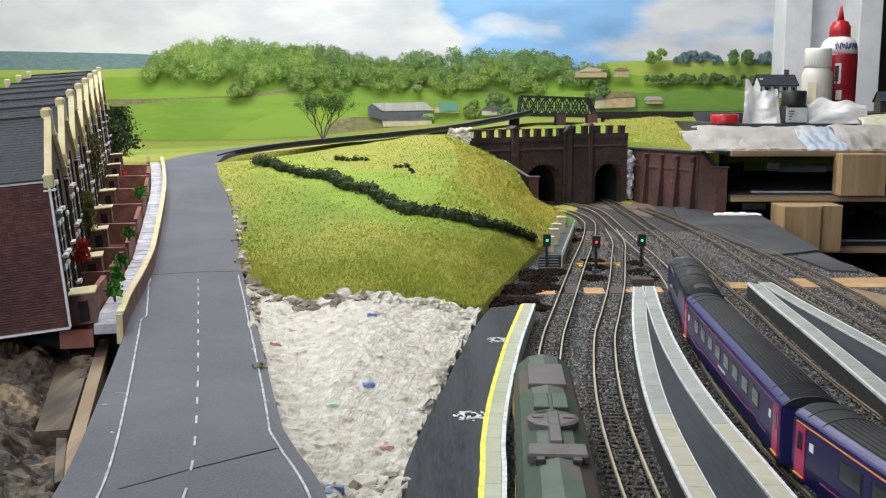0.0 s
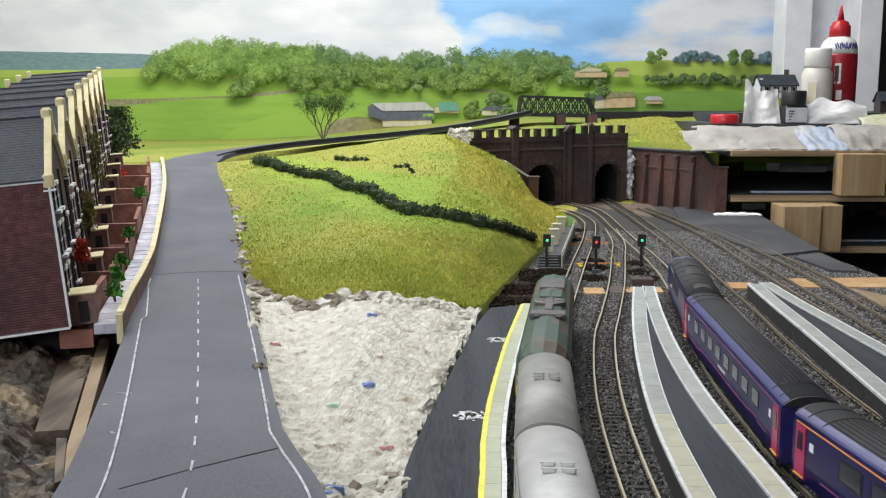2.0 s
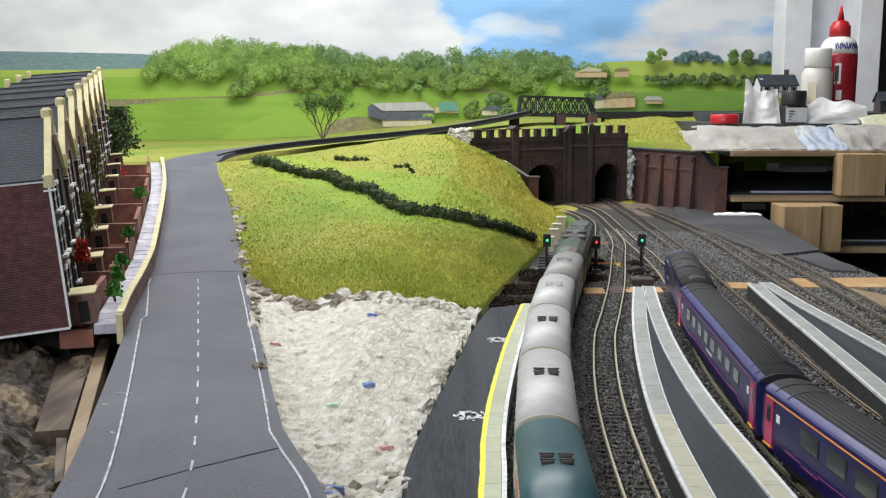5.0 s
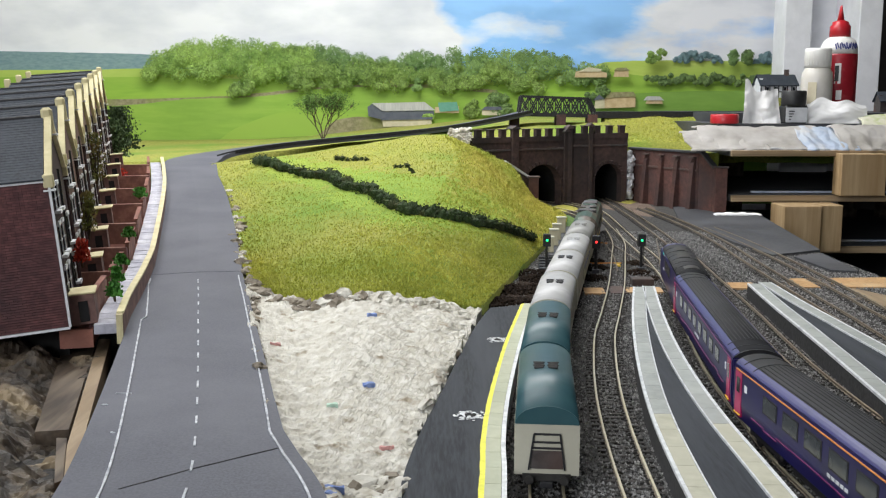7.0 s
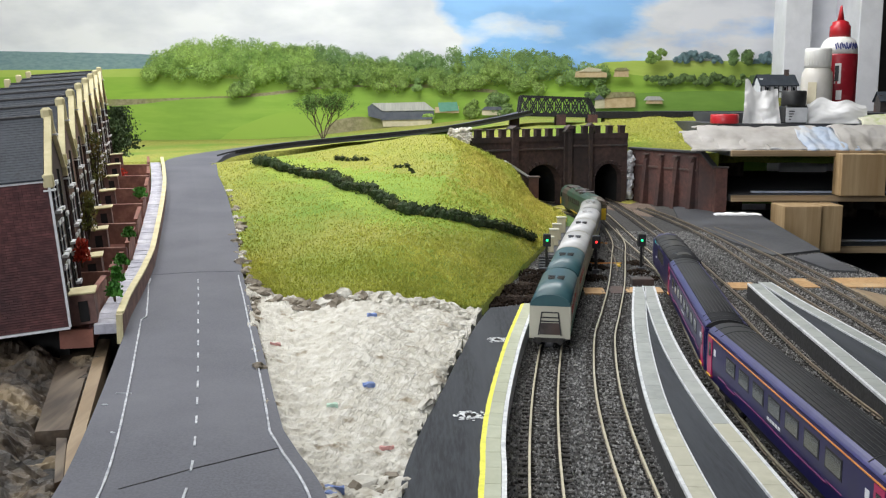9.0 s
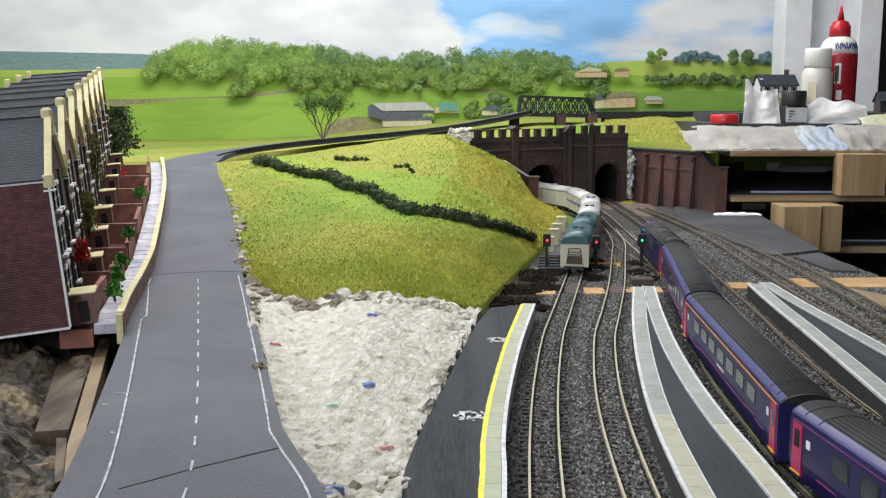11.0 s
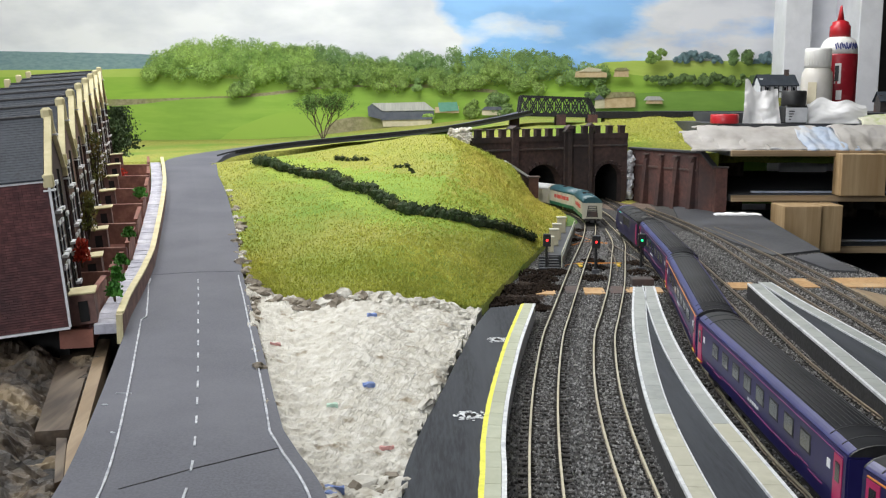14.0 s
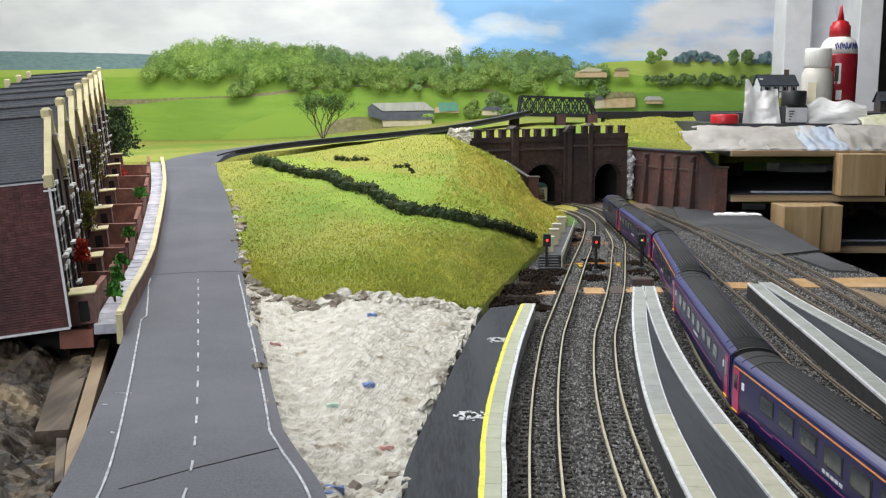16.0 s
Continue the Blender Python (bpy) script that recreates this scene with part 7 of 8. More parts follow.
def coach(label, first):
    """An express coach, 0.295 long; y forward."""
    t = thing("passenger_coach", pose(0, 0, 0), label, "railway coach", "purple express train")
    h = 0.1540
    part("body", shell([(-HW + 0.0012, 0.0105), (HW - 0.0012, 0.0105), (HW, 0.020), (HW, 0.0375), (HW * 0.97, 0.0415), (-HW * 0.97, 0.0415), (-HW, 0.0375), (-HW, 0.020)], -h, h), M["hst_purple"], t)
    roof = part("roof", shell(ROOF_ARC[3:14] + [(-0.012, 0.042), (0.012, 0.042)], -h, h), M["hst_roof"], t, "dark grey ribbed roof", True)
    # Shoulder strips carry the lighter purple, painting the light from above.
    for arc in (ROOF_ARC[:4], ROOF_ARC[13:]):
        part("shoulder", shell(arc + [(arc[1][0] * 0.9, 0.0415)], -h + 0.0005, h - 0.0005), M["hst_purple_lit"], t, "purple roof shoulder, lighter as the lit part")
    for a in np.linspace(0.86, math.pi - 0.86, 9):
        x, z = HW * 0.998 * math.cos(a), 0.0385 + 0.0125 * math.sin(a)
        part("roof_rib", bar((x, -h + 0.03, z + 0.0001), (x, h - 0.03, z + 0.0001), 0.0007, 0.0006), M["hst_roof"], roof)
    for y in (-h + 0.012, -h + 0.028, h - 0.012, h - 0.028):
        for a0 in np.linspace(0.5, math.pi - 0.5, 12)[:-1]:
            a1 = a0 + (math.pi - 1.0) / 11
            part("roof_band", bar((HW * math.cos(a0), y, 0.0387 + 0.0125 * math.sin(a0)), (HW * math.cos(a1), y, 0.0387 + 0.0125 * math.sin(a1)), 0.0008, 0.0005), M["hst_roof"], roof)
    n = 7 if first else 8
    for k in range(n):
        y = (k - (n - 1) / 2) * (0.0305 if first else 0.0278)
        w = side_box(t, "window", "black", y - 0.0112 if first else y - 0.0086, y + 0.0112 if first else y + 0.0086, 0.0252, 0.0352, HW, 0.0002)
        for s in (-1, 1):
            lo, hi = sorted((s * (HW - 0.001), s * (HW + 0.0004)))
            part("pane", box(lo, hi, y - 0.0098 if first else y - 0.0072, y + 0.0098 if first else y + 0.0072, 0.0262, 0.0342), M["hst_window"], w, "grey glazed pane")
    for y in (-h + 0.0095, h - 0.0095):
        d = side_box(t, "door", "hst_pink", y - 0.0055, y + 0.0055, 0.0125, 0.0378, HW, 0.0004, "magenta door")
        for s in (-1, 1):
            lo, hi = sorted((s * (HW + 0.0003), s * (HW + 0.0006)))
            part("door_window", box(lo, hi, y - 0.0028, y + 0.0028, 0.0262, 0.0348), M["dark_glass"], d)
        side_box(t, "step", "loco_yellow", y - 0.0055, y + 0.0055, 0.0134, 0.0140, HW, 0.0012, "pale yellow door step")
        dy = 0.0125 if y < 0 else -0.0125
        side_box(t, "notice", "white_trim", y + dy - 0.0022, y + dy + 0.0022, 0.0285, 0.0325, HW, 0.0003)
    side_box(t, "cantrail_stripe", "hst_orange" if first else "hst_line", -h + 0.004, h - 0.004, 0.0384, 0.0394 if first else 0.0388, HW * 0.995, 0.0004)
    for k in range(12):
        y = -h + 0.03 + k * 0.0204
        z = 0.0178 + 0.0018 * math.sin(k * 1.1) * (1 if k in (0, 1, 10, 11) else 0.15)
        side_box(t, "flank_line", "hst_line", y, y + 0.0206, z, z + 0.0005, HW, 0.0003)
    for k in range(5):
        side_box(t, "lettering_bar", "paper_label", -0.012 + k * 0.005, -0.0085 + k * 0.005, 0.0212, 0.0228, HW, 0.0003)
    for e, s in ((-h, -1), (h, 1)):
        lo, hi = sorted((e, e + s * 0.0012))
        part("end_panel", box(-HW + 0.001, HW - 0.001, lo, hi, 0.012, 0.040), M["hst_purple"], t)
        part("end_cap", shell([(x * 0.99, z - 0.0003) for x, z in ROOF_ARC], lo, hi), M["black"], t, "black arched roof end")
        lo, hi = sorted((e + s * 0.0012, e + s * 0.0042))
        part("gangway", box(-0.006, 0.006, lo, hi, 0.014, 0.042, 0.0008), M["black"], t, "black rubber gangway")
    part("underframe", box(-0.0125, 0.0125, -0.065, 0.065, 0.0042, 0.0104, 0.001), M["bogie"], t)
    for y in (-0.108, 0.108):
        bogie(t, y, 0.034)
    return t


def power_car():
    t = thing("power_car", pose(0, 0, 0), "purple express power car with dark ribbed roof", "locomotive", "purple express train")
    h = 0.1165
    part("body", shell([(-HW + 0.0012, 0.0105), (HW - 0.0012, 0.0105), (HW, 0.020), (HW, 0.0375), (HW * 0.97, 0.0415), (-HW * 0.97, 0.0415), (-HW, 0.0375), (-HW, 0.020)], -h, h - 0.03), M["hst_purple"], t)
    roof = part("roof", shell(ROOF_ARC, -h, h - 0.045), M["hst_roof"], t, "dark grey roof", True)
    nose = bmesh.new()
    rows = []
    for y, w, z0, z1 in ((h - 0.0449, 1.0, 0.0105, 0.0508), (h - 0.03, 0.99, 0.0105, 0.0505), (h - 0.014, 0.95, 0.0100, 0.036), (h - 0.003, 0.86, 0.0095, 0.026), (h, 0.8, 0.011, 0.021)):
        rows.append([nose.verts.new((x * HW * w, y, z)) for x, z in ((-0.95, z0), (0.95, z0), (1, z0 + 0.4 * (z1 - z0)), (0.96, z0 + 0.72 * (z1 - z0)), (0.6, z0 + 0.95 * (z1 - z0)), (0, z1), (-0.6, z0 + 0.95 * (z1 - z0)), (-0.96, z0 + 0.72 * (z1 - z0)), (-1, z0 + 0.4 * (z1 - z0)))])
    for a, b in zip(rows, rows[1:]):
        for i in range(9):
            nose.faces.new((a[i], a[(i + 1) % 9], b[(i + 1) % 9], b[i]))
    nose.faces.new(rows[0])
    nose.faces.new(rows[-1])
    part("nose", nose, M["hst_purple"], t, "wedge-shaped purple nose", True)
    for k, (y0, y1) in enumerate(((-h + 0.012, -h + 0.03), (-0.03, 0.005), (0.02, 0.045))):
        part("roof_grille", shell([(x * 0.75, z + 0.0012) for x, z in ROOF_ARC[4:13]] + [(-HW * 0.4, 0.047), (HW * 0.4, 0.047)], y0, y1), M["bogie"], roof)
    for k in range(7):
        part("roof_rib", shell([(x * 1.004, z + 0.0005) for x, z in ROOF_ARC], -h + 0.006 + k * 0.026, -h + 0.0072 + k * 0.026), M["hst_roof"], roof)
    for k in range(6):
        side_box(t, "grille", "bogie", -0.045 + k * 0.011, -0.037 + k * 0.011, 0.027, 0.037, HW, 0.0003)
        # The three forward dashes are given a green glow of their own.
        side_box(t, "marker_dash", "dash_glow" if k > 2 else "paper_label", 0.022 + k * 0.007, 0.025 + k * 0.007, 0.0393, 0.0398, HW * 0.985, 0.0003)
    side_box(t, "door", "hst_pink", -h + 0.004, -h + 0.012, 0.0125, 0.0378, HW, 0.0004)
    side_box(t, "number_bar", "paper_label", 0.03, 0.045, 0.024, 0.0255, HW, 0.0003)
    part("end_panel", box(-HW + 0.001, HW - 0.001, -h - 0.0012, -h, 0.012, 0.046), M["black"], t)
    part("gangway", box(-0.006, 0.006, -h - 0.0042, -h - 0.0012, 0.014, 0.042, 0.0008), M["black"], t)
    part("fuel_tank", box(-0.0125, 0.0125, -0.03, 0.03, 0.0035, 0.0104, 0.001), M["bogie"], t)
    for y in (-0.072, 0.072):
        bogie(t, y, 0.034)
    return t


WW = 0.0166


def van(label, roof, side, end, stripe, writing, hatch, dome=None, tail=False):
    """A short arched-roof van, 0.133 long; y forward."""
    t = thing("refrigerated_van", pose(0, 0, 0), label, "railway van", "vans behind the green locomotive")
    h = 0.0665
    arc = [(WW * 1.01 * math.cos(a), 0.0372 + 0.0098 * math.sin(a)) for a in np.linspace(0.0, math.pi, 17)]
    part("body", box(-WW, WW, -h + 0.001, h - 0.001, 0.0105, 0.0371, 0.0004), M[side], t)
    rf = part("roof", shell(arc, -h, h, ends=True), M[roof], t, "", True)
    for y, s in ((-h, -1), (h, 1)):
        lo, hi = sorted((y, y + s * 0.0008))
        part("end_dome", shell([(x * 0.985, z - 0.0002) for x, z in arc], lo, hi), M[dome or roof], rf)
        lo, hi = sorted((y - s * 0.0008, y + s * 0.0004))
        e = part("end_wall", box(-WW - 0.0003, WW + 0.0003, lo, hi, 0.0095, 0.0371), M[end], t)
        for x in (-0.0075, 0.0075):
            part("end_post", bar((x * 1.25, y + s * 0.0011, 0.0125), (x * 0.9, y + s * 0.0011, 0.0318), 0.0009), M["iron"], e)
        for z, w in ((0.0318, 0.0068), (0.0275, 0.0072), (0.0243, 0.0076)):
            part("end_rung", bar((-w, y + s * 0.0011, z), (w, y + s * 0.0011, z), 0.0009), M["iron"], e)
        # On the tail van a dark colour paints the shade low on the end.
        lo, hi = sorted((y + s * 0.0002, y + s * 0.0009))
        part("end_recess", box(-0.0085, 0.0085, lo, hi, 0.0130, 0.0228), M["portal_cap"] if tail else M[end], e, "lower end panel, coloured dark as shade on the tail van")
        part("buffer_beam", box(-0.0125, 0.0125, min(y, y + s * 0.0014), max(y, y + s * 0.0014), 0.0066, 0.0103), M["bogie"], t)
        for x in (-0.009, 0.009):
            b = lathe([(0.0011, 0.0), (0.0011, 0.003), (0.0024, 0.0031), (0.0024, 0.0038)], 12)
            b.transform(Matrix.Translation((x, y + s * 0.0013, 0.0082)) @ Matrix.Rotation(-s * math.pi / 2, 4, "X"))
            part("buffer", b, M["bogie"], t)
        part("coupling", box(-0.0035, 0.0035, min(y + s * 0.0014, y + s * 0.0032), max(y + s * 0.0014, y + s * 0.0032), 0.0032, 0.0066, 0.0005), M["iron"], t)
    for x in (-0.0042, 0.0042):
        for y in (0.0080, 0.0150):
            z = 0.0372 + 0.0098 * math.sqrt(max(0, 1 - (x / WW) ** 2))
            part("roof_hatch", box(x - 0.0029, x + 0.0029, y - 0.0024, y + 0.0024, z - 0.0006, z + 0.0012, 0.0007), M[hatch], rf)
            part("hatch_hinge", box(x - 0.0035, x + 0.0035, y - 0.0006, y + 0.0006, z + 0.0011, z + 0.0016), M[hatch], rf)
    if writing == "red_ends":
        for x in (-0.0095, 0.0095):
            part("end_mark", box(x - 0.0006, x + 0.0006, -h - 0.0012, -h - 0.0006, 0.0385, 0.043), M["red_mark"], t)
    if stripe == "blue":
        side_box(t, "stripe", "blue_stripe", -h + 0.002, h - 0.002, 0.0245, 0.0275, WW, 0.0004)
    if stripe == "green":
        side_box(t, "stripe", "green_stripe", -h + 0.002, h - 0.002, 0.0108, 0.0165, WW, 0.0004)
        for k in range(9):
            side_box(t, "lettering_bar", "red_mark", -0.036 + k * 0.0085, -0.0295 + k * 0.0085, 0.0245, 0.0312, WW, 0.0004)
    for k in range(5):
        side_box(t, "side_rib", side, -0.05 + k * 0.025, -0.0488 + k * 0.025, 0.0175, 0.0362, WW, 0.0006)
    part("underframe", box(-0.0125, 0.0125, -h + 0.004, h - 0.004, 0.0075, 0.0104), M["bogie"], t)
    for y in (-0.038, 0.038):
        bogie(t, y, 0.02)
    return t


def green_loco():
    t = thing("diesel_locomotive", pose(0, 0, 0), "camouflage-green diesel locomotive with yellow ends", "locomotive")
    h = 0.145
    prof = [(-0.0172, 0.0105), (0.0172, 0.0105), (0.0178, 0.022), (0.0178, 0.0365), (0.0150, 0.0432), (0.0085, 0.0482), (0.0, 0.0496), (-0.0085, 0.0482), (-0.0150, 0.0432), (-0.0178, 0.0365), (-0.0178, 0.022)]
    part("body", shell(prof, -h + 0.012, h - 0.012, 4), M["loco_green"], t)
    for s in (-1, 1):
        bm = bmesh.new()
        a = [bm.verts.new((x, s * (h - 0.0119), z)) for x, z in prof]
        b = [bm.verts.new((x * 0.93, s * (h - 0.002), z if z < 0.03 else 0.03 + (z - 0.03) * 0.72)) for x, z in prof]
        for i in range(11):
            bm.faces.new((a[i], a[(i + 1) % 11], b[(i + 1) % 11], b[i]))
        bm.faces.new(a)
        bm.faces.new(b)
        part("cab", bm, M["loco_green"], t)
        part("cab_front", box(-0.0150, 0.0150, min(s * (h - 0.0019), s * h), max(s * (h - 0.0019), s * h), 0.0108, 0.0300, 0.0005), M["loco_yellow"], t, "yellow warning end")
        for x in (-0.0075, 0.0075):
            part("cab_window", moved(box(x - 0.0062, x + 0.0062, -0.0004, 0.0004, -0.0042, 0.0042), Matrix.Translation((0, s * (h - 0.0052), 0.0374)) @ Matrix.Rotation(s * 0.9, 4, "X")), M["dark_glass"], t)
        for k in (0, 1):
            side_box(t, "cab_side_window", "dark_glass", s * (h - 0.024) - 0.0035, s * (h - 0.024) + 0.0035, 0.0278, 0.0352, 0.0178, 0.0004)
        side_box(t, "cab_side_panel", "loco_yellow", s * (h - 0.016) - 0.004, s * (h - 0.016) + 0.004, 0.0125, 0.026, 0.0176, 0.0004)
    roof_p = lambda x: 0.0482 + 0.0014 * (1 - abs(x) / 0.0085)
    part("roof_panel", box(-0.0105, 0.0105, 0.064, 0.108, 0.0466, 0.0500, 0.0006), M["loco_grey"], t, "grey-brown roof panel")
    for x in (-0.0048, 0.0048):
        part("roof_hatch", box(x - 0.0040, x + 0.0040, 0.020, 0.046, 0.0478, 0.0503, 0.0004), M["loco_green"], t)
    part("exhaust_duct", box(-0.0032, 0.0032, -0.035, 0.012, 0.0488, 0.0512, 0.0008), M["loco_grey"], t)
    part("fan_ring", lathe([(0.0125, 0.0470), (0.0125, 0.0506), (0.0105, 0.0514), (0.0095, 0.0506)], 24), M["loco_grey"], t)
    part("fan_shroud", box(-0.0135, 0.0135, -0.052, -0.036, 0.0458, 0.0506, 0.001), M["loco_grey"], t)
    for x in (-0.008, 0.008):
        part("vent_bar", box(x - 0.0035, x + 0.0035, 0.000, 0.006, 0.0475, 0.0512, 0.0005), M["loco_grey"], t)
        part("vent_bar", box(x - 0.0022, x + 0.0022, -0.058, -0.053, 0.0475, 0.0503, 0.0005), M["black"], t)
    for k in range(6):
        side_box(t, "grille", "bogie", -0.07 + k * 0.02, -0.056 + k * 0.02, 0.026, 0.035, 0.0178, 0.0003)
        side_box(t, "camouflage_patch", "loco_grey", -0.09 + k * 0.032, -0.078 + k * 0.032, 0.013, 0.024, 0.0174, 0.0003)
    side_box(t, "flank_stripe", "loco_yellow", -0.05, 0.02, 0.0112, 0.0128, 0.0174, 0.0004)
    part("fuel_tank", box(-0.0135, 0.0135, -0.03, 0.03, 0.0032, 0.0104, 0.0012), M["bogie"], t)
    for y in (-0.078, 0.078):
        bogie(t, y, 0.046)
    return t


LOCO = green_loco()
VANS = [van("dull grey-roofed van with grey end", "grey_roof", "cream_train", "grey_roof", "none", "", "grey_roof"),
        van("silver-roofed van with cream end rim", "silver", "cream_train", "cream_train", "blue", "", "silver", dome="cream_train"),
        van("silver-roofed van with black hatches and red end marks", "silver", "cream_train", "cream_train", "none", "red_ends", "black", dome="cream_train"),
        van("second silver-roofed van with black hatches", "silver", "cream_train", "cream_train", "none", "red_ends", "black", dome="cream_train"),
        van("teal-roofed cream van with red lettering", "teal_roof", "cream_train", "cream_train", "green", "", "bogie"),
        van("teal-roofed cream tail van with black end ladder", "teal_roof", "cream_train", "cream_train", "green", "", "bogie", tail=True)]
POWER = power_car()
COACHES = [coach("purple standard-class coach with magenta doors", False), coach("purple first-class coach with orange stripe", True),
           coach("purple standard-class coach nearer the rear", False), coach("purple first-class coach at the rear", True)]

for _v in [v for o in LOCO.children_recursive for v in o.data.vertices]:
    _v.co.y *= 0.945
for _t in [POWER] + COACHES:
    for _o in _t.children_recursive:
        for _v in _o.data.vertices:
            _v.co.y *= 0.917
            _v.co.x = _v.co.x * 0.94 - 0.001
            _v.co.z = _v.co.z * 1.07 if _v.co.z < 0.0385 else 0.0412 + (_v.co.z - 0.0385) * 0.64


# ----------------------------------------------------------------- signals
def signal(x, y, label, turned):
    t = thing("colour_light_signal", pose(x, y, 0), label, "railway signal", "signals across the tracks")
    part("base", box(-0.0042, 0.0042, -0.0042, 0.0042, -0.0052, 0.0008, 0.0005), M["board_black"], t)
    part("post", lathe([(0.0019, 0.0008), (0.0017, 0.027)], 10), M["black"], t)
    part("ladder", bar((0.0030, 0.002, 0.0), (0.0030, 0.002, 0.027), 0.0007), M["iron"], t)
    part("collar", lathe([(0.0026, 0.012), (0.0026, 0.0135)], 10), M["black"], t)
    head = part("backplate", box(-0.0046, 0.0046, 0.0036, 0.0044, 0.0272, 0.0425, 0.0003), M["black"], t, "black signal head")
    bm = box(-0.0046, -0.0014, -0.0036, 0.0035, 0.0272, 0.0425)
    box(0.0014, 0.0046, -0.0036, 0.0035, 0.0272, 0.0425, 0, bm)
    box(-0.00139, 0.00139, -0.0036, 0.0035, 0.0272, 0.0334, 0, bm)
    box(-0.00139, 0.00139, -0.0036, 0.0035, 0.0366, 0.0425, 0, bm)
    part("housing", bm, M["black"], head)
    part("hood", box(-0.0028, 0.0028, -0.0062, -0.0037, 0.0376, 0.0381), M["black"], head)
    drum = part("lens_drum", lathe([(0.0010, -0.0012), (0.0010, 0.0012)], 14), M["black"], t)
    drum.location = (0, 0.0, 0.035)
    for a, key in ((0.0, "lamp_green"), (86.0, "lamp_red")):
        b = bmesh.new()
        bmesh.ops.create_uvsphere(b, u_segments=12, v_segments=8, radius=0.0014)
        r = radians(a)
        b.transform(Matrix.Translation((math.sin(r) * 0.0026, -math.cos(r) * 0.0026, 0)))
        part("lens", b, M[key], drum, "green lamp lens" if a == 0 else "red lamp lens", True)
    return drum


DRUM_W = signal(*(0.1294, 1.185), "black colour-light signal beside the relay cabinets", 0)
DRUM_M = signal(*(0.1883, 1.169), "black colour-light signal between the main tracks showing red", 0)
DRUM_E = signal(*(0.2475, 1.185), "black colour-light signal beside the purple train showing green", 0)

# -------------------------------------------------- cabinets and trackside
t_ = thing("equipment_stand", pose(0, 0, 0), "grey trackside stand with steps and pale handrail", "equipment stand")
part("deck", slab([(0.1324, 1.235), (0.1544, 1.235), (0.2113, 1.53), (0.1823, 1.53)], -0.005, 0.008), M["board_black"], t_)
for _k in range(5):
    _a, _b = Vector((*(0.1203, 1.179), 0)), Vector((*(0.1456, 1.179), 0))
    part("step", box(_a.x + 0.001 * _k, _b.x + 0.001 * _k, _a.y + 0.012 * _k, _a.y + 0.012 * _k + 0.009, -0.005, 0.0002 + 0.0016 * _k), M["iron"], t_)
_r0, _r1 = Vector((*(0.1491, 1.191), 0)), Vector((*(0.2113, 1.53), 0))
for _k in range(7):
    _p = _r0.lerp(_r1, _k / 6)
    part("rail_post", bar((_p.x, _p.y, -0.004), (_p.x, _p.y, 0.018), 0.0012), M["coping_cream"], t_)
for _z in (0.0105, 0.018):
    part("handrail", bar((_r0.x, _r0.y, _z), (_r1.x, _r1.y, _z), 0.0012), M["coping_cream"], t_)
part("rail_panel", bar((_r0.x, _r0.y, 0.0065), (_r1.x, _r1.y, 0.0065), 0.0008, 0.012), M["coping_grey"], t_)
for _p, _w, _h in (((0.143, 1.265), 0.0075, 0.0190), ((0.1547, 1.328), 0.0115, 0.021), ((0.1653, 1.385), 0.0115, 0.0215), ((0.1811, 1.461), 0.0125, 0.0225)):
    t_ = thing("relay_cabinet", pose(_p[0], _p[1], 0.008), "weathered grey-beige relay cabinet with overhanging lid", "cabinet", "relay cabinets on the stand")
    part("body", box(-_w / 2, _w / 2, -0.005, 0.005, 0, _h, 0.0004), M["bs_cream"], t_)
    part("lid", box(-_w / 2 - 0.001, _w / 2 + 0.001, -0.0062, 0.0062, _h + 0.0001, _h + 0.002, 0.0004), M["coping_cream"], t_)
    part("door", box(-_w / 2 + 0.001, -0.0003, -0.0055, -0.0049, 0.002, _h - 0.002), M["bs_cream"], t_)
    part("door", box(0.0003, _w / 2 - 0.001, -0.0055, -0.0049, 0.002, _h - 0.002), M["bs_cream"], t_)


def strip_piece(name, label, category, pts, z, material, th=0.002):
    t = thing(name, pose(0, 0, 0), label, category, "strips across the tracks")
    part("strip", slab(pts, -0.005, z), M[material], t)


for _a, _b in (((0.1017, 1.03), (0.1253, 1.063)), ((0.1558, 1.033), (0.1805, 1.067)), ((0.2028, 1.04), (0.2457, 1.07)), ((0.3256, 1.063), (0.3585, 1.099))):
    strip_piece("cork_strip", "orange-brown cork strip laid across the trackbed", "cork strip", [_a, (_b[0] - 0.002, _a[1]), _b, (_a[0] + 0.002, _b[1])], -0.0028, "cork")
strip_piece("cork_strip", "long orange-brown cork strip across the sidings", "cork strip", [(0.3762, 1.073), (0.5033, 1.073), (0.532, 1.136), (0.4152, 1.129)], -0.0034, "cork")
strip_piece("cork_strip", "torn cork edge at the corner of the board", "cork strip", [(0.43, 1.017), (0.4573, 0.9575), (0.4848, 1.017), (0.4631, 1.067)], -0.0032, "raw_wood")
for _a, _b in (((0.135, 1.03), (0.1528, 1.073)), ((0.1837, 1.03), (0.2028, 1.073))):
    strip_piece("joint_plate", "grey-brown plate between the rails", "plate", [_a, (_b[0] - 0.002, _a[1]), _b, (_a[0] + 0.002, _b[1])], -0.0020, "portal_cap")
for _p in ((0.1755, 1.211), (0.2247, 1.216)):
    t_ = thing("yellow_clip", pose(_p[0], _p[1], -0.003), "small yellow plastic clip between the rails", "clip", "yellow clips")
    part("bar", box(-0.0022, 0.0022, -0.008, 0.008, 0, 0.0022, 0.0005), M["loco_yellow"], t_)
    part("cross", box(-0.0042, 0.0042, 0.003, 0.0075, 0.0022, 0.0032, 0.0004), M["loco_yellow"], t_)
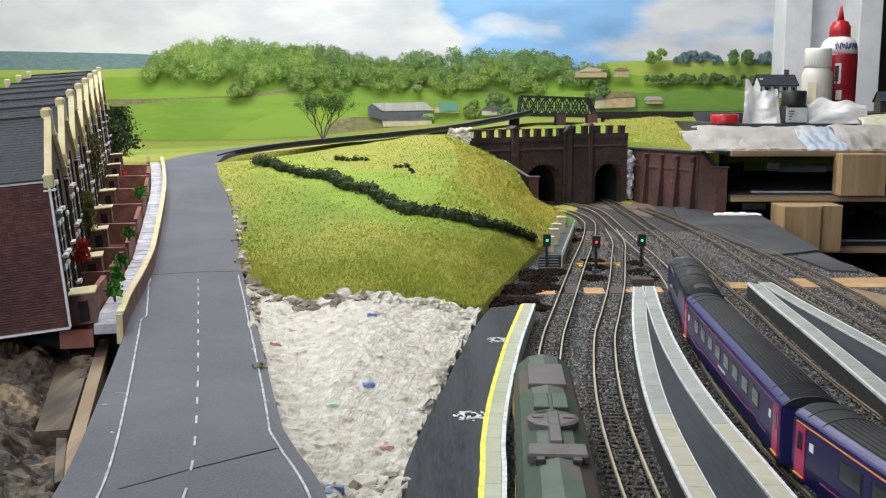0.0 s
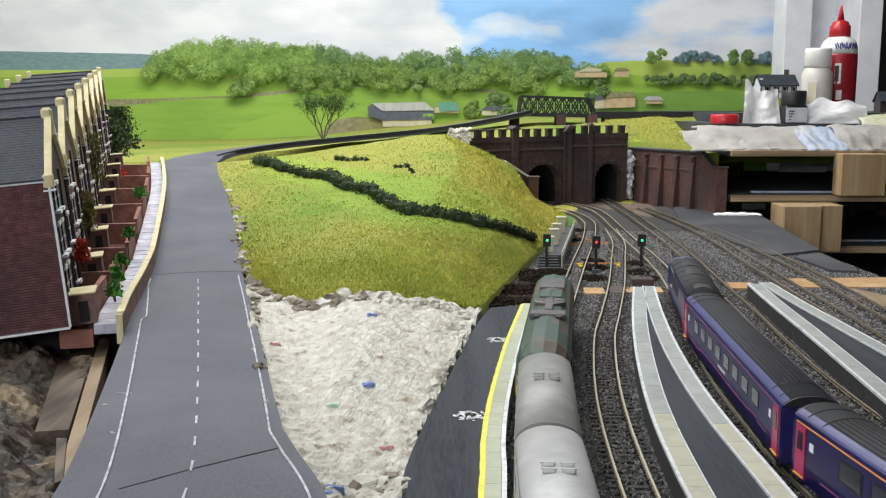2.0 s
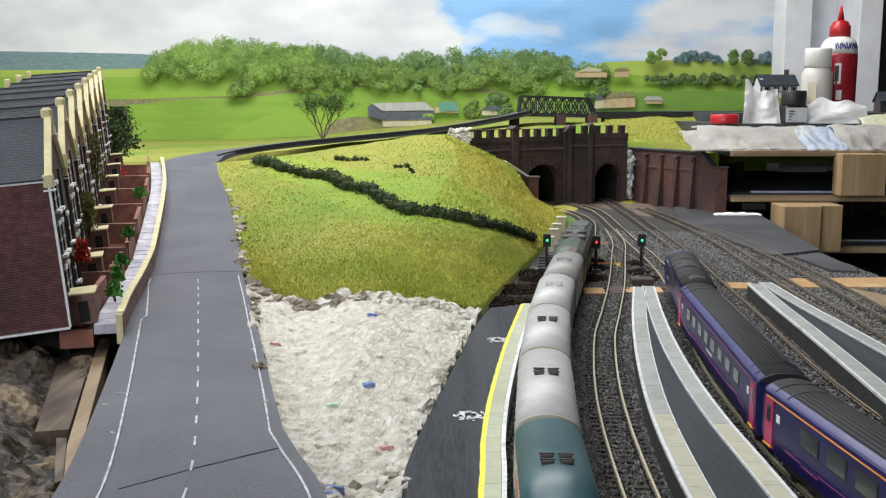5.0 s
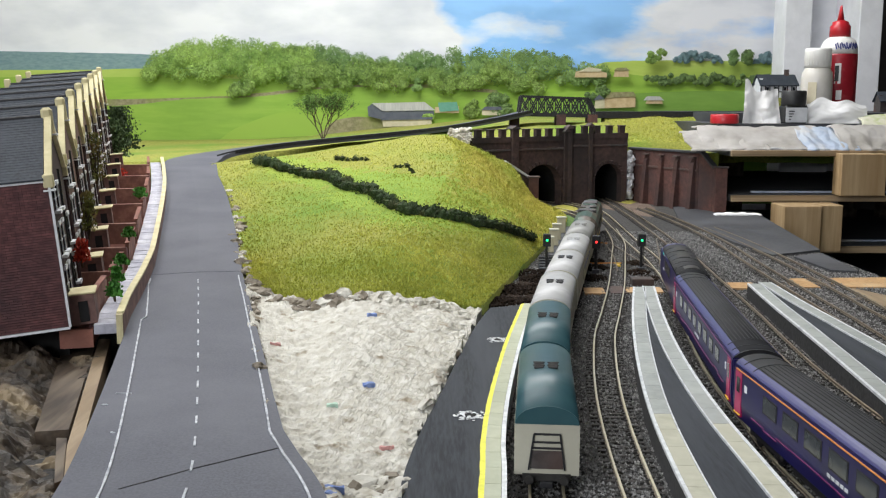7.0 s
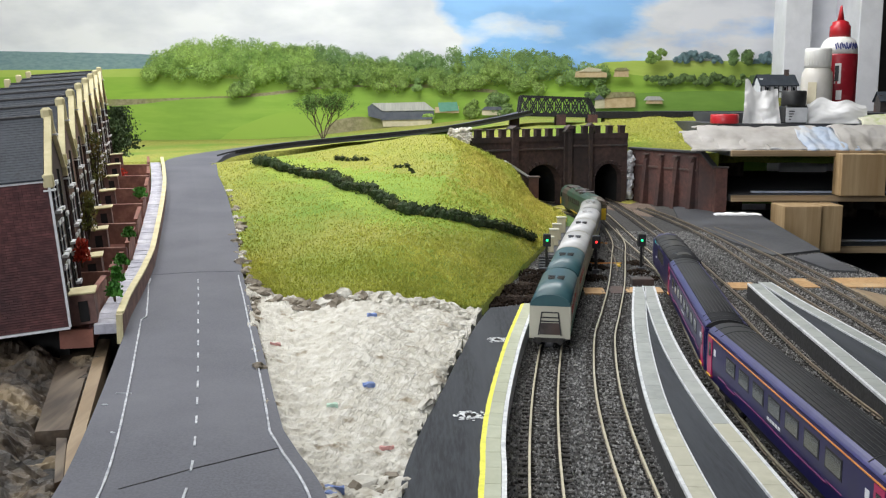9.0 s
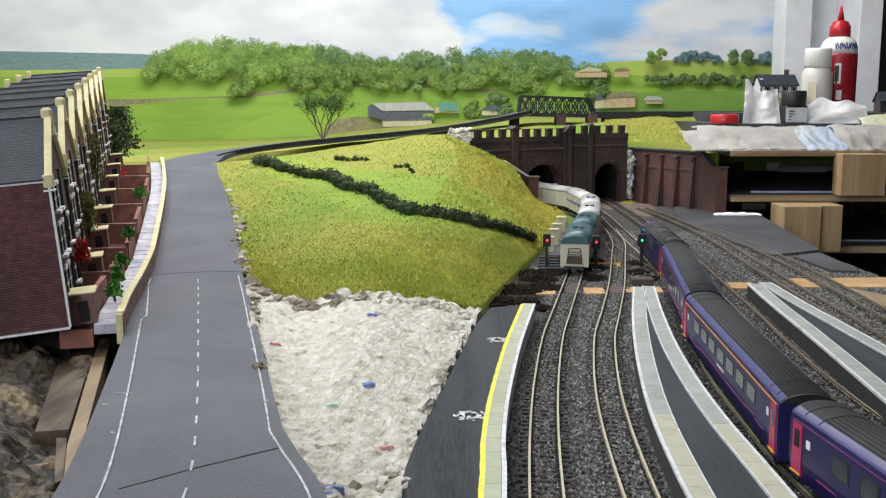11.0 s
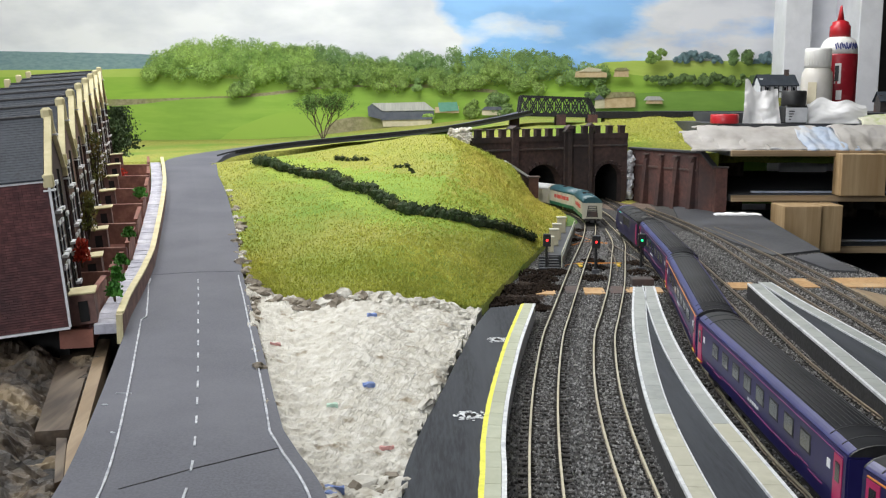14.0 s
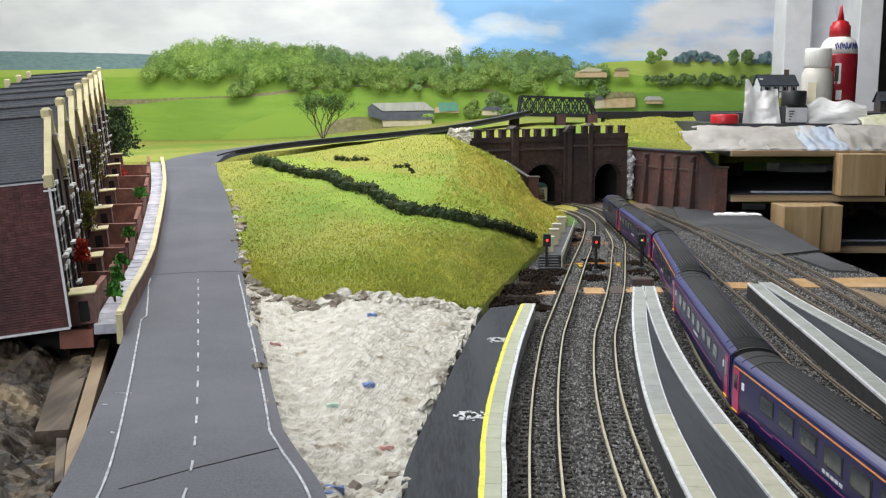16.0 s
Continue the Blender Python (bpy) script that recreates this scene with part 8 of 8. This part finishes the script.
_p = (0.2303, 1.095)
t_ = thing("grey_block", pose(_p[0], _p[1], -0.005), "small weathered grey concrete block", "block")
part("block", box(-0.0125, 0.0125, -0.009, 0.009, 0, 0.0085, 0.0008), M["portal_cap"], t_)
_p = (0.2886, 0.9045)
t_ = thing("round_tag", pose(_p[0], _p[1], -0.003), "small pale disc lying in the ballast", "disc")
part("disc", lathe([(0.0038, 0), (0.0038, 0.0006), (0.0022, 0.0007), (0.001, 0.0003)], 18), M["loco_grey"], t_)
for _pts in ([(0.1571, 1.22), (0.1778, 1.239), (0.2037, 1.239), (0.2332, 1.239)], [(0.1905, 1.406), (0.2184, 1.437), (0.2462, 1.424)], [(0.2104, 1.536), (0.2279, 1.443)]):
    t_ = thing("red_wire", pose(0, 0, 0), "thin orange-red wire lying across the tracks", "wire", "loose wires")
    l_ = Line(_pts)
    part("wire", sweep(l_, [(-0.0008, -0.004), (0.0008, -0.004), (0.0, -0.0022)], 0, l_.s[-1], 0.006), M["hst_orange"], t_)


# --------------------------------------------------- plants by the terrace
def bush(name, label, x, y, z, w, h, material, seed, n=420, leaf=0.0022, category="bush"):
    rng = random.Random(seed)
    t = thing(name, pose(x, y, z), label, category)
    bm = bmesh.new()
    for _ in range(5):
        bar((0, 0, -0.004), (rng.uniform(-w, w) * 0.5, rng.uniform(-w, w) * 0.5, h * rng.uniform(0.5, 0.9)), 0.0011, 0.0011, bm)
    tagged(part("stem", bm, M["twig"], t), kind="stuff")
    bm = bmesh.new()
    for _ in range(n):
        k = rng.random()
        q = Vector((rng.gauss(0, 0.42) * w, rng.gauss(0, 0.42) * w, h * (0.12 + 0.88 * k)))
        q.x *= 1.15 - 0.6 * k
        q.y *= 1.15 - 0.6 * k
        e = Euler((rng.uniform(0, 6), rng.uniform(0, 6), rng.uniform(0, 6))).to_matrix()
        s = leaf * rng.uniform(0.5, 1.3)
        bm.faces.new([bm.verts.new(q + e @ Vector(v)) for v in ((-s, -s * 0.5, 0), (s, -s * 0.5, 0), (s * 0.6, s * 0.7, s * 0.2), (-s * 0.5, s * 0.6, 0))])
    part("leaves", bm, M[material], t)
    return t


for _k, (_d, _w, _h, _mt, _lb, _nm) in enumerate((
        ((-0.3042, 0.8, 0.0689), 0.007, 0.020, "leaf_red", "red flowering shrub in a back yard", "flower_bush"),
        ((-0.3344, 0.9, 0.0785), 0.009, 0.042, "leaf_olive", "tall yellow-green shrub against the house wall", "climber"),
        ((-0.4037, 1.12, 0.1073), 0.013, 0.062, "leaf_olive", "tall olive climber on the house fronts", "climber"),
        ((-0.2593, 0.745, 0.0512), 0.006, 0.012, "leaf_bright", "bright green trailing plant on the yard wall", "trailing_plant"),
        ((-0.2759, 0.8, 0.0524), 0.006, 0.013, "leaf_bright", "bright green trailing plant on the yard wall", "trailing_plant"),
        ((-0.2922, 0.86, 0.058), 0.006, 0.009, "leaf_bright", "small green plant beside the pavement", "trailing_plant"),
        ((-0.3202, 0.97, 0.0679), 0.006, 0.010, "leaf_bright", "small green plant beside the pavement", "trailing_plant"),
        ((-0.3858, 1.22, 0.0847), 0.009, 0.013, "leaf_bright", "green hedge plant beside the pavement", "trailing_plant"),
        ((-0.5068, 1.5, 0.083), 0.016, 0.020, "leaf_red", "red and yellow flowers in a far yard", "flower_bush"),
        ((-0.5967, 1.78, 0.1133), 0.036, 0.085, "leaf_dark", "dark green tree at the end of the terrace", "tree"),
        ((-0.5863, 1.72, 0.1032), 0.026, 0.07, "leaf_dark", "dark bushy tree beside the last house", "tree"))):
    bush(_nm, _lb, *_d, _w, _h, _mt, 40 + _k, 500 if _h < 0.065 else 2400, 0.0017 if _h < 0.065 else 0.0026, "tree" if _nm == "tree" else "plant")


def bare_tree():
    """A fine-twigged bare tree standing before the backscene."""
    p = (-0.3038, 2.45, 0.1121)
    t = thing("bare_tree", pose(p[0], 2.45, p[2]), "fine-twigged sparse tree in front of the backscene", "tree")
    rng = random.Random(9)
    bm, lf = bmesh.new(), bmesh.new()

    def grow(a, d, l, w, k):
        b = a + d * l
        bar(a, b, w, w, bm)
        if k <= 2:
            for _ in range(9 if k == 0 else 3):
                c = b + Vector((rng.gauss(0, 1), rng.gauss(0, 0.5), rng.gauss(0, 1))) * 0.007
                s = rng.uniform(0.001, 0.0022)
                e = Euler((rng.uniform(0, 6), rng.uniform(0, 6), rng.uniform(0, 6))).to_matrix()
                lf.faces.new([lf.verts.new(c + e @ Vector(v)) for v in ((-s, 0, -s), (s, 0, -s * 0.6), (s * 0.5, 0, s))])
        if k == 0:
            return
        for _ in range(3 if k > 1 else 4):
            grow(b, (d + Vector((rng.gauss(0, 0.45), rng.gauss(0, 0.35), rng.uniform(0.0, 0.6)))).normalized(), l * rng.uniform(0.6, 0.85), w * 0.62, k - 1)
    for dx in (-0.5, -0.15, 0.2, 0.45):
        grow(Vector((0, 0, 0)), Vector((dx, 0.05, 1)).normalized(), 0.039, 0.0026, 4)
    part("trunk", bm, M["twig"], t)
    part("crown", lf, M["leaf_mid"], t)


bare_tree()

# ------------------------------------------------------------------ motion
MAIN_S = [(0.0, 1.762), (2.0, 2.048), (4.0, 2.333), (6.5, 2.698), (7.0, 2.7725), (8.0, 2.9240), (9.0, 3.0715), (11.5, 3.528), (12.0, 3.606), (12.5, 3.682), (13.0, 3.763),
          (13.5, 3.848), (14.0, 3.938), (14.5, 4.025), (15.0, 4.106), (15.5, 4.18), (16.0, 4.263)]
THIRD_S = [(0.0, 2.326), (2.1, 2.326), (2.5, 2.3285), (3.0, 2.335), (3.5, 2.3415), (4.0, 2.348), (6.5, 2.4032), (7.0, 2.4243), (7.5, 2.4457), (8.0, 2.4646), (8.5, 2.4865), (9.0, 2.5094),
           (11.5, 2.6526), (12.0, 2.6909), (12.5, 2.7250), (13.0, 2.7627), (13.5, 2.7999), (14.0, 2.8405), (14.5, 2.8842), (15.0, 2.9276), (15.5, 2.9760), (16.0, 3.0180)]


def run(ob, line, table, offset, base):
    """Key a vehicle whose centre runs offset metres ahead of the table's distance; base: half its wheelbase."""
    T, S = zip(*table)
    rows = []
    for k in range(33):
        t = k * 0.5
        s = float(np.interp(t, T, S)) + offset
        a, b = line.at(s - base), line.at(s + base)
        m = (a + b) / 2
        rows.append((t, pose(m[0], m[1], 0.0, 0, 0, math.degrees(math.atan2(-(b[0] - a[0]), b[1] - a[1])))))
    walk(ob, rows)


def motions():
    pitch = 0.140
    for k, v in enumerate(reversed(VANS)):
        run(v, TRACK["main"], MAIN_S, 0.0665 + k * pitch, 0.038)
    run(LOCO, TRACK["main"], MAIN_S, 6 * pitch + 0.139, 0.073)
    run(POWER, TRACK["third"], THIRD_S, 0.294 + 0.111, 0.065)
    for k, c in enumerate(COACHES):
        run(c, TRACK["third"], THIRD_S, 0.147 - k * 0.294, 0.099)
    up = (0, 0.0, 0.035)
    walk(DRUM_W, [(0.0, pose(*up)), (10.3, pose(*up)), (10.5, pose(*up, 0, 0, -86)), (16.0, pose(*up, 0, 0, -86))])
    walk(DRUM_M, [(0.0, pose(*up, 0, 0, -86)), (16.0, pose(*up, 0, 0, -86))])
    walk(DRUM_E, [(0.0, pose(*up)), (15.6, pose(*up)), (15.9, pose(*up, 0, 0, -38)), (16.0, pose(*up, 0, 0, -38))])


motions()
